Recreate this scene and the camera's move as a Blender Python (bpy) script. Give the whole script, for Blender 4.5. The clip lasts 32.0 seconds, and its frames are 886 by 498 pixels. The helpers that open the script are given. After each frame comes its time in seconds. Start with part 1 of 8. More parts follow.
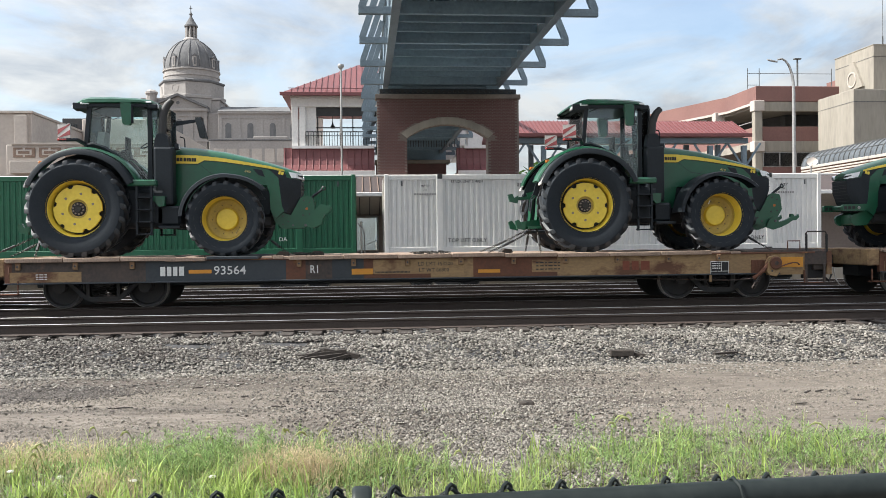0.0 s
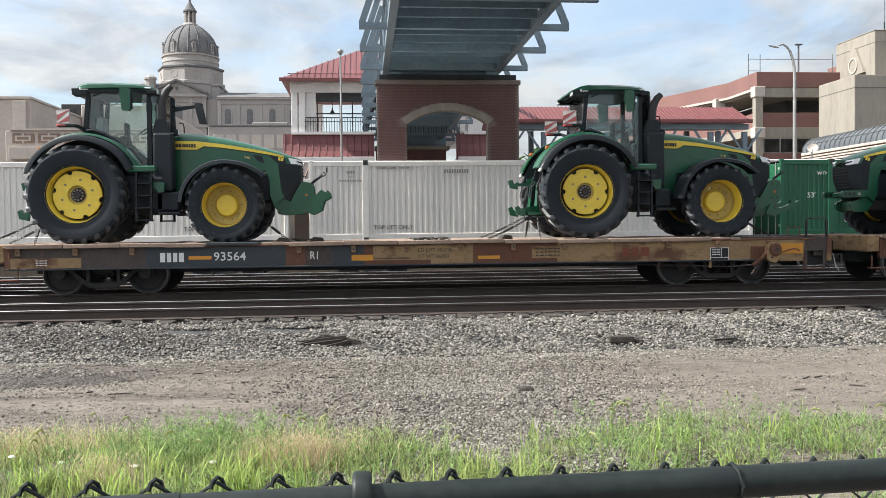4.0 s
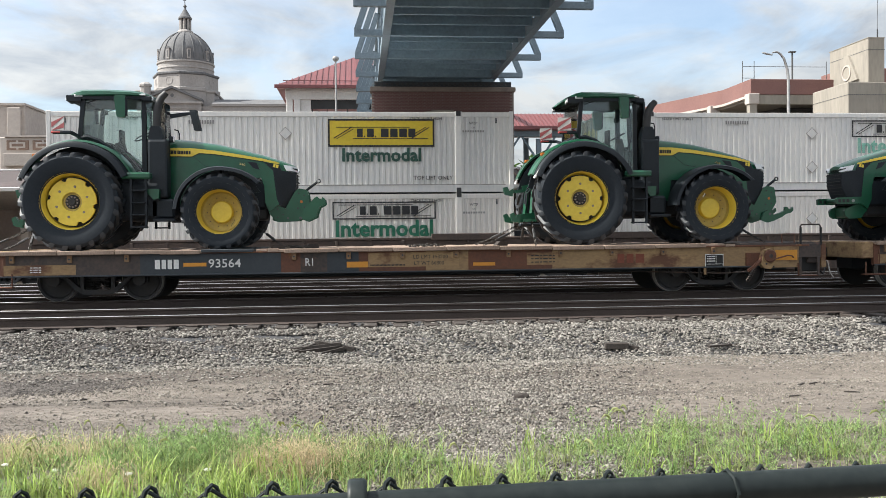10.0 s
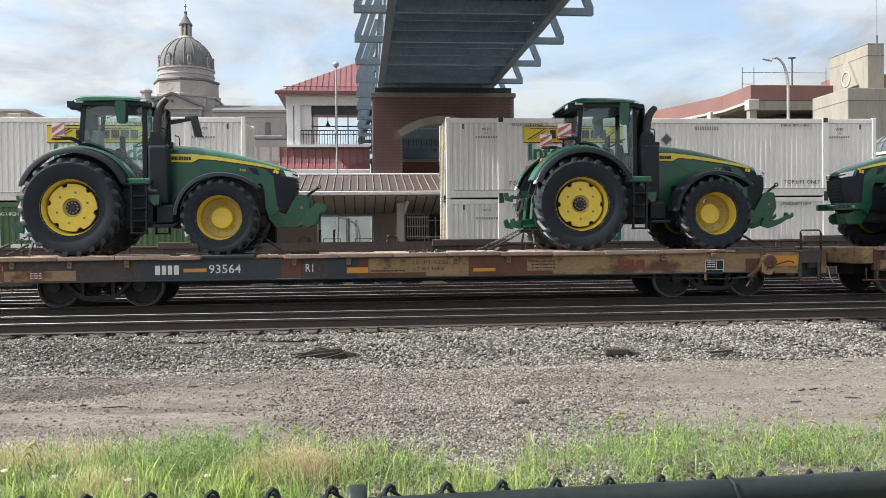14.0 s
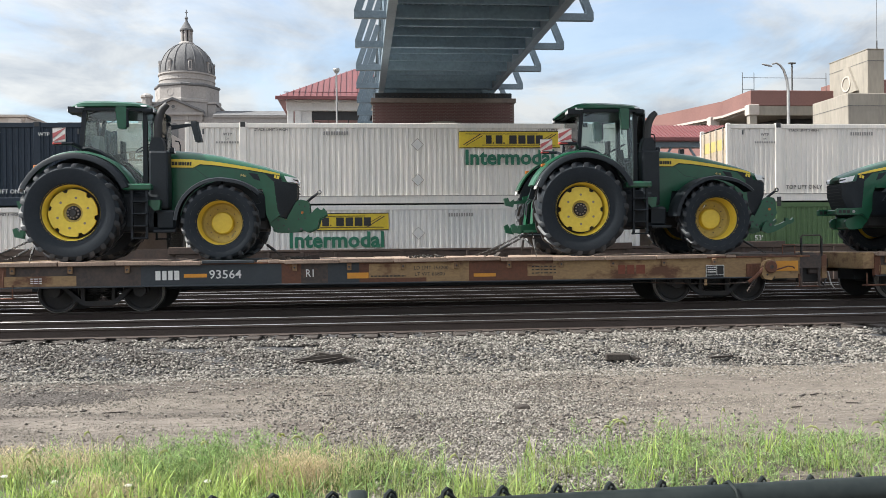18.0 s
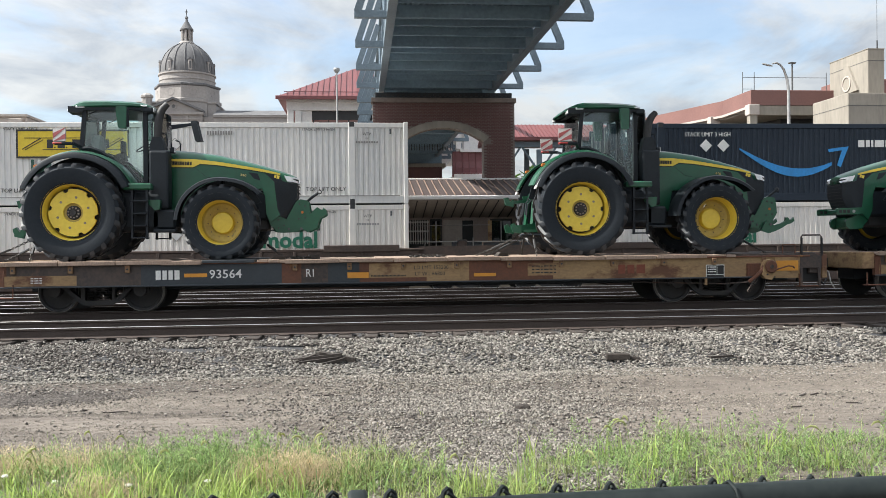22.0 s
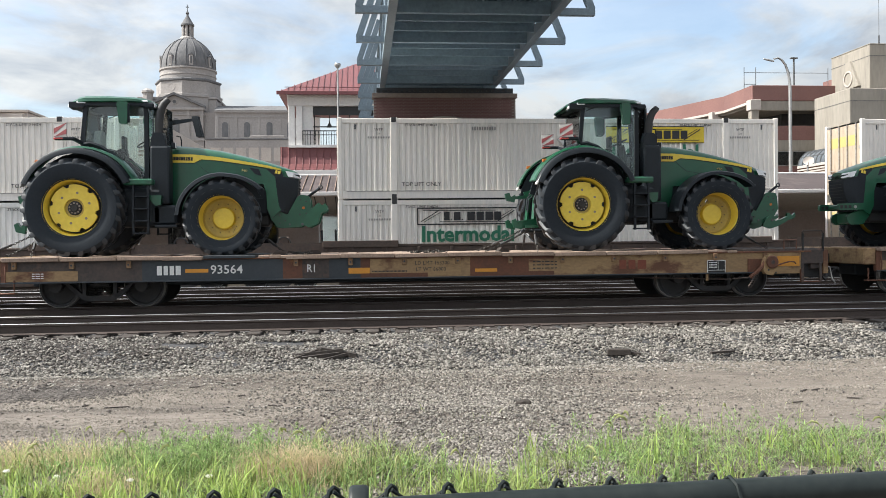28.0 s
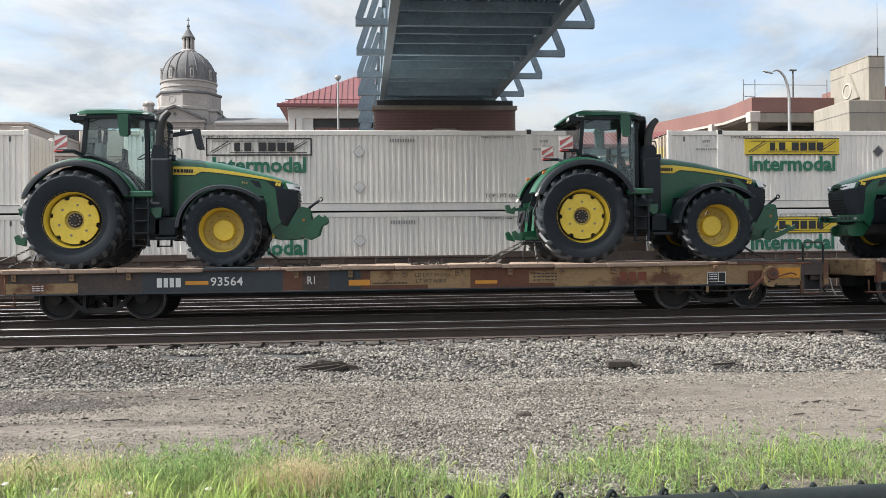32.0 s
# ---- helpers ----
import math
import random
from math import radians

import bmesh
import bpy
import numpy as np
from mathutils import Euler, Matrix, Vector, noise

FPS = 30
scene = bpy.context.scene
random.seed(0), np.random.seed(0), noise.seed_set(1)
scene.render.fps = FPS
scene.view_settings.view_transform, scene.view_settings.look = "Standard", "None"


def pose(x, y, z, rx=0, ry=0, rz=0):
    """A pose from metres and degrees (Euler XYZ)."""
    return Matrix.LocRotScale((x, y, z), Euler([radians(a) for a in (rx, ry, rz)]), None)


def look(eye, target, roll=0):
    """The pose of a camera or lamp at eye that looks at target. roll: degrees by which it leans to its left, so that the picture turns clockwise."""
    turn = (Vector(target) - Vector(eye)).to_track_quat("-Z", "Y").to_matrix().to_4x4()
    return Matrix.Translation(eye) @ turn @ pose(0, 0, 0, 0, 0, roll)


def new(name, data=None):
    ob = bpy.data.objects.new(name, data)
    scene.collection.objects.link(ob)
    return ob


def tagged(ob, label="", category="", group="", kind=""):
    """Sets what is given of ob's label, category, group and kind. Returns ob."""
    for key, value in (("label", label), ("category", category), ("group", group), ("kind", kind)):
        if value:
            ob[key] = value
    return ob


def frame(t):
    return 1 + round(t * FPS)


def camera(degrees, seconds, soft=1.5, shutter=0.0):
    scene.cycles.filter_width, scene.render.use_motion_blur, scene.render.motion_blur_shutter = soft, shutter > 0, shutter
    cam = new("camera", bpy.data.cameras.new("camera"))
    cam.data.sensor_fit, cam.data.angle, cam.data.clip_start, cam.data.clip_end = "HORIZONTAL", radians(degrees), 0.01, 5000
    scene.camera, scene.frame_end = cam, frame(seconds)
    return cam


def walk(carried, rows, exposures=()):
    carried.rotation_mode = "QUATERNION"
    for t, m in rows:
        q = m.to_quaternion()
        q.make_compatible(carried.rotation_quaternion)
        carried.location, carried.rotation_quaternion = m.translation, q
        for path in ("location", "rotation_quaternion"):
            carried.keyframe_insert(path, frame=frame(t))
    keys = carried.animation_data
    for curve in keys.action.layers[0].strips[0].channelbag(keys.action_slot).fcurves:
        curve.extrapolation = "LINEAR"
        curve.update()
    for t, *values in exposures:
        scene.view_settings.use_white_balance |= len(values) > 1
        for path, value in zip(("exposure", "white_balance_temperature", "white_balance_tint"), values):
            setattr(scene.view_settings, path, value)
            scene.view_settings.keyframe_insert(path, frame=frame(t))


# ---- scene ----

# ---- camera: hand-held at a fence, turning a little ----
EYE = (0.0, 0.0, 1.354)
cam = camera(53.7, 32.0, soft=0.55)
# seconds, turn right of the track's normal, tilt, lean (degrees)
TURNS = [
    (0, 5.035, -0.573, -0.603), (0.5, 5.034, -0.668, -0.623), (1, 5.040, -0.766, -0.623), (1.5, 5.047, -0.865, -0.599),
    (2, 5.041, -0.971, -0.592), (2.5, 5.031, -1.077, -0.591), (3, 5.029, -1.201, -0.584), (3.5, 5.031, -1.359, -0.580),
    (5.5, 5.042, -1.578, -0.614), (6, 5.056, -1.499, -0.595), (6.5, 5.076, -1.433, -0.603), (7, 5.112, -1.401, -0.592),
    (7.5, 5.153, -1.388, -0.596), (8, 5.186, -1.372, -0.617), (8.5, 5.231, -1.336, -0.590), (9, 5.282, -1.246, -0.593),
    (9.5, 5.327, -1.134, -0.612), (10, 5.353, -1.037, -0.605), (10.5, 5.385, -0.984, -0.604), (11, 5.395, -0.974, -0.607),
    (11.5, 5.395, -0.954, -0.598), (12, 5.388, -0.860, -0.608), (12.5, 5.370, -0.749, -0.612), (13, 5.355, -0.677, -0.617),
    (13.5, 5.346, -0.656, -0.614), (14, 5.344, -0.661, -0.611), (14.5, 5.341, -0.656, -0.627), (16.5, 5.334, -0.229, -0.611),
    (17, 5.330, -0.238, -0.607), (17.5, 5.324, -0.276, -0.607), (18, 5.321, -0.319, -0.626), (18.5, 5.323, -0.339, -0.612),
    (19, 5.326, -0.335, -0.615), (19.5, 5.331, -0.315, -0.629), (20, 5.327, -0.280, -0.605), (20.5, 5.324, -0.246, -0.603),
    (21, 5.321, -0.233, -0.602), (21.5, 5.317, -0.266, -0.630), (22, 5.309, -0.339, -0.619), (22.5, 5.294, -0.432, -0.606),
    (23, 5.292, -0.490, -0.591), (23.5, 5.282, -0.480, -0.594), (24, 5.270, -0.387, -0.595), (24.5, 5.267, -0.288, -0.593),
    (25, 5.268, -0.243, -0.599), (25.5, 5.264, -0.278, -0.614), (27.5, 5.242, -0.629, -0.633), (28, 5.237, -0.634, -0.615),
    (28.5, 5.236, -0.628, -0.615), (29, 5.232, -0.584, -0.631), (29.5, 5.221, -0.504, -0.628), (30, 5.215, -0.383, -0.615),
    (30.5, 5.215, -0.255, -0.624), (31, 5.222, -0.129, -0.635), (31.5, 5.226, -0.004, -0.645), (32, 5.237, 0.144, -0.663)]


def aim(yaw, tilt, lean):
    y, p = radians(yaw), radians(tilt)
    way = Vector((math.sin(y) * math.cos(p), math.cos(y) * math.cos(p), math.sin(p)))
    return look(EYE, Vector(EYE) + way * 10, lean)


walk(cam, [(t, aim(a, b, c)) for t, a, b, c in TURNS], [(0, 1.22, 6400, 7), (32, 1.22, 6400, 7)])

# ---- light ----
SUN_WAY = Vector((-0.92, -0.03, 1.0)).normalized()
sun = new("sun", bpy.data.lights.new("sun", "SUN"))
sun.data.energy, sun.data.angle, sun.data.color = 3.9, radians(0.6), (1.0, 0.955, 0.885)
sun.matrix_world = look(SUN_WAY * 100, (0, 0, 0))


CLOUD_AT = (0.6, 0.35, 0.0)


def make_world():
    w = bpy.data.worlds.new("sky")
    w.use_nodes = True
    scene.world = w
    nt = w.node_tree
    nt.nodes.clear()
    n, l = nt.nodes.new, nt.links.new
    sky = n("ShaderNodeTexSky")
    sky.sky_type, sky.sun_disc = "NISHITA", False
    sky.sun_elevation = math.asin(SUN_WAY.z)
    sky.sun_rotation = math.atan2(SUN_WAY.x, SUN_WAY.y)
    sky.air_density, sky.dust_density = 1.0, 2.0
    tc = n("ShaderNodeTexCoord")

    def math_node(op, a, b=None):
        q = n("ShaderNodeMath")
        q.operation = op
        for i, v in enumerate((a, b)):
            if v is None:
                continue
            if isinstance(v, (int, float)):
                q.inputs[i].default_value = v
            else:
                l(v, q.inputs[i])
        return q.outputs[0]
    # the cloud layer as a flat sheet overhead: banks grow thinner towards the horizon
    sp = n("ShaderNodeSeparateXYZ")
    l(tc.outputs["Generated"], sp.inputs[0])
    up = math_node("ADD", math_node("MAXIMUM", sp.outputs[2], 0.0), 0.16)
    cb = n("ShaderNodeCombineXYZ")
    l(math_node("DIVIDE", sp.outputs[0], up), cb.inputs[0])
    l(math_node("DIVIDE", sp.outputs[1], up), cb.inputs[1])

    def noise(scale, detail, rough, twist, at, stretch):
        mp = n("ShaderNodeMapping")
        mp.inputs["Scale"].default_value, mp.inputs["Location"].default_value = stretch, at
        l(cb.outputs[0], mp.inputs["Vector"])
        q = n("ShaderNodeTexNoise")
        q.inputs["Scale"].default_value, q.inputs["Detail"].default_value = scale, detail
        q.inputs["Roughness"].default_value, q.inputs["Distortion"].default_value = rough, twist
        l(mp.outputs["Vector"], q.inputs["Vector"])
        return q.outputs["Fac"]

    def ramp(fac, stops):
        q = n("ShaderNodeValToRGB")
        for e, (p, c) in zip(q.color_ramp.elements, stops):
            e.position, e.color = p, (*c, 1)
        for p, c in stops[2:]:
            q.color_ramp.elements.new(p).color = (*c, 1)
        l(fac, q.inputs["Fac"])
        return q.outputs["Color"]
    cover = ramp(noise(1.75, 10, 0.58, 0.5, CLOUD_AT, (1.0, 0.7, 1.0)), [(0.36, (0.34, 0.34, 0.34)), (0.54, (1, 1, 1))])
    body = ramp(noise(2.6, 9, 0.58, 0.4, (3.1, 5.2, 0.4), (1.0, 0.75, 1.0)), [(0.36, (2.05, 2.18, 2.42)), (0.62, (3.45, 3.42, 3.4))])
    toward = n("ShaderNodeVectorMath")
    toward.operation = "DOT_PRODUCT"
    l(tc.outputs["Generated"], toward.inputs[0])
    toward.inputs[1].default_value = SUN_WAY
    glow = math_node("MULTIPLY", math_node("POWER", math_node("MAXIMUM", toward.outputs["Value"], 0.0), 2.5), 1.8)
    lift = math_node("ADD", math_node("ADD", math_node("MULTIPLY", math_node("MAXIMUM", sp.outputs[2], 0.0), 1.0), 0.78), glow)
    lit = n("ShaderNodeVectorMath")
    lit.operation = "SCALE"
    l(body, lit.inputs[0])
    l(lift, lit.inputs["Scale"])
    mx = n("ShaderNodeMix")
    mx.data_type = "RGBA"
    l(math_node("MULTIPLY", cover, 0.93), mx.inputs["Factor"])
    l(sky.outputs["Color"], mx.inputs["A"])
    l(lit.outputs[0], mx.inputs["B"])
    bg = n("ShaderNodeBackground")
    bg.inputs["Strength"].default_value = 0.109
    l(mx.outputs["Result"], bg.inputs["Color"])
    out = n("ShaderNodeOutputWorld")
    l(bg.outputs["Background"], out.inputs["Surface"])


make_world()

# ---- materials ----
def mat(name, col, rough=0.6, metal=0.0, col2=None, scale=2.0, fine=40.0, var=0.5, bump=0.0, bscale=60.0, spec=0.5,
        bdist=0.02, stain=None, stain_at=(0.55, 0.75), stain_scale=1.2, island=0.0, stretch=(1, 1, 1), coat=0.0):
    """Paint or stone: two colours mixed by coarse and fine noise, stains with edges, fine relief."""
    m = bpy.data.materials.new(name)
    m.use_nodes = True
    nt = m.node_tree
    n, l = nt.nodes.new, nt.links.new
    b = nt.nodes["Principled BSDF"]
    b.inputs["Roughness"].default_value, b.inputs["Metallic"].default_value = rough, metal
    b.inputs["Specular IOR Level"].default_value = spec
    if coat:
        b.inputs["Coat Weight"].default_value, b.inputs["Coat Roughness"].default_value = coat, 0.08
    col2 = col2 or tuple(c * 0.75 for c in col)
    tc = n("ShaderNodeTexCoord")
    mp = n("ShaderNodeMapping")
    mp.inputs["Scale"].default_value = stretch
    l(tc.outputs["Object"], mp.inputs["Vector"])
    a, f = n("ShaderNodeTexNoise"), n("ShaderNodeTexNoise")
    a.inputs["Scale"].default_value, a.inputs["Detail"].default_value = scale, 4
    f.inputs["Scale"].default_value, f.inputs["Detail"].default_value = fine, 3
    l(mp.outputs["Vector"], a.inputs["Vector"])
    l(mp.outputs["Vector"], f.inputs["Vector"])
    mean = n("ShaderNodeMath")
    mean.operation = "ADD"
    l(a.outputs["Fac"], mean.inputs[0])
    l(f.outputs["Fac"], mean.inputs[1])
    rng = n("ShaderNodeMapRange")
    rng.inputs["From Min"].default_value, rng.inputs["From Max"].default_value = 1.0 - 0.45 * var, 1.0 + 0.45 * var
    l(mean.outputs[0], rng.inputs["Value"])
    mx = n("ShaderNodeMix")
    mx.data_type = "RGBA"
    mx.inputs["A"].default_value, mx.inputs["B"].default_value = (*col, 1), (*col2, 1)
    l(rng.outputs[0], mx.inputs["Factor"])
    last = mx.outputs["Result"]
    if stain:
        s, r2, m2 = n("ShaderNodeTexNoise"), n("ShaderNodeValToRGB"), n("ShaderNodeMix")
        s.inputs["Scale"].default_value, s.inputs["Detail"].default_value, s.inputs["Roughness"].default_value = stain_scale, 8, 0.65
        l(mp.outputs["Vector"], s.inputs["Vector"])
        r2.color_ramp.elements[0].position, r2.color_ramp.elements[1].position = stain_at
        l(s.outputs["Fac"], r2.inputs["Fac"])
        m2.data_type = "RGBA"
        m2.inputs["B"].default_value = (*stain, 1)
        l(r2.outputs["Color"], m2.inputs["Factor"])
        l(last, m2.inputs["A"])
        last = m2.outputs["Result"]
    if island:
        g, hs, mr = n("ShaderNodeNewGeometry"), n("ShaderNodeHueSaturation"), n("ShaderNodeMapRange")
        mr.inputs["To Min"].default_value, mr.inputs["To Max"].default_value = 1 - island, 1 + island
        l(g.outputs["Random Per Island"], mr.inputs["Value"])
        l(mr.outputs[0], hs.inputs["Value"])
        l(last, hs.inputs["Color"])
        last = hs.outputs["Color"]
    l(last, b.inputs["Base Color"])
    if bump:
        bn, bp = n("ShaderNodeTexNoise"), n("ShaderNodeBump")
        bn.inputs["Scale"].default_value, bn.inputs["Detail"].default_value = bscale, 4
        l(mp.outputs["Vector"], bn.inputs["Vector"])
        bp.inputs["Strength"].default_value, bp.inputs["Distance"].default_value = bump, bdist
        l(bn.outputs["Fac"], bp.inputs["Height"])
        l(bp.outputs["Normal"], b.inputs["Normal"])
    return m


def leaf_mat(name, col, col2, island=0.35):
    m = mat(name, col, 0.55, col2=col2, scale=0.8, fine=6, var=0.8, island=island, spec=0.3)
    nt = m.node_tree
    b = nt.nodes["Principled BSDF"]
    tr, mx = nt.nodes.new("ShaderNodeBsdfTranslucent"), nt.nodes.new("ShaderNodeMixShader")
    nt.links.new(b.inputs["Base Color"].links[0].from_socket, tr.inputs["Color"])
    mx.inputs[0].default_value = 0.55
    nt.links.new(b.outputs[0], mx.inputs[1])
    nt.links.new(tr.outputs[0], mx.inputs[2])
    nt.links.new(mx.outputs[0], nt.nodes["Material Output"].inputs["Surface"])
    return m


def glass_mat(name, tint, dust=0.06):
    """A clear pane: tinted see-through, mirror gloss by Fresnel, a thin film of dust."""
    m = bpy.data.materials.new(name)
    m.use_nodes = True
    nt = m.node_tree
    n, l = nt.nodes.new, nt.links.new
    nt.nodes.remove(nt.nodes["Principled BSDF"])
    t, g, f, mx = n("ShaderNodeBsdfTransparent"), n("ShaderNodeBsdfGlossy"), n("ShaderNodeFresnel"), n("ShaderNodeMixShader")
    t.inputs["Color"].default_value = (*tint, 1)
    g.inputs["Roughness"].default_value, g.inputs["Color"].default_value = 0.03, (0.95, 0.97, 1, 1)
    f.inputs["IOR"].default_value = 1.55
    l(f.outputs[0], mx.inputs[0])
    d, no, mr, m2 = n("ShaderNodeBsdfDiffuse"), n("ShaderNodeTexNoise"), n("ShaderNodeMapRange"), n("ShaderNodeMixShader")
    d.inputs["Color"].default_value = (0.55, 0.54, 0.52, 1)
    no.inputs["Scale"].default_value, no.inputs["Detail"].default_value = 2.2, 5
    mr.inputs["From Min"].default_value, mr.inputs["From Max"].default_value, mr.inputs["To Max"].default_value = 0.3, 0.75, dust * 2
    l(no.outputs["Fac"], mr.inputs["Value"])
    l(mr.outputs[0], m2.inputs[0])
    l(t.outputs[0], m2.inputs[1])
    l(d.outputs[0], m2.inputs[2])
    l(m2.outputs[0], mx.inputs[1])
    l(g.outputs[0], mx.inputs[2])
    l(mx.outputs[0], nt.nodes["Material Output"].inputs["Surface"])
    return m


M = {}


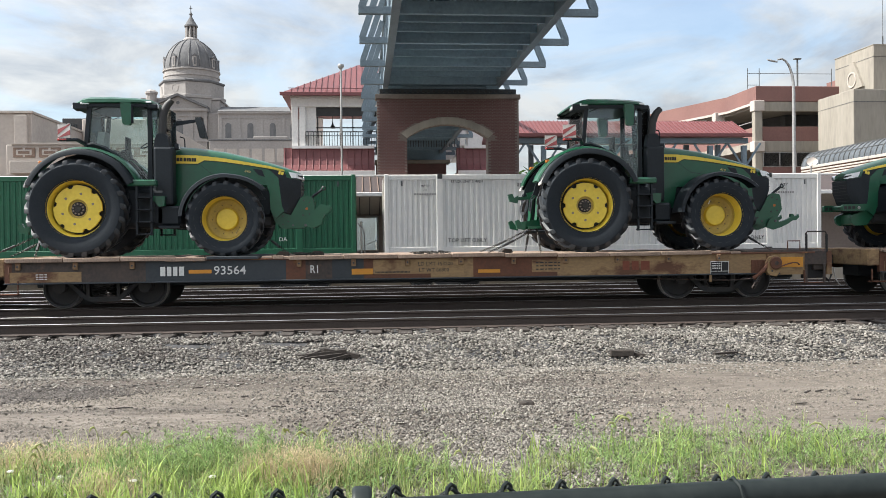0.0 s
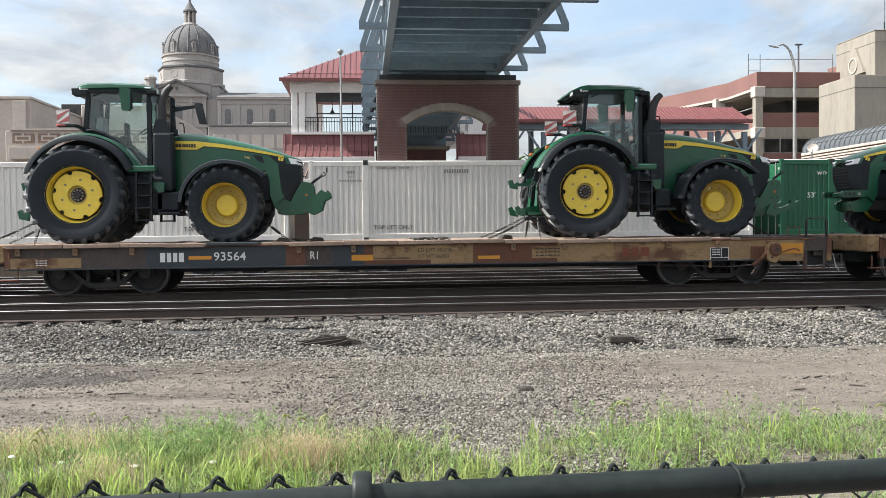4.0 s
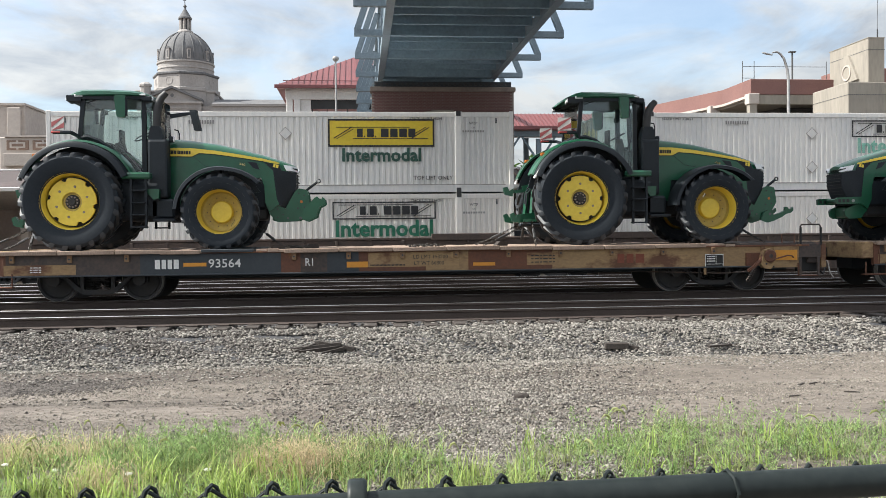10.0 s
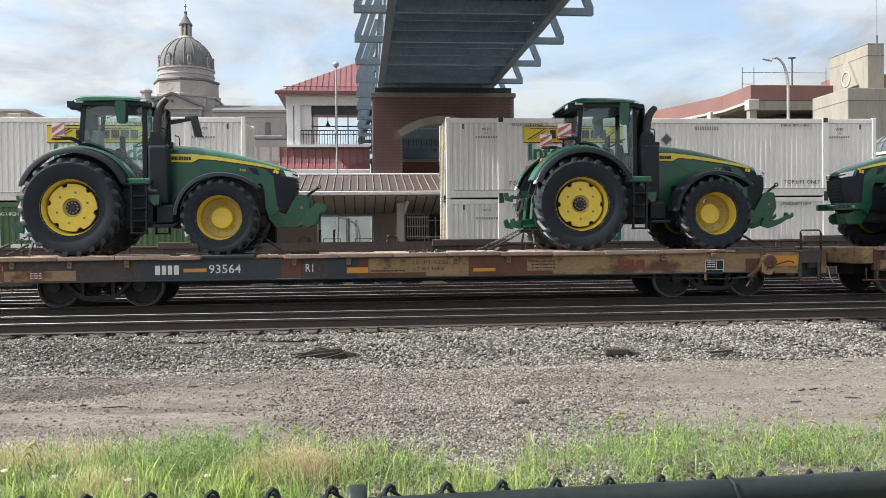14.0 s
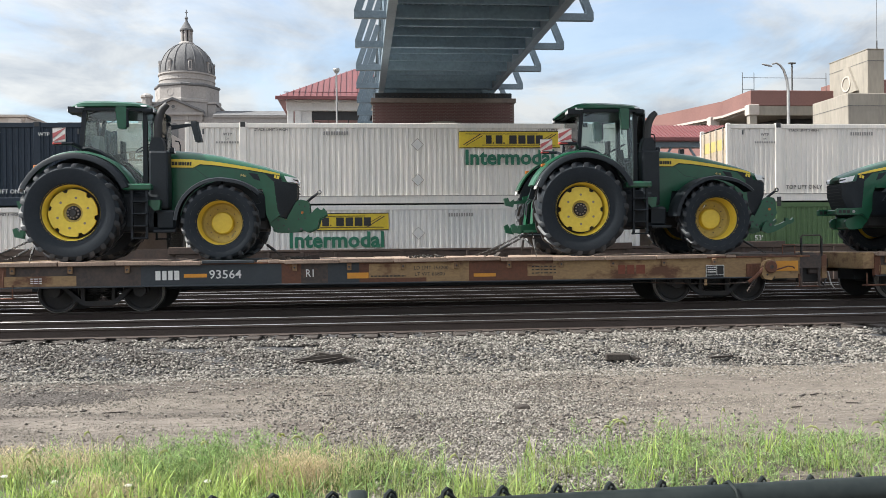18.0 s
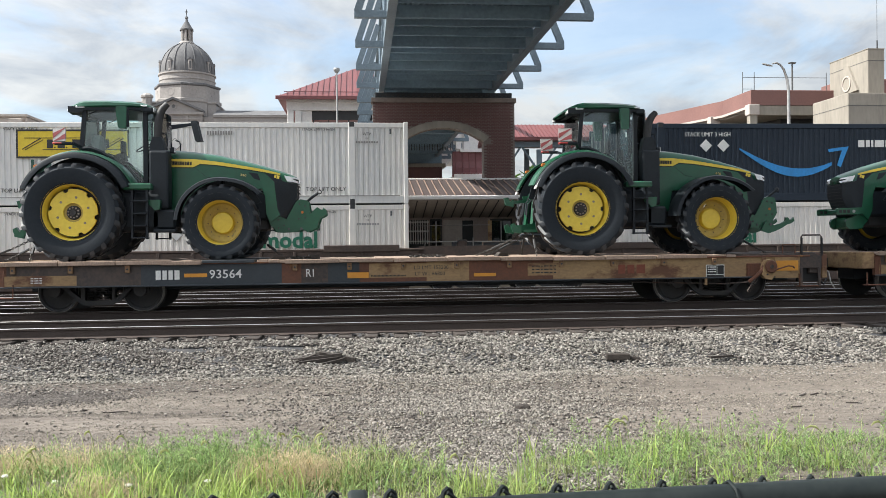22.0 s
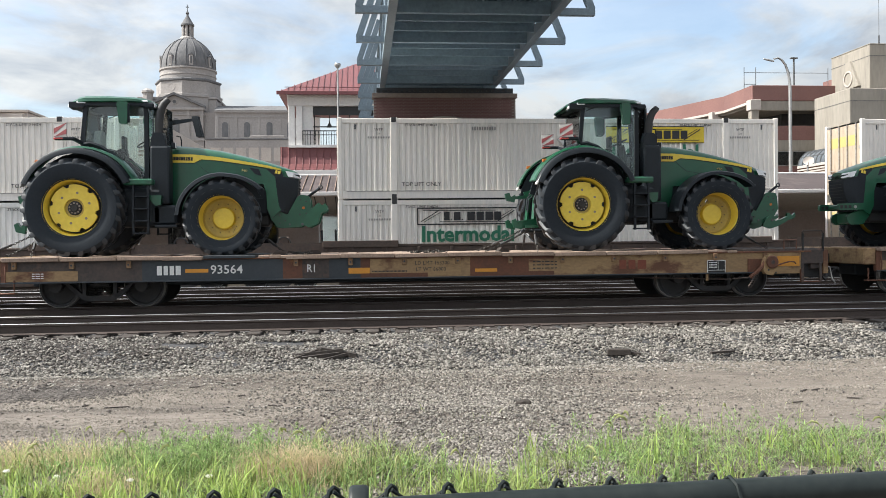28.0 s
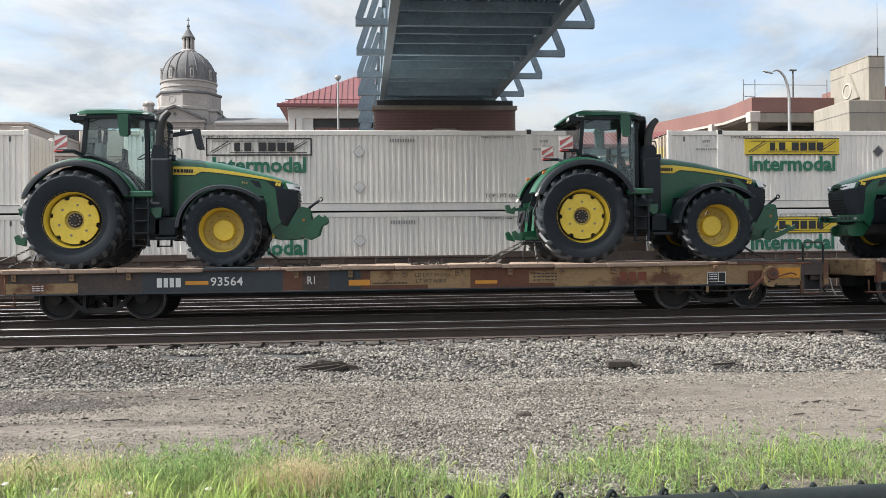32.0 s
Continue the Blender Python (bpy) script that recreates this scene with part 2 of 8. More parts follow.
def make_materials():
    d = dict
    spec = d(
        dirt=d(col=(0.225, 0.195, 0.168), rough=0.95, col2=(0.14, 0.118, 0.101), scale=0.9, fine=48, var=0.75, bump=1.0, bscale=22, bdist=0.09, stain=(0.105, 0.087, 0.075), stain_at=(0.47, 0.60), stain_scale=1.3, stretch=(0.16, 1, 1)),
        ballast=d(col=(0.17, 0.155, 0.145), rough=0.95, col2=(0.07, 0.065, 0.06), scale=6, fine=30, var=0.6, bump=1.0, bscale=26),
        bed=d(col=(0.062, 0.060, 0.062), rough=0.95, col2=(0.03, 0.031, 0.034), scale=5, fine=28, var=0.6, bump=1.0, bscale=24),
        stone=d(col=(0.25, 0.232, 0.208), rough=0.9, col2=(0.135, 0.125, 0.113), scale=5, fine=60, var=0.6, island=0.6),
        gravel=d(col=(0.24, 0.22, 0.193), rough=0.9, col2=(0.13, 0.119, 0.105), scale=5, fine=60, var=0.6, island=0.6),
        pebble=d(col=(0.25, 0.222, 0.19), rough=0.95, col2=(0.15, 0.132, 0.113), scale=5, fine=60, var=0.6, island=0.5),
        darkstone=d(col=(0.12, 0.105, 0.094), rough=0.95, col2=(0.05, 0.043, 0.04), scale=5, fine=60, var=0.6, island=0.5),
        rust_rail=d(col=(0.06, 0.045, 0.038), rough=0.8, col2=(0.045, 0.032, 0.027), scale=3, fine=30, var=0.6, bump=0.2),
        rail_head=d(col=(0.46, 0.455, 0.45), rough=0.45, metal=1.0, scale=2, fine=40, var=0.3),
        tie=d(col=(0.06, 0.047, 0.039), rough=0.9, col2=(0.028, 0.023, 0.021), scale=4, fine=40, var=0.6, bump=0.5, stretch=(4, 1, 1)),
        concrete=d(col=(0.29, 0.262, 0.222), rough=0.9, col2=(0.225, 0.203, 0.173), scale=0.4, fine=5, var=0.6, bump=0.15, stain=(0.165, 0.15, 0.135), stain_at=(0.56, 0.76), stain_scale=0.7, stretch=(1, 1, 0.22)),
        pale=d(col=(0.46, 0.41, 0.37), rough=0.9, col2=(0.38, 0.335, 0.305), scale=0.3, fine=3, var=0.6),
        limestone=d(col=(0.355, 0.33, 0.315), rough=0.9, col2=(0.27, 0.25, 0.24), scale=0.15, fine=2, var=0.7, stain=(0.27, 0.25, 0.24), stain_at=(0.58, 0.78), stain_scale=0.12),
        lead=d(col=(0.175, 0.172, 0.175), rough=0.9, spec=0.1, col2=(0.12, 0.12, 0.125), scale=0.3, fine=2, var=0.6, stretch=(1, 1, 0.3)),
        wall_brown=d(col=(0.38, 0.31, 0.275), rough=0.9, col2=(0.30, 0.24, 0.215), scale=0.8, fine=10, var=0.7),
        brick_red=d(col=(0.15, 0.076, 0.068), rough=0.9, col2=(0.098, 0.055, 0.052), scale=1.2, fine=22, var=0.8, bump=0.3),
        cap_brown=d(col=(0.20, 0.165, 0.14), rough=0.9, col2=(0.14, 0.115, 0.10), scale=0.8, fine=9, var=0.7, bump=0.2, stain=(0.09, 0.075, 0.07), stain_scale=0.8),
        mortar=d(col=(0.20, 0.165, 0.145), rough=0.95, scale=2, fine=30),
        brick_garage=d(col=(0.205, 0.105, 0.092), rough=0.9, col2=(0.16, 0.083, 0.075), scale=0.5, fine=8, var=0.7),
        red_roof=d(col=(0.165, 0.052, 0.053), rough=0.55, col2=(0.13, 0.043, 0.045), scale=0.7, fine=6, var=0.5),
        soffit=d(col=(0.46, 0.41, 0.365), rough=0.8, col2=(0.37, 0.325, 0.29), scale=0.7, fine=9, var=0.6),
        old_roof=d(col=(0.062, 0.043, 0.041), rough=0.75, col2=(0.045, 0.033, 0.032), scale=0.7, fine=9, var=0.6, stain=(0.10, 0.076, 0.072), stain_scale=0.8),
        white_paint=d(col=(0.72, 0.70, 0.68), rough=0.6, col2=(0.62, 0.60, 0.59), scale=0.7, fine=7, var=0.5),
        steel_blue=d(col=(0.165, 0.215, 0.255), rough=0.5, col2=(0.12, 0.16, 0.195), scale=1, fine=12, var=0.6),
        deck_pan=d(col=(0.21, 0.31, 0.385), rough=0.7, col2=(0.14, 0.205, 0.26), scale=0.8, fine=10, var=0.7),
        dark_metal=d(col=(0.035, 0.035, 0.037), rough=0.6, scale=3, fine=30),
        black=d(col=(0.012, 0.012, 0.013), rough=0.6, scale=3, fine=30),
        galv=d(col=(0.38, 0.375, 0.37), rough=0.5, metal=0.4, scale=2, fine=20, var=0.4),
        box_door=d(col=(0.43, 0.36, 0.285), rough=0.6, col2=(0.36, 0.285, 0.215), scale=0.8, fine=9, var=0.7, stain=(0.22, 0.13, 0.08), stain_at=(0.55, 0.72), stain_scale=1.6, stretch=(1, 1, 0.5)),
        board_white=d(col=(0.46, 0.45, 0.44), rough=0.5, scale=3, fine=20),
        board_red=d(col=(0.26, 0.055, 0.06), rough=0.5, scale=3, fine=20),
        # dust and the shade inside the rims, mixed into one yellow-brown
        rim_dust_shade=d(col=(0.52, 0.38, 0.08), rough=0.6, col2=(0.36, 0.26, 0.075), scale=4, fine=25, var=0.8),
        smoked=d(col=(0.10, 0.11, 0.12), rough=0.22, col2=(0.065, 0.072, 0.08), scale=0.8, fine=6, spec=0.9),
        box_white=d(col=(0.79, 0.735, 0.675), rough=0.5, col2=(0.66, 0.63, 0.59), scale=0.55, fine=7, var=0.55, stain=(0.24, 0.17, 0.12), stain_at=(0.69, 0.78), stain_scale=1.1, stretch=(3.4, 1, 0.4)),
        box_grey=d(col=(0.74, 0.71, 0.67), rough=0.5, col2=(0.62, 0.61, 0.595), scale=0.55, fine=7, var=0.55, stain=(0.33, 0.30, 0.27), stain_at=(0.66, 0.80), stain_scale=1.1, stretch=(1.6, 1, 0.45)),
        box_green=d(col=(0.012, 0.105, 0.05), rough=0.45, col2=(0.01, 0.08, 0.04), scale=0.6, fine=8, var=0.5),
        box_lime=d(col=(0.075, 0.135, 0.05), rough=0.5, col2=(0.06, 0.11, 0.045), scale=0.6, fine=8, var=0.5),
        box_navy=d(col=(0.012, 0.021, 0.035), rough=0.5, spec=0.3, col2=(0.02, 0.03, 0.045), scale=0.6, fine=8, var=0.5),
        rod=d(col=(0.36, 0.35, 0.33), rough=0.5, col2=(0.22, 0.2, 0.18), scale=3, fine=20),
        faded_yellow=d(col=(0.50, 0.41, 0.14), rough=0.6, col2=(0.42, 0.34, 0.15), scale=1.5, fine=12, var=0.7),
        sign_yellow=d(col=(0.72, 0.53, 0.035), rough=0.5, col2=(0.62, 0.45, 0.03), scale=1, fine=10, var=0.5),
        ornament=d(col=(0.23, 0.16, 0.125), rough=0.9, scale=1, fine=8),
        owner_red=d(col=(0.20, 0.06, 0.035), rough=0.8, scale=3, fine=20),
        ink=d(col=(0.02, 0.02, 0.022), rough=0.6, scale=3, fine=20),
        ink_deep=d(col=(0.014, 0.055, 0.04), rough=0.5, col2=(0.02, 0.075, 0.055), scale=1.5, fine=12),
        ink_faint=d(col=(0.27, 0.26, 0.25), rough=0.6, scale=3, fine=20),
        ink_green=d(col=(0.012, 0.12, 0.068), rough=0.5, col2=(0.02, 0.145, 0.085), scale=1.5, fine=12),
        ink_faded=d(col=(0.13, 0.36, 0.27), rough=0.5, col2=(0.25, 0.43, 0.36), scale=1.5, fine=12),
        ink_white=d(col=(0.72, 0.72, 0.70), rough=0.6, col2=(0.6, 0.6, 0.58), scale=4, fine=30),
        ink_blue=d(col=(0.03, 0.26, 0.62), rough=0.5, scale=2, fine=12),
        ink_red=d(col=(0.50, 0.055, 0.05), rough=0.5, scale=2, fine=12),
        well=d(col=(0.10, 0.066, 0.05), rough=0.8, col2=(0.05, 0.038, 0.033), scale=1.5, fine=14, var=0.7),
        flat_grime=d(col=(0.085, 0.062, 0.052), rough=0.85, col2=(0.035, 0.033, 0.033), scale=1.5, fine=18, var=0.8, stain=(0.15, 0.085, 0.06), stain_at=(0.55, 0.66), stain_scale=1.5, bump=0.15),
        flat_yellow=d(col=(0.34, 0.225, 0.11), rough=0.8, col2=(0.21, 0.135, 0.072), scale=1.2, fine=18, var=0.8, stain=(0.11, 0.05, 0.028), stain_at=(0.50, 0.62), stain_scale=1.7, stretch=(0.7, 1, 1.4), bump=0.15),
        flat_rust=d(col=(0.15, 0.062, 0.035), rough=0.85, col2=(0.09, 0.042, 0.028), scale=1.5, fine=20, var=0.8, stain=(0.35, 0.17, 0.05), stain_at=(0.62, 0.74), stain_scale=1.4, bump=0.2),
        flat_black=d(col=(0.027, 0.034, 0.042), rough=0.7, col2=(0.038, 0.045, 0.052), scale=2, fine=20, var=0.7),
        patch_yellow=d(col=(0.62, 0.27, 0.03), rough=0.65, col2=(0.52, 0.23, 0.03), scale=3, fine=25, var=0.6),
        deck_wood=d(col=(0.36, 0.265, 0.205), rough=0.85, col2=(0.17, 0.12, 0.092), scale=1.6, fine=22, var=0.8, stain=(0.13, 0.09, 0.07), stain_at=(0.6, 0.72), stain_scale=2.0, bump=0.4, stretch=(2, 1, 1)),
        hub_rust=d(col=(0.20, 0.13, 0.085), rough=0.75, col2=(0.30, 0.27, 0.24), scale=6, fine=40, var=0.8),
        wheel_steel=d(col=(0.026, 0.027, 0.030), rough=0.7, col2=(0.042, 0.038, 0.036), scale=3, fine=30),
        tyre=d(col=(0.018, 0.023, 0.029), rough=0.75, spec=0.2, col2=(0.024, 0.029, 0.036), scale=3, fine=25, var=0.7, bump=0.1, stain=(0.034, 0.038, 0.044), stain_at=(0.6, 0.85), stain_scale=2.5),
        tread=d(col=(0.019, 0.023, 0.028), rough=0.55, spec=0.5, col2=(0.03, 0.033, 0.038), scale=3, fine=25, var=0.7, bump=0.1, stain=(0.042, 0.042, 0.042), stain_at=(0.6, 0.85), stain_scale=2.5),
        paint_green=d(col=(0.009, 0.088, 0.043), rough=0.36, col2=(0.009, 0.074, 0.037), scale=1, fine=8, coat=0.35, spec=0.45),
        paint_yellow=d(col=(0.80, 0.60, 0.075), rough=0.4, col2=(0.72, 0.53, 0.06), scale=2, fine=14),
        plastic=d(col=(0.018, 0.023, 0.029), rough=0.5, spec=0.25, scale=3, fine=30),
        plastic_grey=d(col=(0.09, 0.092, 0.095), rough=0.6, scale=3, fine=30),
        chrome=d(col=(0.6, 0.6, 0.6), rough=0.25, metal=1.0, scale=3, fine=30, var=0.2),
        lamp_glass=d(col=(0.80, 0.81, 0.83), rough=0.06, col2=(0.72, 0.73, 0.75), scale=1, fine=6, var=0.2, spec=0.8, coat=1.0),
        amber=d(col=(0.55, 0.16, 0.02), rough=0.3, scale=3, fine=30, var=0.2),
        seat=d(col=(0.52, 0.52, 0.51), rough=0.8, scale=3, fine=30),
        fence_black=d(col=(0.011, 0.015, 0.015), rough=0.45, spec=0.22, col2=(0.02, 0.025, 0.024), scale=8, fine=60, var=0.6),
        wood_old=d(col=(0.05, 0.04, 0.034), rough=0.9, col2=(0.027, 0.022, 0.019), scale=4, fine=30, var=0.8, bump=0.4, stretch=(5, 1, 1)),
        chain=d(col=(0.05, 0.045, 0.04), rough=0.5, metal=0.6, scale=8, fine=40),
        bark=d(col=(0.09, 0.07, 0.055), rough=0.9, scale=3, fine=20),
    )
    for k, v in spec.items():
        M[k] = mat(k, **v)
    M["grass"] = leaf_mat("grass", (0.195, 0.255, 0.08), (0.37, 0.39, 0.18), 0.75)
    M["blade"] = leaf_mat("blade", (0.31, 0.42, 0.11), (0.42, 0.51, 0.17), 0.45)
    M["petal"] = leaf_mat("petal", (0.75, 0.74, 0.70), (0.68, 0.68, 0.62), 0.1)
    M["weed"] = leaf_mat("weed", (0.18, 0.285, 0.10), (0.30, 0.39, 0.16), 0.65)
    M["dry"] = leaf_mat("dry", (0.58, 0.47, 0.31), (0.48, 0.40, 0.26))
    M["straw"] = leaf_mat("straw", (0.42, 0.42, 0.22), (0.33, 0.36, 0.16))
    M["leaves"] = leaf_mat("leaves", (0.07, 0.13, 0.03), (0.045, 0.09, 0.02))
    M["cab_glass"] = glass_mat("cab_glass", (0.92, 0.98, 0.965), 0.018)
    M["win_glass"] = glass_mat("win_glass", (0.25, 0.28, 0.3), 0.05)
    M["screen_glass"] = glass_mat("screen_glass", (0.85, 0.92, 0.92), 0.06)


make_materials()


# ---- mesh helpers ----
def quad_box(bm, x0, x1, y0, y1, z0, z1):
    v = [bm.verts.new((x, y, z)) for x in (x0, x1) for y in (y0, y1) for z in (z0, z1)]
    for f in ((0, 1, 3, 2), (4, 6, 7, 5), (0, 4, 5, 1), (2, 3, 7, 6), (0, 2, 6, 4), (1, 5, 7, 3)):
        bm.faces.new([v[i] for i in f])
    return v


def box(x0, x1, y0, y1, z0, z1, bev=0.0, seg=1, bm=None):
    bm = bm or bmesh.new()
    v = quad_box(bm, x0, x1, y0, y1, z0, z1)
    if bev:
        es = list({e for q in v for e in q.link_edges})
        bmesh.ops.bevel(bm, geom=es, offset=bev, segments=seg, affect="EDGES", profile=0.5)
    return bm


def ring(bm, c, u, v, r, n, ph=0.0):
    return [bm.verts.new(c + u * (r * math.cos(2 * math.pi * i / n + ph)) + v * (r * math.sin(2 * math.pi * i / n + ph))) for i in range(n)]


def bridge(bm, a, b):
    n = len(a)
    for i in range(n):
        bm.faces.new((a[i], a[(i + 1) % n], b[(i + 1) % n], b[i]))


def axes(d):
    d = d.normalized()
    u = d.orthogonal().normalized() if abs(d.z) > 0.95 else d.cross(Vector((0, 0, 1))).normalized()
    return u, d.cross(u).normalized()


def rod(p0, p1, r, n=10, r2=None, bm=None, cap=True):
    bm = bm or bmesh.new()
    p0, p1 = Vector(p0), Vector(p1)
    u, v = axes(p1 - p0)
    a, b = ring(bm, p0, u, v, r, n), ring(bm, p1, u, v, r if r2 is None else r2, n)
    bridge(bm, a, b)
    if cap:
        bm.faces.new(a[::-1])
        bm.faces.new(b)
    return bm


def sweep(pts, r, n=8, bm=None):
    bm = bm or bmesh.new()
    pts = [Vector(p) for p in pts]
    last = None
    u = None
    for i, p in enumerate(pts):
        d = (pts[min(i + 1, len(pts) - 1)] - pts[max(i - 1, 0)]).normalized()
        if u is None:
            u, v = axes(d)
        u = (u - d * u.dot(d)).normalized()
        v = d.cross(u)
        a = ring(bm, p, u, v, r[i] if isinstance(r, (list, tuple)) else r, n)
        if last:
            bridge(bm, last, a)
        else:
            bm.faces.new(a[::-1])
        last = a
    bm.faces.new(last)
    return bm


def beam(p0, p1, w, h, bm=None):
    """A square bar from p0 to p1, w wide across and h high."""
    bm = bm or bmesh.new()
    p0, p1 = Vector(p0), Vector(p1)
    u, v = axes(p1 - p0)
    r = []
    for p in (p0, p1):
        r.append([bm.verts.new(p + u * (a * w / 2) + v * (b * h / 2)) for a, b in ((-1, -1), (1, -1), (1, 1), (-1, 1))])
    bridge(bm, *r)
    bm.faces.new(r[0][::-1])
    bm.faces.new(r[1])
    return bm


def prism(pts, a, b, axis="y", bm=None):
    """A polygon of (x, z) pushed along y from a to b; axis x: of (y, z); axis z: of (x, y)."""
    bm = bm or bmesh.new()
    put = {"y": lambda p, t: (p[0], t, p[1]), "x": lambda p, t: (t, p[0], p[1]), "z": lambda p, t: (p[0], p[1], t)}[axis]
    r = [[bm.verts.new(put(p, t)) for p in pts] for t in (a, b)]
    bridge(bm, *r)
    bm.faces.new(r[0][::-1])
    bm.faces.new(r[1])
    return bm


def lathe(prof, c, axis="y", n=32, bm=None, a0=0.0, a1=2 * math.pi):
    """A profile of (radius, along) turned round the axis through c."""
    bm = bm or bmesh.new()
    full = a1 - a0 > 6.28
    c = Vector(c)
    rings = []
    for i in range(n if full else n + 1):
        a = a0 + (a1 - a0) * i / n
        row = []
        for r, h in prof:
            o = {"y": (r * math.cos(a), h, r * math.sin(a)), "z": (r * math.cos(a), r * math.sin(a), h), "x": (h, r * math.cos(a), r * math.sin(a))}[axis]
            row.append(bm.verts.new(c + Vector(o)))
        rings.append(row)
    m = len(rings)
    for i in range(m if full else m - 1):
        p, q = rings[i], rings[(i + 1) % m]
        for j in range(len(prof) - 1):
            bm.faces.new((p[j], p[j + 1], q[j + 1], q[j]))
    return bm


def loft(rings, cap=True, bm=None):
    bm = bm or bmesh.new()
    rs = [[bm.verts.new(p) for p in r] for r in rings]
    for a, b in zip(rs, rs[1:]):
        bridge(bm, a, b)
    if cap:
        bm.faces.new(rs[0][::-1])
        bm.faces.new(rs[-1])
    return bm


def arc(cx, cz, r, a0, a1, n):
    return [(cx + r * math.cos(radians(a0 + (a1 - a0) * i / n)), cz + r * math.sin(radians(a0 + (a1 - a0) * i / n))) for i in range(n + 1)]


def mesh_of(name, bm, material, smooth=False):
    bmesh.ops.remove_doubles(bm, verts=bm.verts, dist=0.0004)
    bmesh.ops.recalc_face_normals(bm, faces=bm.faces)
    me = bpy.data.meshes.new(name)
    bm.to_mesh(me)
    bm.free()
    me.materials.append(material)
    if smooth:
        me.set_sharp_from_angle(angle=radians(38))
    return me


def part(name, bm, material, parent=None, label="", smooth=False, at=None):
    """Links a bmesh (or a finished mesh) as one mesh object under a thing or a part."""
    me = bm if isinstance(bm, bpy.types.Mesh) else mesh_of(name, bm, material, smooth)
    ob = new(name, me)
    if parent:
        ob.parent = parent
    if at is not None:
        ob.matrix_basis = at if isinstance(at, Matrix) else pose(*at)
    if label:
        ob["label"] = label
    return ob


def thing(name, label, category, at=(0, 0, 0), group="", kind=""):
    ob = new(name)
    ob.empty_display_size = 0.2
    ob.matrix_basis = at if isinstance(at, Matrix) else pose(*at)
    return tagged(ob, label, category, group, kind)


def solo(name, bm, material, label, category, kind="", smooth=False, at=None, group=""):
    return tagged(part(name, bm, material, None, "", smooth, at), label, category, group, kind)


def text_mesh(words, size, material, bold=0.0, depth=0.004, squeeze=1.0, align="CENTER"):
    """Letters in the x-z plane, facing -y."""
    cu = bpy.data.curves.new("letters", "FONT")
    cu.body, cu.size, cu.offset, cu.extrude = words, size, bold * size, depth
    cu.align_x, cu.align_y = align, "CENTER"
    cu.resolution_u = 2
    ob = bpy.data.objects.new("letters", cu)
    scene.collection.objects.link(ob)
    dg = bpy.context.evaluated_depsgraph_get()
    me = bpy.data.meshes.new_from_object(ob.evaluated_get(dg))
    bpy.data.objects.remove(ob)
    bpy.data.curves.remove(cu)
    me.transform(Matrix.Rotation(math.pi / 2, 4, "X") @ Matrix.Diagonal((squeeze, 1, 1, 1)))
    me.materials.clear()
    me.materials.append(material)
    return me


def bars(widths, h, gap, y, material, x=0.0, z=0.0, thick=0.004):
    """Plain bars in the place of letters."""
    bm = bmesh.new()
    total = sum(widths) + gap * (len(widths) - 1)
    x -= total / 2
    for w in widths:
        quad_box(bm, x, x + w, y - thick, y, z - h / 2, z + h / 2)
        x += w + gap
    return bm

# ---- ground, ballast, tracks ----
TRACKS = [(16.09, 0.0), (19.84, 0.0), (23.75, -0.08), (27.85, -0.10), (32.30, -0.40)]
rng = np.random.default_rng(7)


def ground_z(x, y):
    z = np.interp(y, [-60, 0, 3, 6, 9, 12.7, 13.2, 34, 60, 1500], [-0.4, -0.4, -0.45, -0.55, -0.6, -0.6, -0.62, -0.7, -0.2, 0.0])
    near = np.clip((y - 5) / 1.5, 0, 1) * np.clip((13.4 - y) / 0.6, 0, 1)
    rut = 0.035 * np.sin(y * 2.1 + 0.25 * np.sin(x * 0.5)) + 0.03 * np.sin(x * 0.9 + y * 1.7) * np.sin(y * 3.1 - x * 0.35) + 0.012 * np.sin(x * 4.3 + y * 2.2) * np.sin(y * 7.7)
    return z + near * rut


def sheet(xs, ys, zfun, name, material):
    X, Y = np.meshgrid(xs, ys)
    Z = zfun(X, Y)
    n, m = len(xs), len(ys)
    idx = np.arange(n * m).reshape(m, n)
    faces = np.stack([idx[:-1, :-1], idx[:-1, 1:], idx[1:, 1:], idx[1:, :-1]], -1).reshape(-1, 4)
    me = bpy.data.meshes.new(name)
    me.from_pydata(np.stack([X, Y, Z], -1).reshape(-1, 3).tolist(), [], faces.tolist())
    me.materials.append(material)
    me.shade_smooth()
    return new(name, me)


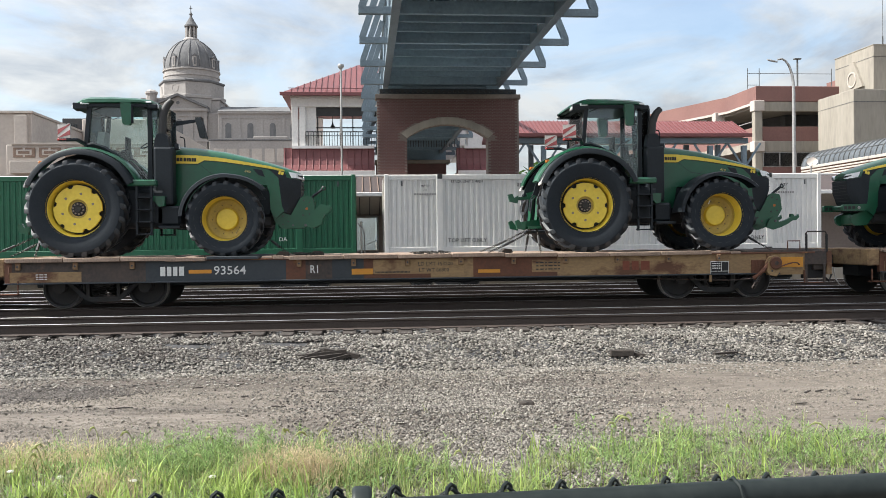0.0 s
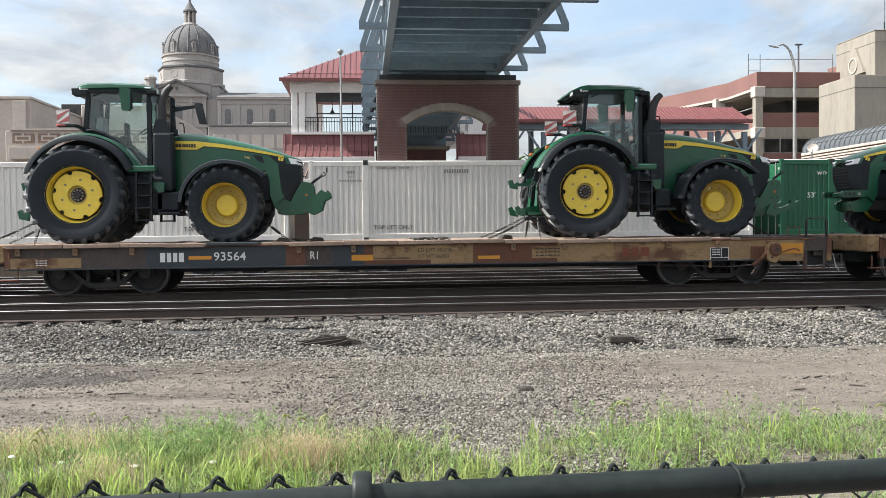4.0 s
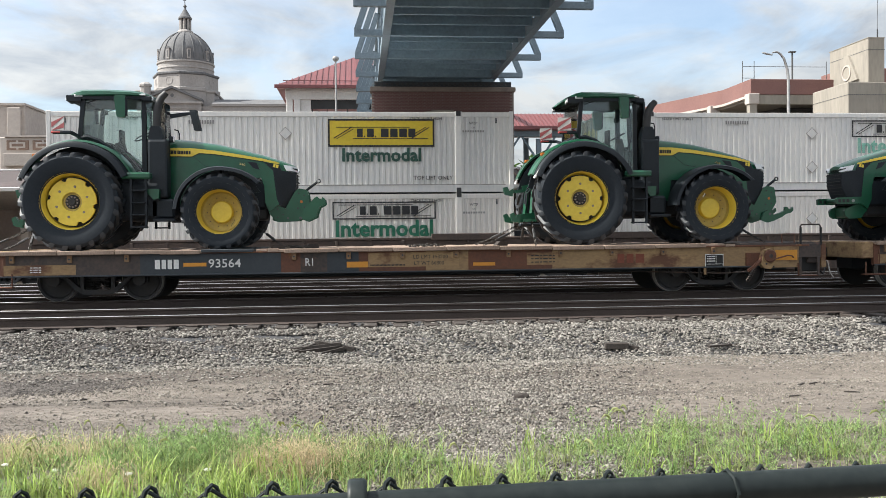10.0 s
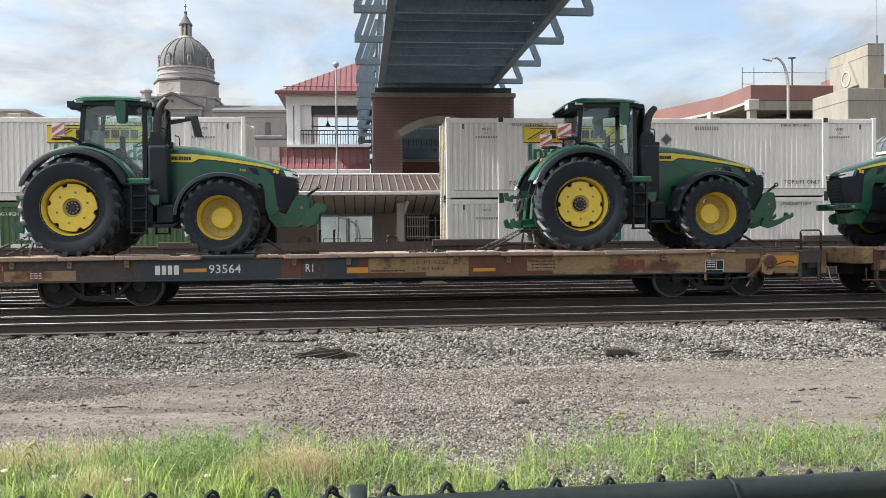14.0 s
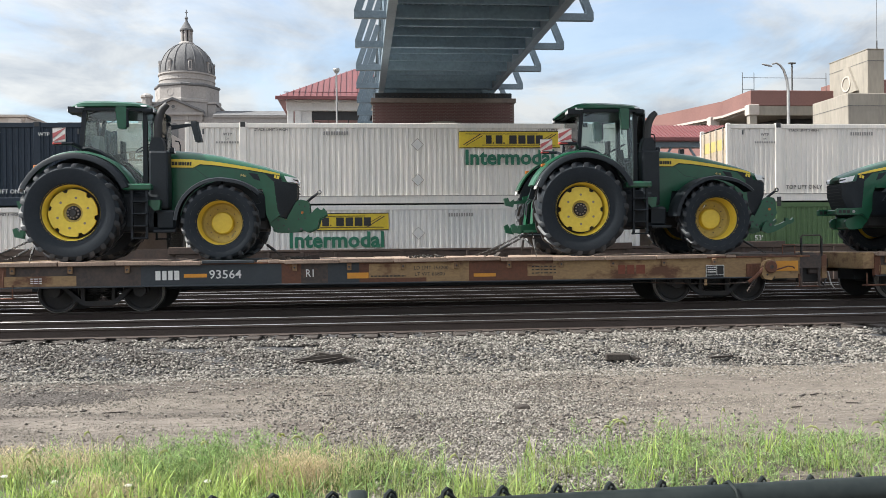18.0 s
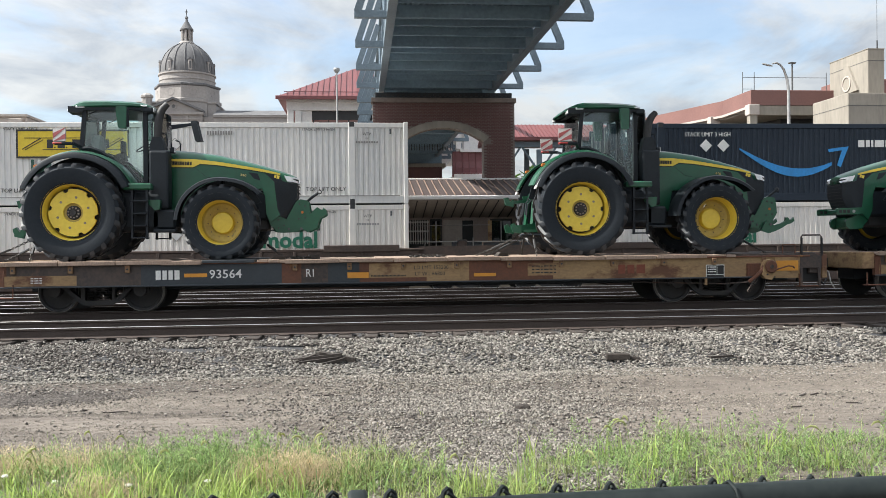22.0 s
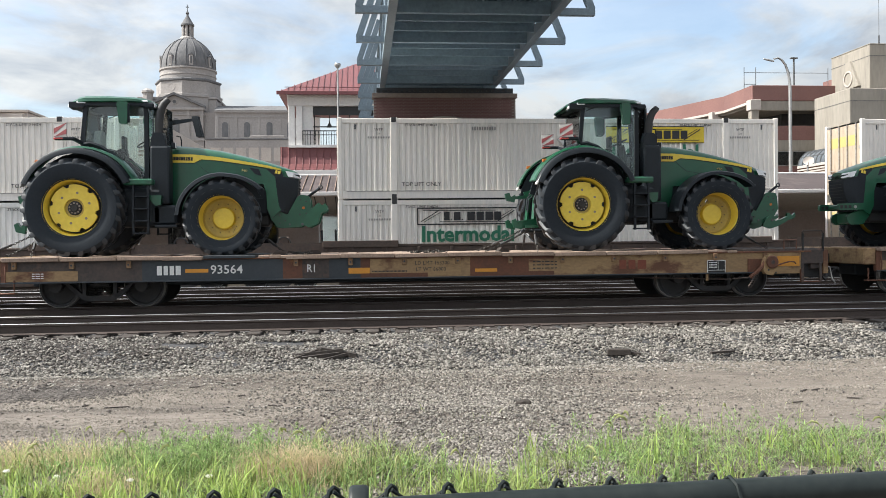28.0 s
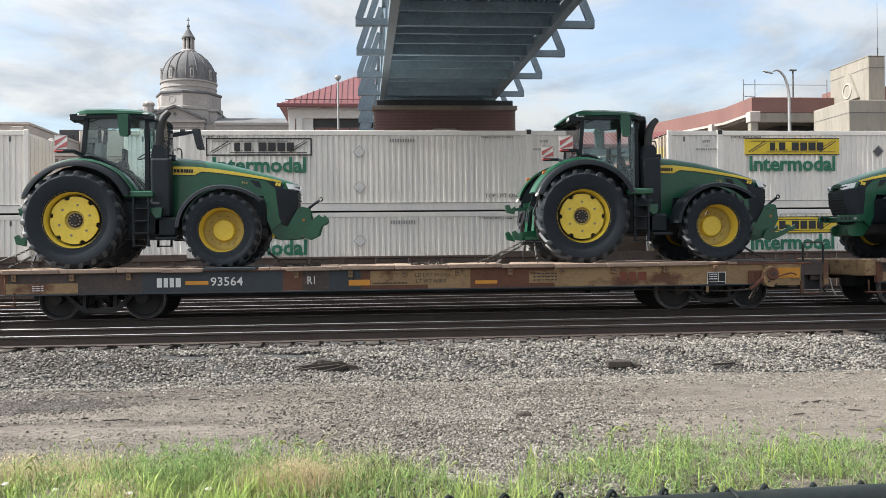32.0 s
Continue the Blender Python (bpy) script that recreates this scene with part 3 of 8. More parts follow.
def make_ground():
    xs = np.concatenate([[-1500, -300, -80, -30], np.arange(-13, 15.01, 0.16), [40, 100, 300, 1500]])
    ys = np.concatenate([[-300, -60, -10, 0, 3], np.arange(5, 13.6, 0.12), [20, 34, 60, 200, 1500]])
    g = sheet(xs, ys, ground_z, "ground", M["dirt"])
    tagged(g, "packed grey-brown dirt and gravel ground beside the railway", "ground", kind="structure")

    def bed_z(x, y):
        z = np.interp(y, [12.6, 13.15, 13.5, 14.2, 14.6, 14.9, 29.6, 30.6, 34.0, 34.6], [-0.72, -0.60, -0.51, -0.31, -0.25, -0.255, -0.30, -0.58, -0.58, -0.8])
        wob = 0.05 * np.sin(x * 0.8) * np.sin(x * 0.31 + 2)
        return z + np.where(y < 14.4, wob + 0.03 * np.sin(x * 3.7 + y * 5), 0)
    b = sheet(np.concatenate([[-400, -100, -40, -16], np.arange(-12, 15, 0.3), [40, 100, 400]]), np.array([12.6, 12.9, 13.15, 13.3, 13.5, 13.8, 14.2, 14.5, 14.8, 16, 18, 22, 26, 29.6, 30.6, 34.0, 34.6]), bed_z, "ballast_bed", M["bed"])
    tagged(b, "dark oily ballast bed under five parallel tracks", "ballast", kind="structure")
    return bed_z


BED_Z = make_ground()

ROCKS = []
for k in range(5):
    r = np.random.default_rng(50 + k)
    v = np.array([[1, 0, 0], [-1, 0, 0], [0, 1, 0], [0, -1, 0], [0, 0, 1], [0, 0, -1], [.62, .62, .5], [-.6, .6, .45], [-.6, -.62, .5], [.6, -.6, .5]], float)
    v *= r.uniform(0.65, 1.15, (10, 1))
    f = np.array([[0, 6, 9], [4, 9, 6], [4, 6, 7], [4, 7, 8], [4, 8, 9], [2, 7, 6], [2, 6, 0], [1, 8, 7], [1, 7, 2], [3, 9, 8], [3, 8, 1], [3, 0, 9]])
    ROCKS.append((v, f))


CHIPS = []
for k in range(4):
    r = np.random.default_rng(80 + k)
    v = np.array([[1, 0, 0], [-.5, .87, 0], [-.5, -.87, 0], [.1, 0, .9], [0, .1, -.9]]) * r.uniform(.7, 1.2, (5, 1))
    CHIPS.append((v, np.array([[0, 1, 3], [1, 2, 3], [2, 0, 3], [1, 0, 4], [2, 1, 4], [0, 2, 4]])))


def stones(name, pts, sizes, material, label, flat=0.7, shapes=ROCKS):
    """Many small stones as one mesh."""
    n = len(pts)
    V, F = [], []
    base = 0
    kind = rng.integers(0, len(shapes), n)
    for k, (v, f) in enumerate(shapes):
        sel = np.where(kind == k)[0]
        if not len(sel):
            continue
        a = rng.uniform(0, 2 * np.pi, len(sel))
        sc = np.stack([rng.uniform(.7, 1.3, len(sel)), rng.uniform(.7, 1.2, len(sel)), rng.uniform(.5, 1.0, len(sel)) * flat / 0.7], -1)
        p = v[None] * sc[:, None] * sizes[sel][:, None, None]
        c, s = np.cos(a)[:, None], np.sin(a)[:, None]
        tilt = rng.uniform(-.5, .5, len(sel))[:, None]
        x, y, z = p[..., 0], p[..., 1], p[..., 2]
        z, y = z + y * tilt, y - z * tilt
        q = np.stack([x * c - y * s, x * s + y * c, z], -1) + pts[sel][:, None]
        V.append(q.reshape(-1, 3))
        F.append((f[None] + (np.arange(len(sel)) * len(v))[:, None, None]).reshape(-1, 3) + base)
        base += len(sel) * len(v)
    me = bpy.data.meshes.new(name)
    me.from_pydata(np.concatenate(V).tolist(), [], np.concatenate(F).tolist())
    me.materials.append(material)
    return tagged(new(name, me), label, "stones", kind="stuff")


def noise2(x, y):
    return np.sin(x * 1.3 + 1.7 * np.sin(y * 0.9)) * np.sin(y * 1.9 + 0.8 * np.sin(x * 0.7 + 1))


def scatter_stones():
    n = 54000
    x = rng.uniform(-8.2, 11.2, n)
    foot = 13.0 + .22 * np.clip((1.5 - x) / 3, 0, 1)
    y = foot + (14.85 - foot) * rng.uniform(0, 1, n) ** 0.9
    z = BED_Z(x, y) + rng.uniform(-0.012, 0.022, n)
    dark = rng.uniform(0, 1, n) < .22 + .38 * np.clip((1.0 - x) / 5.0, 0, 1) * np.clip((y - 13.35) / .5, 0, 1)
    p, sz = np.stack([x, y, z], -1), rng.uniform(.011, .031, n)
    stones("ballast_stones", p[~dark], sz[~dark], M["stone"], "light grey crushed ballast stones on the track shoulder", .95)
    stones("dark_ballast", p[dark], sz[dark], M["darkstone"], "darker stones among the ballast", .95)
    n = 2800
    x, y = rng.uniform(-9, 12, n), rng.uniform(14.45, 15.15, n)
    keep = rng.uniform(0, 1, n) < np.clip(.55 + .6 * noise2(x * 1.1, y), .1, 1)
    x, y = x[keep], y[keep]
    stones("tie_end_ballast", np.stack([x, y, BED_Z(x, y) + rng.uniform(.0, .05, len(x))], -1), rng.uniform(.016, .036, len(x)), M["stone"], "ballast heaped between the tie ends", .95)
    n = 9000
    x, y = rng.uniform(-8, 11, n), 13.3 - 1.2 * rng.uniform(0, 1, n) ** 2.4
    z = ground_z(x, y) + .005
    stones("loose_ballast", np.stack([x, y, z], -1), rng.uniform(.009, .024, n), M["stone"], "loose ballast stones rolled onto the dirt")
    n = 6500
    x, y = rng.uniform(-8.2, 3.5, n), rng.uniform(12.75, 13.4, n)
    stones("shoulder_foot", np.stack([x, y, np.maximum(BED_Z(x, y), ground_z(x, y)) + .004], -1), rng.uniform(.010, .026, n), M["gravel"], "stones thinning out at the foot of the track shoulder", .95)
    # gravel fan in the middle of the yard
    n = 34000
    y = rng.uniform(6.5, 13.3, n)
    x = 1.25 + rng.normal(0, 1, n) * (0.55 + 0.10 * (y - 6))
    x = np.where(rng.uniform(0, 1, n) < 0.12, rng.uniform(-7, 9, n), x)
    z = ground_z(x, y) + 0.004
    dark = rng.uniform(0, 1, n) < .32
    p, sz = np.stack([x, y, z], -1), rng.uniform(.008, .021, n)
    stones("gravel_fan", p[~dark], sz[~dark], M["gravel"], "fine grey gravel spread over the dirt yard", 1.0)
    stones("dark_gravel", p[dark], sz[dark], M["darkstone"], "darker gravel mixed into the grey gravel", 1.0)
    n = 270000
    x, y = rng.uniform(-6.5, 9.5, n), rng.uniform(7.2, 13.2, n)
    keep = .8 * noise2(x * .33 + 1, y * 2.7) + .5 * noise2(x * 1.4, y * 2.2) + rng.uniform(-.8, .8, n) > -.32 + .10 * (x > 2.6)
    x, y = x[keep], y[keep]
    z = ground_z(x, y)
    stones("yard_pebbles", np.stack([x, y, z], -1), rng.uniform(.004, .011, len(x)) * np.where(rng.uniform(0, 1, len(x)) < .025, 1.8, 1), M["pebble"], "scattered pebbles pressed into the dirt yard", .95, CHIPS)
    n = 5000
    x, y = rng.uniform(-6.5, 9.5, n), rng.uniform(7.5, 13.2, n)
    stones("dark_pebbles", np.stack([x, y, ground_z(x, y)], -1), rng.uniform(.003, .010, n), M["darkstone"], "dark pebbles and clinker on the dirt yard")
    n = 7000
    x, y = rng.uniform(-10, 13, n), rng.uniform(14.8, 18.6, n)
    stones("track_stones", np.stack([x, y, BED_Z(x, y) + .01], -1), rng.uniform(.025, .045, n), M["darkstone"], "oil-darkened ballast stones between the rails")
    n = 7000
    x, y = rng.normal(-4.3, .50, n), rng.normal(11.9, .22, n)
    stones("dark_gravel_patch", np.stack([x, y, ground_z(x, y)], -1), rng.uniform(.008, .026, n), M["darkstone"], "patch of dark oily gravel on the dirt")


scatter_stones()


def make_tracks():
    prof = [(-.07, -.185), (.07, -.185), (.07, -.172), (.014, -.15), (.010, -.05), (.035, -.037), (.035, -.004), (-.035, -.004), (-.035, -.037), (-.010, -.05), (-.014, -.15), (-.07, -.172)]
    head = [(-.034, -.004), (-.030, 0), (.030, 0), (.034, -.004)]
    tie_me = mesh_of("tie", box(-.115, .115, -1.3, 1.3, -.17, 0, .012), M["tie"])
    plate = mesh_of("tie_plate", box(-.09, .09, -.17, .17, 0, .018), M["rust_rail"])
    for i, (yc, z) in enumerate(TRACKS):
        tr = thing("railway_track", "rusty steel rails on dark timber ties", "railway track", (0, yc, z), "parallel railway tracks", "structure")
        for sgn in (-1, 1):
            r = part("rail", prism([(sgn * .752 + a, b) for a, b in prof], -320, 320, "x"), M["rust_rail"], tr)
            part("running_surface", prism([(sgn * .752 + a, b) for a, b in head], -320, 320, "x"), M["rail_head"], r, "polished bright running surface")
        if i == 0:
            k = 0
            x = -11.0
            while x < 14:
                jit = rng.uniform(-.02, .02)
                t = part("tie", tie_me, None, tr, at=(x + jit, rng.uniform(-.07, .07), -.192 + rng.uniform(-.012, .008), 0, 0, rng.uniform(-1.5, 1.5)))
                for sgn in (-1, 1):
                    part("tie_plate", plate, None, tr, at=(x + jit, sgn * .752, -.19))
                x += 0.508
        bm = bmesh.new()
        a, b = (-100, 100)
        x = a
        while x < b:
            if i > 0 or x < -11.3 or x > 14.2:
                quad_box(bm, x - .11, x + .11, -1.3, 1.3, -.36, -.192)
            x += 0.508
        tagged(part("distant_ties", bm, M["tie"], tr), kind="stuff")


make_tracks()

# ---- buildings and bridge behind the tracks ----
def brick_wall_pier():
    """Brick bridge pier with an arched opening; bricks of the front are pieces."""
    x0, x1, y0, y1, zt = 0.58, 7.10, 40.0, 40.62, 8.0
    xa, xb, zs, rise = 1.93, 5.64, 6.05, 0.62
    th = thing("bridge_pier", "dark red brick bridge pier with a stone-trimmed arch", "bridge pier", (0, 0, 0), kind="structure")
    half, cx = (xb - xa) / 2, (xa + xb) / 2
    R = (half * half + rise * rise) / (2 * rise)
    cz = zs + rise - R
    a0 = math.degrees(math.asin(half / R))
    crown = arc(cx, cz, R, 90 + a0, 90 - a0, 16)
    bm = bmesh.new()
    for y in (y0 + .012, y1):
        left = [(x0, -.6), (x0, zt - .17), (xa, zt - .17), (xa, -.6)]
        right = [(xb, -.6), (xb, zt - .17), (x1, zt - .17), (x1, -.6)]
        for poly in (left, right):
            bm.faces.new([bm.verts.new((p[0], y, p[1])) for p in poly])
        for p, q in zip(crown, crown[1:]):
            bm.faces.new([bm.verts.new((c[0], y, c[1])) for c in (p, q, (q[0], zt - .17), (p[0], zt - .17))])
    loop = [(xa, -.6)] + crown + [(xb, -.6)]
    for p, q in zip(loop, loop[1:]):
        bm.faces.new([bm.verts.new(c) for c in ((p[0], y0 + .012, p[1]), (q[0], y0 + .012, q[1]), (q[0], y1, q[1]), (p[0], y1, p[1]))])
    for x in (x0, x1):
        bm.faces.new([bm.verts.new(c) for c in ((x, y0 + .012, -.6), (x, y1, -.6), (x, y1, zt - .17), (x, y0 + .012, zt - .17))])
    part("brick_core", bm, M["mortar"], th)
    part("cap_stone", box(x0 - .08, x1 + .08, y0 - .08, y1 + .08, zt - .17, zt + .04, .02), M["cap_brown"], th, "weathered brown stone cap")
    part("bearing_shelf", box(x0 + .1, x1 - .1, y0 + .06, y1 - .06, zt + .04, zt + .30, .02), M["flat_black"], th, "dark steel bearing beam")
    tooth = mesh_of("dentil", box(-.06, .06, -.06, 0, 0, .10), M["dark_metal"])
    x = x0 + .2
    while x < x1 - .1:
        part("dentil", tooth, None, th, at=(x, y0 + .06, zt + .12))
        x += .24
    ringbm = bmesh.new()
    o = arc(cx, cz, R + .31, 90 + a0 + 1.5, 90 - a0 - 1.5, 16)
    inn = arc(cx, cz, R, 90 + a0 + .6, 90 - a0 - .6, 16)
    for i in range(16):
        a, b, c, d = o[i], o[i + 1], inn[i + 1], inn[i]
        loft([[Vector((p[0], y, p[1])) for p in (a, b, c, d)] for y in (y0 - .09, y0 + .2)], bm=ringbm)
    part("arch_stone", ringbm, M["concrete"], th, "curved limestone arch band")
    # bricks of the front face
    me = mesh_of("brick", box(-.098, .098, 0, .05, -.028, .028), M["brick_red"])
    zone = bmesh.new()
    row, z = 0, zt - .21
    count = 0
    while z > 4.3:
        x = x0 + .1 + (.104 if row % 2 else 0)
        while x < x1 - .08:
            inside = (xa - .05 < x < xb + .05 and z < zs + .05) or math.hypot(x - cx, z - cz) < R + .35 and xa - .35 < x < xb + .35 and z > zs - .1
            if not inside:
                if z > 7.15 and count < 300 and 1.2 < x < 6.6:
                    part("brick", me, None, th, at=(x, y0, z))
                    count += 1
                else:
                    quad_box(zone, x - .098, x + .098, y0, y0 + .05, z - .028, z + .028)
            x += .208
        z -= .068
        row += 1
    tagged(part("brickwork", zone, M["brick_red"], th), kind="stuff")
    return th


brick_wall_pier()


def pier_far():
    th = thing("bridge_pier", "plain dark brick pier under the far end of the footbridge", "bridge pier", (0, 0, 0), kind="structure")
    part("brick_core", box(.9, 6.6, 71, 72.5, -.6, 7.6, .02), M["brick_red"], th)
    part("cap_stone", box(.8, 6.9, 70.9, 72.6, 7.6, 7.9, .03), M["concrete"], th)
    part("back_wall", box(1.0, 6.6, 71.3, 71.6, 7.9, 9.6), M["deck_pan"], th, "dark steel end wall under the bridge")


pier_far()


def footbridge():
    th = thing("footbridge", "grey-blue steel truss footbridge over the railway tracks", "bridge", (0, 0, 0), kind="structure")
    xl, xr, zb, zt = 1.0, 6.18, 8.45, 11.3
    y0, step, n = 5.5, 4.1, 17
    yN = 72.6
    S = M["steel_blue"]
    for x in (xl, xr):
        part("bottom_chord", box(x - .14, x + .14, y0, yN, zb, zb + .34, .01), S, th)
        part("top_chord", box(x - .12, x + .12, y0, yN, zt, zt + .25, .01), S, th)
    for i in range(1, n + 1):
        y = 39.85 - step * 9 + step * i
        part("floor_beam", box(xl + .14, xr - .14, y - .1, y + .1, zb + .02, zb + .42), M["deck_pan"], th)
        if i < n:
            for k in (1, 2):
                part("floor_beam", box(xl + .14, xr - .14, y + step * k / 3 - .05, y + step * k / 3 + .05, zb + .12, zb + .42), M["deck_pan"], th)
        for sgn, x in ((-1, xl), (1, xr)):
            tip = -.15 if sgn < 0 else 7.48
            part("outrigger", box(min(x + sgn * .14, tip), max(x + sgn * .14, tip), y - .10, y + .10, zb + .0, zb + .23, .006), S, th)
            part("brace", beam((tip - sgn * .10, y, zb + .2), (x + sgn * .14, y, zt), .22, .22), S, th)
            part("truss_post", box(x - .09, x + .09, y - .09, y + .09, zb + .34, zt), S, th)
            if i < n:
                a, b = ((zb + .34, zt) if i % 2 else (zt, zb + .34))
                part("truss_diagonal", beam((x, y + .09, a), (x, y + step - .09, b), .12, .12), S, th)
                part("rail_bar", box(x - .03, x + .03, y, y + step, zb + 1.5, zb + 1.56), S, th)
    # corrugated deck pan
    bm = bmesh.new()
    xs = np.arange(xl + .14, xr - .14, .042)
    prev = None
    for j, x in enumerate(xs):
        z = zb + .40 + (.11 if (j // 2) % 2 else 0)
        cur = [bm.verts.new((x, y0, z)), bm.verts.new((x, yN, z))]
        if prev:
            bm.faces.new((prev[0], cur[0], cur[1], prev[1]))
        prev = cur
    part("deck_pan", bm, M["deck_pan"], th, "ribbed steel deck seen from below")
    part("deck_slab", box(xl, xr, y0, yN, zb + .53, zb + .68), M["concrete"], th)
    for x in (1.4, 5.9):
        part("bearing", box(x - .3, x + .3, 40.1, 40.5, 8.30, 8.45, .02), M["deck_pan"], th)


footbridge()


def canopy():
    """Low platform canopy with a standing-seam roof behind the last track."""
    th = thing("platform_canopy", "low station canopy with a faded red seamed metal roof", "canopy", (0, 0, 0), kind="structure")
    x0, x1 = -30.0, 30.0
    ye, ze, yr, zr = 35.6, 3.33, 39.85, 4.28
    part("roof_sheet", prism([(ye, ze), (yr, zr), (yr, zr - .08), (ye, ze - .08)], x0, x1, "x"), M["old_roof"], th)
    seam = mesh_of("roof_seam", prism([(ye, ze + .0), (yr, zr + .0), (yr, zr + .05), (ye, ze + .05)], -.016, .016, "x"), M["ornament"])
    x = -12.0
    while x < 16:
        part("roof_seam", seam, None, th, at=(x, 0, 0))
        x += .33
    part("gutter", box(x0, x1, ye - .12, ye, ze - .17, ze - .01, .02), M["white_paint"], th)
    part("ridge_cap", box(x0, x1, yr - .1, yr + .1, zr - .02, zr + .07, .02), M["white_paint"], th)
    part("soffit_boards", prism([(ye + .05, ze - .2), (38.6, ze - .80), (38.6, ze - .74), (ye + .05, ze - .14)], x0, x1, "x"), M["soffit"], th)
    bt = mesh_of("batten", prism([(ye + .06, ze - .23), (38.6, ze - .83), (38.6, ze - .80), (ye + .06, ze - .2)], -.02, .02, "x"), M["dark_metal"])
    x = -12.0
    while x < 16:
        part("batten", bt, None, th, at=(x, 0, 0))
        x += .42
    col = mesh_of("column", box(-.16, .16, -.16, .16, 0, ze - .35, .02), M["pale"])
    arm = mesh_of("column_bracket", beam((0.1, 0, ze - .9), (.32, 0, ze - .2), .16, .16), M["white_paint"])
    for x in (-13.4, -5.9, 1.65, 9.2, 16.7, 24.2):
        part("column", col, None, th, at=(x, 36.6, -.1))
        part("column_bracket", arm, None, th, at=(x, 36.6, 0))
    # wall at the back of the platform, with doors and windows
    w = thing("station_wall", "brown brick station wall with glazed doors and dark windows", "wall", (0, 0, 0), kind="structure")
    part("wall_face", box(x0, -1.80, 38.7, 39.0, -.6, 3.1), M["wall_brown"], w)
    part("wall_face", box(.58, x1, 38.7, 39.0, -.6, 3.1), M["wall_brown"], w)
    part("wall_face", box(-1.80, .58, 38.7, 39.0, -.6, .95), M["wall_brown"], w)
    part("wall_head", box(-1.80, .58, 38.7, 39.0, 2.44, 3.1), M["wall_brown"], w)
    part("screen_pane", box(-1.76, .54, 38.82, 38.83, .95, 2.44), M["screen_glass"], w, "clear glass wind screen")
    part("screen_frame", box(-1.80, .58, 38.78, 38.88, 2.38, 2.46), M["galv"], w)
    for x in (-1.78, -.62, .55):
        part("screen_frame", box(x - .03, x + .03, 38.78, 38.88, .95, 2.38), M["galv"], w)
    # black panel on the wall: the opening's darkness as colour
    part("recess_dark", box(2.0, 2.95, 38.66, 38.69, .3, 2.42), M["black"], w, "black panel in place of a dark opening behind palings")
    pal = mesh_of("paling", box(-.018, .018, -.02, .02, 0, 1.05, .004), M["white_paint"])
    for k in range(9):
        part("paling", pal, None, w, at=(2.06 + k * .105, 38.55, 1.35))
    for z in (1.45, 1.9, 2.3):
        part("paling_rail", box(2.0, 2.98, 38.57, 38.60, z, z + .05), M["white_paint"], w)
    part("wall_panel", box(3.62, 4.44, 38.62, 38.69, .3, 2.40), M["soffit"], w, "plain grey-brown panel")
    # black slab painted in for the dark inside of the doorway
    part("doorway_fill", box(4.47, 4.94, 38.64, 38.69, .22, 2.38), M["black"], w, "black panel in place of a dark doorway")
    for x, h in ((-11, .75), (-7.6, .75), (-4.4, .75), (3.29, .27), (6.2, .5), (7.9, .75), (10.6, .75), (14.2, .75), (17.5, .75)):
        f = part("window_frame", box(x - h, x + h, 38.62, 38.70, .3, 2.45, .015), M["dark_metal"], w)
        part("pane", box(x - h + .08, x + h - .08, 38.60, 38.62, .4, 2.35), M["win_glass"], f)
        part("mullion", box(x - .03, x + .03, 38.59, 38.61, .4, 2.35), M["galv"], f)
    part("notice_board", box(5.32, 5.48, 36.6, 36.65, .22, 2.32), M["flat_yellow"], w, "narrow orange notice board")
    pl = solo("platform", box(x0 - 60, x1 + 60, 35.0, 40, -.8, .22, .02), M["concrete"], "grey concrete station platform", "platform", "structure")
    solo("platform_wall", box(3.75, 9.5, 36.3, 36.45, .22, 1.42, .01), M["flat_black"], "low dark grey platform wall", "wall", "structure")
    r = thing("handrail", "pale galvanised pipe handrail on the platform", "handrail", (0, 0, 0))
    part("rail_pipe", sweep([(-1.75, 36, .22), (-1.75, 36, 2.28), (-1.7, 36, 2.33), (-.95, 36, 2.33), (-.3, 36, 2.06), (-.10, 36, 1.86), (-.05, 36, 1.6), (-.05, 36, .22)], .03), M["galv"], r, smooth=True)
    part("rail_pipe", sweep([(-.05, 36, 1.16), (.50, 36, 1.42)], .02), M["galv"], r, smooth=True)
    part("rail_post", rod((.50, 36, .22), (.50, 36, 1.60), .022, 8), M["galv"], r, smooth=True)
    part("rail_pipe", sweep([(2.5, 36, 1.44), (10.5, 36, 1.44)], .022), M["galv"], r, smooth=True)
    part("rail_pipe", sweep([(2.1, 36, 2.12), (5.3, 36, 2.12)], .012), M["galv"], r, smooth=True)
    for x, h, m in ((-1.7, 1.72, "dark_metal"), (-1.12, 1.72, "dark_metal"), (-.5, 2.2, "galv"), (-.18, 2.12, "white_paint")):
        b = thing("platform_bollard", "slim upright post on the station platform", "post", (x, 37.0, .22), "posts on the platform")
        part("post", rod((0, 0, 0), (0, 0, h - .22), .045, 10), M[m], b, smooth=True)
        part("post_cap", lathe([(.06, h - .22), (.06, h - .18), (.02, h - .15), (0, h - .15)], (0, 0, 0), "z", 10), M[m], b)
    for x in (2.6, 3.98, 4.6, 7.4, 9.2, 10.5):
        part("rail_post", rod((x, 36, .22), (x, 36, 1.60), .022, 8), M["galv"], r, smooth=True)


canopy()


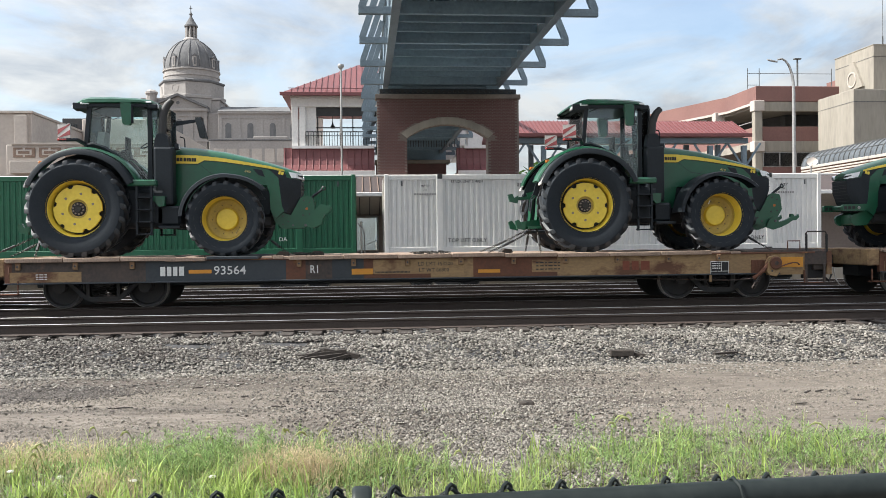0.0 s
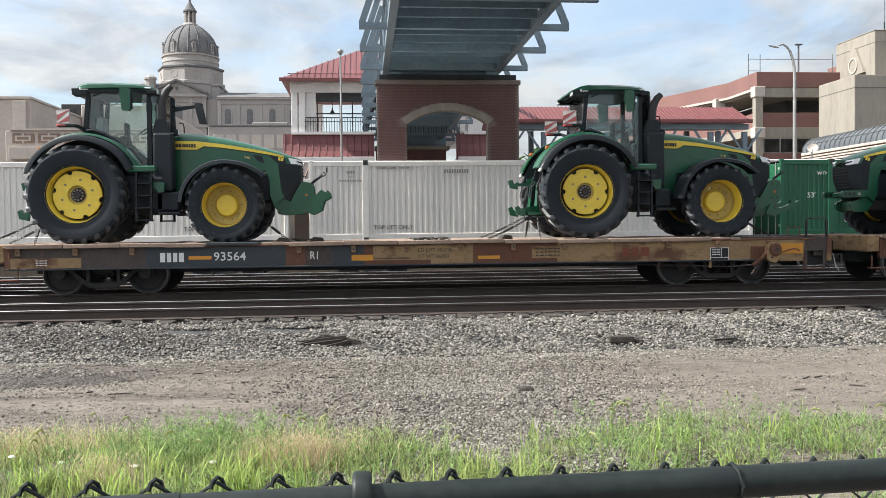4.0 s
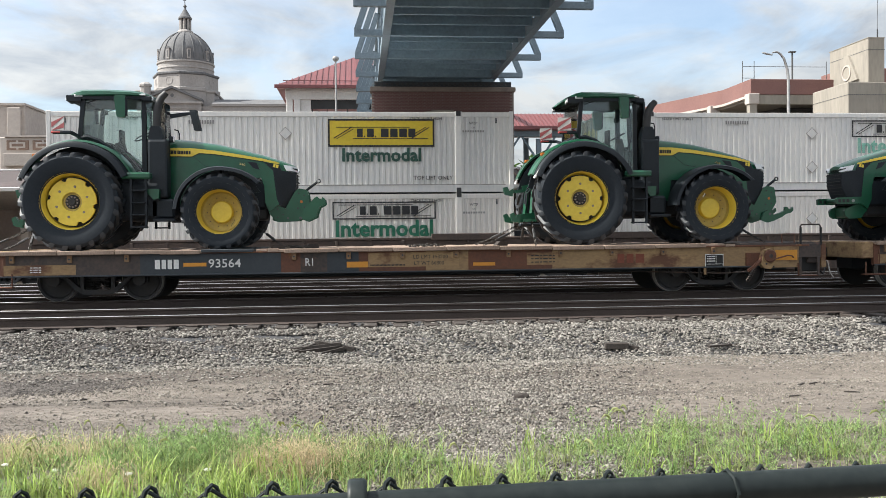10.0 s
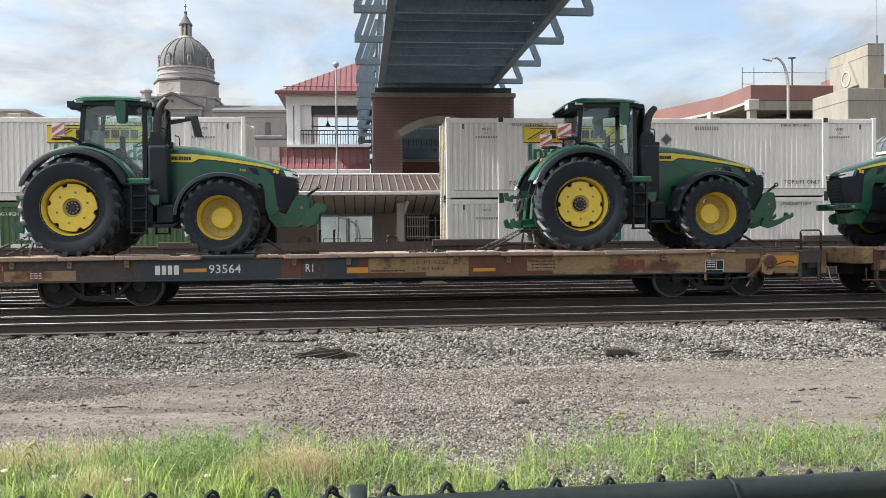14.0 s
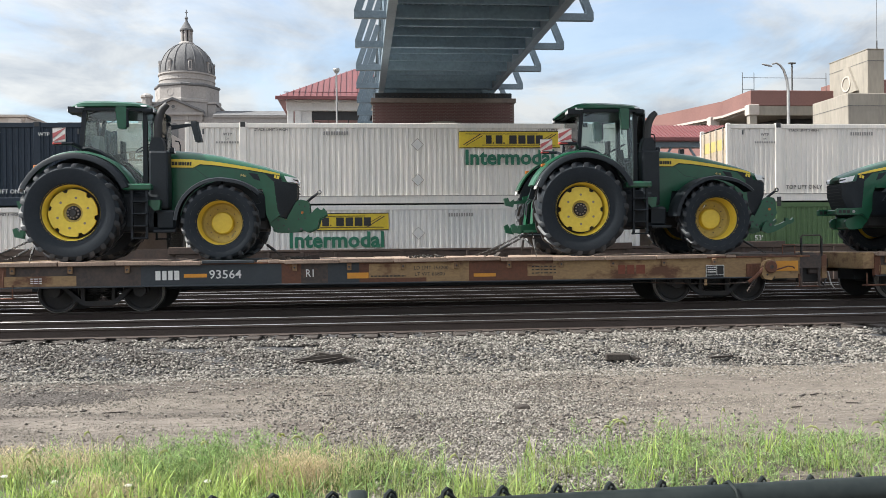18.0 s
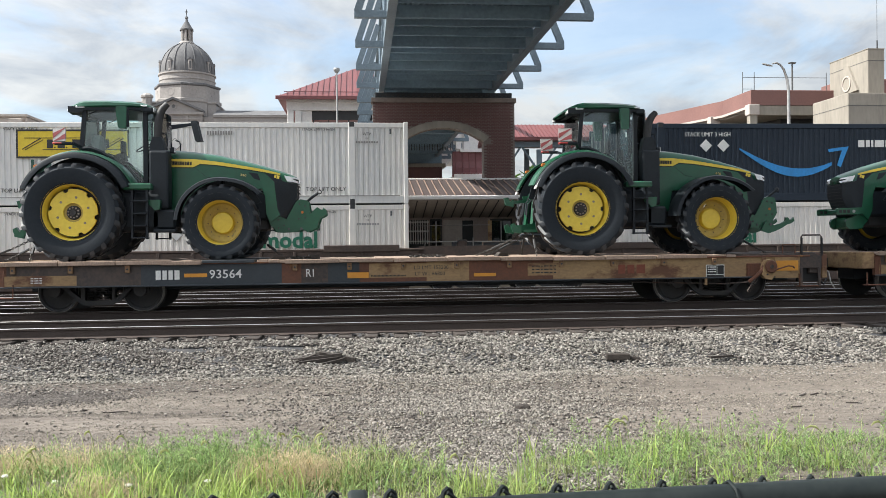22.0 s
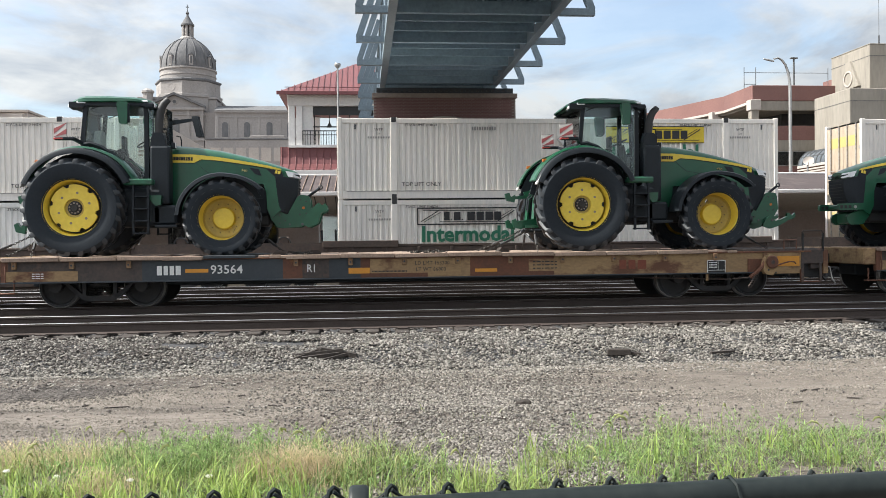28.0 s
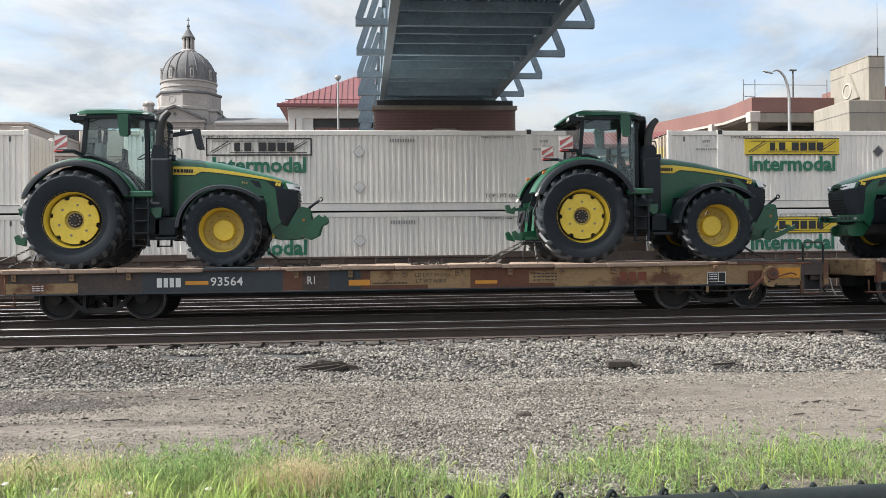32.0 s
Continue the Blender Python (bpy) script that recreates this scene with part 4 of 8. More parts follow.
def pavilion():
    th = thing("station_pavilion", "white station pavilion with a red hipped metal roof and balcony", "building", (0, 0, 0), kind="structure")
    x0, x1, y0, y1 = -5.25, 9.4, 64.0, 76.0
    W, RR = M["white_paint"], M["red_roof"]
    part("lower_wall", box(x0 + .3, .7, y0 + .6, y1, -.6, 6.4), W, th)
    part("lower_wall", box(6.8, x1, y0 + .6, y1, -.6, 6.4), W, th)
    # curved red skirt roof
    prof = [(-.7, 6.45), (-.45, 6.55), (-.1, 6.9), (.1, 7.4), (.2, 8.15), (.6, 8.15), (.6, 6.3), (-.7, 6.3)]
    for xa, xb in ((x0 - .6, .7), (6.75, x1 + .6)):
        part("skirt_roof", prism([(y0 + a, b) for a, b in prof], xa, xb, "x"), RR, th)
        part("fascia", box(xa, xb, y0 - .75, y0 - .6, 6.0, 6.42, .02), W, th)
    seams = mesh_of("roof_seam", sweep([(0, y0 + a - .02, b + .02) for a, b in prof[:5]], .03, 4), RR)
    x = x0 - .5
    while x < x1 + .5:
        if .6 < x < 6.8:
            x = 6.95
        part("roof_seam", seams, None, th, at=(x, 0, 0))
        x += .5
    part("floor_slab", box(x0, .7, y0, y1, 8.1, 8.3), W, th)
    part("floor_slab", box(7.3, x1, y0, y1, 8.1, 8.3), W, th)
    for xa, xb in ((x0, x0 + .45), (x0 + .55, x0 + 1.0), (.9, 1.3), (7, 7.4), (8.9, 9.4)):
        part("column", box(xa, xb, y0 + .2, y0 + .6, 8.3, 11.9, .02), W, th)
    part("wall_panel", box(x0 + 1.0, x0 + 1.75, y0 + .4, y0 + .6, 8.3, 11.2), W, th)
    part("wall_panel", box(7.6, x1, y0 + .4, y0 + .6, 8.3, 11.2), W, th)
    part("frieze", box(x0 - .05, x1, y0 + .15, y0 + .6, 11.15, 12.0, .02), W, th)
    tooth = mesh_of("dentil", box(-.08, .08, -.12, 0, 0, .16), W)
    x = x0
    while x < x1:
        part("dentil", tooth, None, th, at=(x, y0 + .15, 11.72))
        x += .34
    # glazing seen through to the sky on the far side
    g = part("window_frame", box(x0 + 1.75, 6.9, y0 + .5, y0 + .56, 10.5, 11.15), M["dark_metal"], th)
    for x in (x0 + 1.85, x0 + 3.5, x0 + 4.4, x0 + 6.2, x0 + 8):
        part("mullion", box(x - .04, x + .04, y0 + .48, y0 + .58, 8.3, 10.6), M["dark_metal"], g)
    part("transom", box(x0 + 1.75, 6.9, y0 + .48, y0 + .58, 9.62, 9.7), M["dark_metal"], g)
    part("back_wall", box(x0, x0 + 1.7, y1 - .3, y1, 8.3, 11.9), W, th)
    part("back_wall", box(7, x1, y1 - .3, y1, 8.3, 11.9), W, th)
    part("hanging_lamp", lathe([(.02, .5), (.04, .45), (.06, .3), (.22, .02), (.24, 0), (0.0, .02)], (-2.35, y0 + 1.5, 9.75), "z", 12), M["black"], th, "black bell-shaped hanging lamp")
    part("lamp_cord", rod((-2.35, y0 + 1.5, 10.2), (-2.35, y0 + 1.5, 11.2), .02, 6), M["black"], th)
    # balcony railing
    rl = part("railing", box(x0 + 1.0, 6.9, y0 + .06, y0 + .12, 9.28, 9.35), M["dark_metal"], th)
    bar = mesh_of("baluster", box(-.02, .02, -.02, .02, 0, 1.1), M["dark_metal"])
    x = x0 + 1.0
    while x < 6.9:
        part("baluster", bar, None, rl, at=(x, y0 + .09, 8.22))
        x += .19
    part("railing_band", box(x0 + 1.0, 6.9, y0 + .07, y0 + .11, 9.0, 9.05), M["dark_metal"], rl)
    # hipped roof
    e, zr, ov = 12.0, 15.35, .7
    bm = bmesh.new()
    a = [bm.verts.new(p) for p in ((x0 - ov, y0 - ov, e), (x1 + ov, y0 - ov, e), (x1 + ov, y1 + ov, e), (x0 - ov, y1 + ov, e))]
    t = [bm.verts.new((-.4, 70, zr)), bm.verts.new((4.5, 70, zr))]
    for f in ((a[0], a[1], t[1], t[0]), (a[1], a[2], t[1]), (a[2], a[3], t[0], t[1]), (a[3], a[0], t[0]), a[::-1]):
        bm.faces.new(f)
    part("hip_roof", bm, RR, th, "red standing-seam hipped roof")
    x = x0 - ov + .3
    P = Vector((x0 - ov, y0 - ov, e))
    while x < x1:
        top = min(1.0, (x - (x0 - ov)) / (-.4 - (x0 - ov)), (x1 + ov - x) / (x1 + ov - 4.5))
        part("roof_seam", beam((x, y0 - ov, e + .04), (x, y0 - ov + (70 - y0 + ov) * top, e + (zr - e) * top + .04), .04, .06), RR, th)
        x += .42
    part("eave_gutter", box(x0 - ov - .05, x1 + ov, y0 - ov - .12, y0 - ov, e - .2, e + .06, .02), RR, th)
    part("snow_guard", box(x0 - .2, x1, y0 - .1, y0 - .06, e + .42, e + .47), RR, th)


pavilion()


def red_walkway():
    th = thing("covered_walkway", "raised walkway with a red metal roof on grey-blue steel frames", "walkway", (0, 0, 0), kind="structure")
    x0, x1 = 7.3, 22.5
    part("roof_sheet", prism([(49.6, 7.42), (52, 8.45), (54.4, 7.42), (54.4, 7.3), (49.6, 7.3)], x0, x1, "x"), M["red_roof"], th)
    seam = mesh_of("roof_seam", beam((0, 49.6, 7.45), (0, 52, 8.48), .035, .05), M["red_roof"])
    x = x0 + .2
    while x < x1:
        part("roof_seam", seam, None, th, at=(x, 0, 0))
        x += .24
    part("gutter", box(x0, x1 + .1, 49.45, 49.6, 7.22, 7.44, .02), M["red_roof"], th)
    S = M["steel_blue"]
    part("eave_beam", box(x0, x1, 49.8, 50.1, 6.88, 7.2, .01), S, th)
    for x in (8.2, 10.3, 14, 17.2, 20.25, 22.3):
        part("post", box(x - .14, x + .14, 49.85, 50.1, -.6, 6.75), S, th)
        part("post", box(x - .14, x + .14, 53.7, 54, -.6, 7.2), S, th)
        for s in (-1, 1):
            part("knee_brace", beam((x + s * .14, 49.95, 5.6), (x + s * 1.0, 49.95, 6.9), .11, .11), S, th)
    part("walkway_floor", box(x0, x1, 49.9, 54, 4.2, 4.5), M["concrete"], th)
    part("back_wall", box(x0, 13, 54, 54.2, 4.5, 5.2), M["white_paint"], th)
    part("back_wall", box(19.3, 21.2, 55, 55.2, 4.5, 6.6), M["brick_garage"], th)


red_walkway()


def garage():
    th = thing("parking_garage", "brick-banded concrete parking garage with open decks", "building", (0, 0, 0), kind="structure")
    x0, x1, y0, y1 = 32.3, 44.0, 70.0, 112.0
    B, Cn = M["brick_garage"], M["concrete"]
    BEND, LEAN, FAR = 75.7, -.35, 100.0
    xf = x0 + LEAN * (FAR - BEND)

    def side(name, za, zb, m, thick=.3, out=0.0, label=""):
        """A band along the flank: straight at first, then bending away."""
        part(name, prism([(x0 - out, y0 + .35), (x0 - out, BEND), (xf - out, FAR), (xf + thick, FAR), (x0 + thick, BEND), (x0 + thick, y0 + .35)], za, zb, "z"), m, th, label)
    part("parapet", box(x0, x1, y0, y0 + .35, 12.58, 13.85, .02), B, th, "red brick parapet")
    side("parapet", 12.58, 13.85, B)
    side("edge_band", 12.38, 12.58, M["pale"], .3, .03, "pale concrete slab edge")
    part("spandrel", box(x0 + .05, x1, y0 + .05, y0 + .35, 11.77, 12.58, .02), Cn, th)
    part("spandrel", box(x0 + .05, x1, y0 + .05, y0 + .35, 9.3, 10.5, .02), B, th)
    side("spandrel", 9.3, 10.5, B)
    part("spandrel", box(x0 + .05, x1, y0 + .05, y0 + .35, 8.41, 9.3, .02), Cn, th)
    side("spandrel", 8.7, 9.3, Cn)
    part("spandrel", box(x0 + .05, x1, y0 + .05, y0 + .35, 5.4, 7.15, .02), B, th)
    side("spandrel", 5.4, 7.15, B)
    part("ground_storey", box(x0 + .05, x1, y0 + .3, y0 + .5, -.6, 5.4), B, th)
    for z in (12.2, 8.75):
        part("deck", prism([(x0 + .3, y0 + .35), (x0 + .3, BEND), (xf + .3, FAR), (x1, FAR), (x1, y0 + .35)], z, z + .3, "z"), Cn, th)
    part("inner_wall", prism([(x0 + 5, y0 + 5), (x0 + 5, y0 + 6), (xf + 5, FAR), (xf + 5.3, FAR), (x0 + 5.3, y0 + 5.3), (x1, y0 + 5.3), (x1, y0 + 5)], -.6, 12.2, "z"), M["plastic_grey"], th)
    for y, dx in ((y0 - .12, 0), (BEND + 1.2, LEAN * 1.2), (BEND + 9, LEAN * 9), (BEND + 17, LEAN * 17)):
        part("pilaster", box(x0 + dx - .15, x0 + dx + .5, y, y + .6, -.6, 12.3, .03), Cn, th)
        part("pilaster_head", box(x0 + dx - .25, x0 + dx + .65, y - .1, y + .75, 11.77, 12.64, .03), M["pale"], th)
        part("pilaster_head", box(x0 + dx - .25, x0 + dx + .65, y - .1, y + .75, 8.41, 9.28, .03), M["pale"], th)
    w = part("window_frame", box(x0 + .6, x0 + 6.4, y0 + .08, y0 + .16, 7.15, 8.41, .02), M["galv"], th)
    for k in range(4):
        part("pane", box(x0 + .7 + k * 1.42, x0 + 2.0 + k * 1.42, y0 + .06, y0 + .08, 7.22, 8.33), M["win_glass"], w)
    part("deck_rail", rod((x0 + .1, y0 + .5, 11.0), (x0 + .1, BEND, 11.0), .04, 6), M["galv"], th)
    # roof fence
    F = M["plastic_grey"]
    r = part("roof_fence", rod((x0 + .2, y0 + 2, 15.27), (x0 + 7.7, y0 + 2, 15.27), .024, 6), F, th)
    for x in (x0 + .2, x0 + 1.23, x0 + 7.67):
        part("fence_post", rod((x, y0 + 2, 12.5), (x, y0 + 2, 15.72), .030, 6), F, r)
    part("fence_bar", rod((x0 + .2, y0 + 2, 14.28), (x0 + 1.23, y0 + 2, 14.28), .024, 6), F, r)
    # concrete towers
    tw = thing("concrete_tower", "stepped beige concrete stair tower with a round emblem", "tower", (0, 0, 0), kind="structure")
    part("shaft", box(39.5, 40.85, 65.0, 70.6, -.6, 16.2, .03), Cn, tw)
    part("lower_block", box(34.95, 46, 60.0, 64.96, -.6, 11.9, .03), Cn, tw)
    part("joint_band", box(39.485, 40.865, 64.985, 70.6, 15.3, 15.33), M["plastic_grey"], tw)
    part("joint_band", box(34.935, 46, 59.985, 64.9, 10.98, 11.01), M["plastic_grey"], tw)
    part("coping", box(39.47, 40.88, 64.97, 70.65, 16.2, 16.26, .01), Cn, tw)
    part("stair_head", box(41.7, 47, 72, 76, 12.5, 15.2, .02), B, tw, "red brick stair head behind the shaft")
    part("emblem_plate", prism([(66.2, 13.2), (69.2, 13.1), (68.1, 15.35), (67.5, 15.35)], 39.30, 39.49, "x"), M["concrete"], tw, "flat triangular concrete plate")
    part("emblem_ring", lathe([(.52, 0), (.64, 0), (.64, .12), (.52, .12), (.52, 0)], (39.24, 67.7, 13.95), "x", 24), M["soffit"], tw, "pale raised ring")
    part("mast", rod((40.45, 65.3, 16.26), (40.45, 65.3, 16.95), .05, 8), M["dark_metal"], tw)
    part("mast", rod((40.45, 65.3, 16.95), (40.45, 65.3, 20.5), .018, 6), M["plastic_grey"], tw)


garage()


def vault():
    th = thing("vaulted_walkway", "glazed barrel-vault walkway roof over brown slatted sides", "walkway", (31.3, 46, 0), kind="structure")
    R, zc, L = 1.1, 6.1, 12.4
    prof = arc(0, zc, R, 0, 180, 16)
    bm2 = bmesh.new()
    rings = [[bm2.verts.new((p[0], t, p[1])) for p in prof] for t in (0, L)]
    for i in range(16):
        bm2.faces.new((rings[0][i], rings[0][i + 1], rings[1][i + 1], rings[1][i]))
    part("glazing", bm2, M["smoked"], th, "smoky curved glazing", smooth=True)
    rib = mesh_of("rib", sweep([(p[0] * 1.02, 0, zc + (p[1] - zc) * 1.02) for p in prof], .022, 5), M["plastic_grey"])
    for k in range(22):
        part("rib", rib, None, th, at=(0, k * .59, 0))
    for a in (35, 70, 110, 145):
        c, z = R * 1.01 * math.cos(radians(a)), zc + R * 1.01 * math.sin(radians(a))
        part("purlin", box(c - .02, c + .02, 0, L, z - .02, z + .02), M["plastic_grey"], th)
    part("end_wall", prism(prof, L, L + .04, "y"), M["smoked"], th)
    part("inner_wall", box(.2, .3, 0, L, 3, 6.0), M["pale"], th)
    part("eave_beam", box(-R - .06, -R + .1, -.1, L, zc - .12, zc + .05, .01), M["pale"], th)
    for k in range(6):
        part("slat", box(-R - .04, -R + .03, 0, L, zc - .30 - k * .17, zc - .20 - k * .17), M["soffit"], th)
    part("side_back", box(-R + .04, -R + .1, 0, L, 3.0, zc - .12), M["flat_rust"], th)
    part("side_wall", box(-R + .02, R, 0, L, -.6, 3.0), M["concrete"], th)
    d = thing("satellite_dish", "white satellite dish beside the walkway roof", "satellite dish", (24.4, 46.0, 5.38))
    part("reflector", lathe([(0, 0), (.13, .02), (.21, .055), (.28, .11), (.285, .12), (.21, .07), (.13, .035), (0, .02)], (0, 0, 0), "y", 24), M["pale"], d, smooth=True, at=pose(0, 0, 0, 150, 0, -30))
    part("mount", rod((0, .3, -5.6), (0, .1, 0), .05, 8), M["galv"], d)
    part("feed_arm", rod((0, .1, -.2), (-.2, -.4, -.05), .02, 6), M["galv"], d)


vault()


def church():
    th = thing("domed_church", "pale stone church with a large grey dome and lantern", "church", (-47.9, 250, 0), kind="structure")
    # D also colours the window panes: distance haze painted as grey
    L, D = M["limestone"], M["lead"]
    dome = [(7.4, 48.9), (7.42, 49.6), (7.3, 51.0), (6.85, 52.6), (6.1, 54.2), (5.0, 55.6), (3.6, 56.8), (2.4, 57.5), (1.9, 57.7)]
    part("dome", lathe(dome, (0, 0, 0), "z", 48), D, th, "grey metal dome", smooth=True)
    for k in range(16):
        a = 2 * math.pi * k / 16 + .1
        part("dome_rib", sweep([((r + .08) * math.cos(a), (r + .08) * math.sin(a), z) for r, z in dome[1:-1]], .16, 5), D, th)
        if k % 2 == 0:
            q = pose(7.05 * math.cos(a + .2), 7.05 * math.sin(a + .2), 0, 0, 0, math.degrees(a + .2))
            o = part("dormer", box(-.5, .5, -.5, .5, 49.3, 52.2, .1), L, th, at=q)
            part("dormer_hood", prism([(-.7, 52.1), (.7, 52.1), (0, 52.8)], -.6, .55, "x"), D, o)
            part("pane", box(.48, .53, -.24, .24, 49.8, 51.7), M["lead"], o)
    part("dome_base", lathe([(7.5, 45.6), (7.5, 46.9), (7.65, 47.0), (7.65, 47.3), (7.5, 47.4), (7.5, 48.5), (7.8, 48.6), (7.8, 49.0), (7.4, 49.1)], (0, 0, 0), "z", 48), L, th)
    part("cornice", lathe([(7.4, 46.0), (8.4, 45.9), (9.1, 45.6), (9.1, 45.2), (8.7, 44.9), (8.5, 44.8)], (0, 0, 0), "z", 8), D, th)
    part("drum", lathe([(8.75, 45.0), (8.75, 41.6), (9.3, 41.4), (9.3, 40.7), (9.0, 40.5), (9.0, 30)], (0, 0, 0), "z", 8), L, th, "octagonal stone drum")
    for k in range(8):
        a = 2 * math.pi * (k + .5) / 8
        o = part("round_window", lathe([(.85, 0), (1.15, 0), (1.15, .3), (.85, .3), (.85, 0)], (0, 0, 0), "y", 20), L, th, at=pose(8.15 * math.cos(a), 8.15 * math.sin(a), 43.4, 0, 0, math.degrees(a) + 90))
        part("pane", rod((0, .12, 0), (0, .16, 0), .87, 20), D, o)
        part("pane_bar", box(-.06, .06, .05, .12, -.86, .86), L, o)
    part("lantern_base", lathe([(2.2, 57.0), (2.2, 57.9), (1.9, 58.3), (1.75, 58.4)], (0, 0, 0), "z", 16), L, th)
    for k in range(8):
        a = 2 * math.pi * k / 8
        part("lantern_pillar", rod((1.3 * math.cos(a), 1.3 * math.sin(a), 58.2), (1.3 * math.cos(a), 1.3 * math.sin(a), 61.6), .36, 8), L, th)
    part("lantern_core", rod((0, 0, 58), (0, 0, 61.6), .8, 10), D, th)
    part("lantern_roof", lathe([(1.85, 61.5), (1.85, 61.9), (1.45, 62.4), (.9, 63.4), (.4, 64.2), (.3, 64.8), (.5, 65.1), (.3, 65.5), (.1, 65.7), (.1, 66)], (0, 0, 0), "z", 16), D, th, smooth=True)
    part("cross", box(-.09, .09, -.09, .09, 65.6, 67.5), D, th)
    part("cross_arm", box(-.4, .4, -.08, .08, 66.7, 66.9), D, th)
    # crossing, gabled transept front
    part("crossing", box(-12, 8.6, -6, 10, 0, 40.2, .1), L, th)
    part("crossing_cornice", box(-12.4, 9.0, -6.4, 10, 40.2, 40.8, .1), L, th)
    gx, gz = -2.0, 41.0
    part("gable_front", prism([(-9.6, 0), (5.6, 0), (5.6, 37.6), (gx, gz - .2), (-9.6, 37.6)], -9, -6, "y"), L, th)
    for e in (-9.9, 5.9):
        part("raking_cornice", prism([(e, 37.5), (gx, gz - .1), (gx, gz + .55), (e, 38.1)], -9.9, -6, "y"), D, th, "weathered sloping gable cornice")
    part("entablature", box(-9.9, 5.9, -9.7, -6, 36.8, 37.5, .08), L, th)
    part("string_course", box(-9.8, 5.8, -9.35, -6, 35.5, 35.8), L, th)
    part("string_course", box(-9.8, 6.9, -9.35, -6, 28.6, 29.0), L, th)
    for x in (-9.3, -5.2, 1.5, 5.1):
        part("pilaster", box(x - .45, x + .45, -9.25, -9, 29.0, 36.8), L, th)
    part("gable_oculus", lathe([(.5, 0), (.75, 0), (.75, .3), (.5, .3), (.5, 0)], (-2.0, -9.2, 39.1), "y", 16), L, th)
    part("oculus_pane", rod((-2.0, -9.04, 39.1), (-2.0, -9.0, 39.1), .52, 16), D, th)
    part("arch_window", prism([(-2.75, 30.6), (-.75, 30.6), (-.75, 33.7)] + arc(-1.75, 33.7, 1.0, 0, 180, 10)[1:], -9.08, -8.9, "y"), D, th)
    part("corner_turret", lathe([(1.4, 30), (1.4, 41.6), (1.7, 41.8), (1.7, 42.3), (.9, 42.9), (0, 43.0)], (-9.5, -6.5, 0), "z", 8), L, th)
    part("buttress", box(5.6, 8.8, -8, 2, 0, 36.4, .05), L, th)
    nave = thing("church_nave", "long stone church wing with arched windows and grey roof", "church", (-47.9, 250, 0), kind="structure")
    part("wall", box(8.8, 33, -10, 8, 0, 36.0, .05), L, nave)
    part("eave", box(8.6, 33, -10.5, 8, 36.0, 36.6, .05), L, nave)
    part("string_course", box(8.8, 33, -10.2, -10, 34.7, 34.95), L, nave)
    part("roof", prism([(-10.6, 36.6), (-3, 38.9), (8, 36.6)], 8.6, 33.2, "x"), M["lead"], nave)
    for x in (9.3, 14.3, 20.2, 26.0, 31.5):
        part("pilaster", box(x - .4, x + .4, -10.2, -10, 28, 34.7), L, nave)
    for x in (11.4, 17.25, 23.2, 28.7):
        o = [(x - 1.15, 29.1), (x + 1.15, 29.1), (x + 1.15, 32.7)] + arc(x, 32.7, 1.15, 0, 180, 10)[1:]
        p = [(x - .8, 29.5), (x + .8, 29.5), (x + .8, 32.7)] + arc(x, 32.7, .8, 0, 180, 10)[1:]
        f = part("arched_window", prism(o, -10.12, -9.9, "y"), L, nave)
        part("pane", prism(p, -10.2, -9.9, "y"), D, f, "grey window pane, haze put into its colour")
        part("window_sill", box(x - 1.3, x + 1.3, -10.4, -10, 28.8, 29.1), L, f)
    part("parapet_wall", box(6.9, 33, -14, -10.6, 0, 28.3, .1), L, nave)
    part("parapet_coping", box(6.8, 33, -14.2, -10.6, 28.3, 28.7, .05), D, nave)
    part("parapet_block", box(18.4, 27.5, -14.1, -12, 28.7, 29.4, .1), L, nave)
    for k in range(7):
        part("panel", box(8.2 + k * 3.3, 10.8 + k * 3.3, -14.1, -14, 22.5, 26.2, .05), M["pale"], nave)


church()


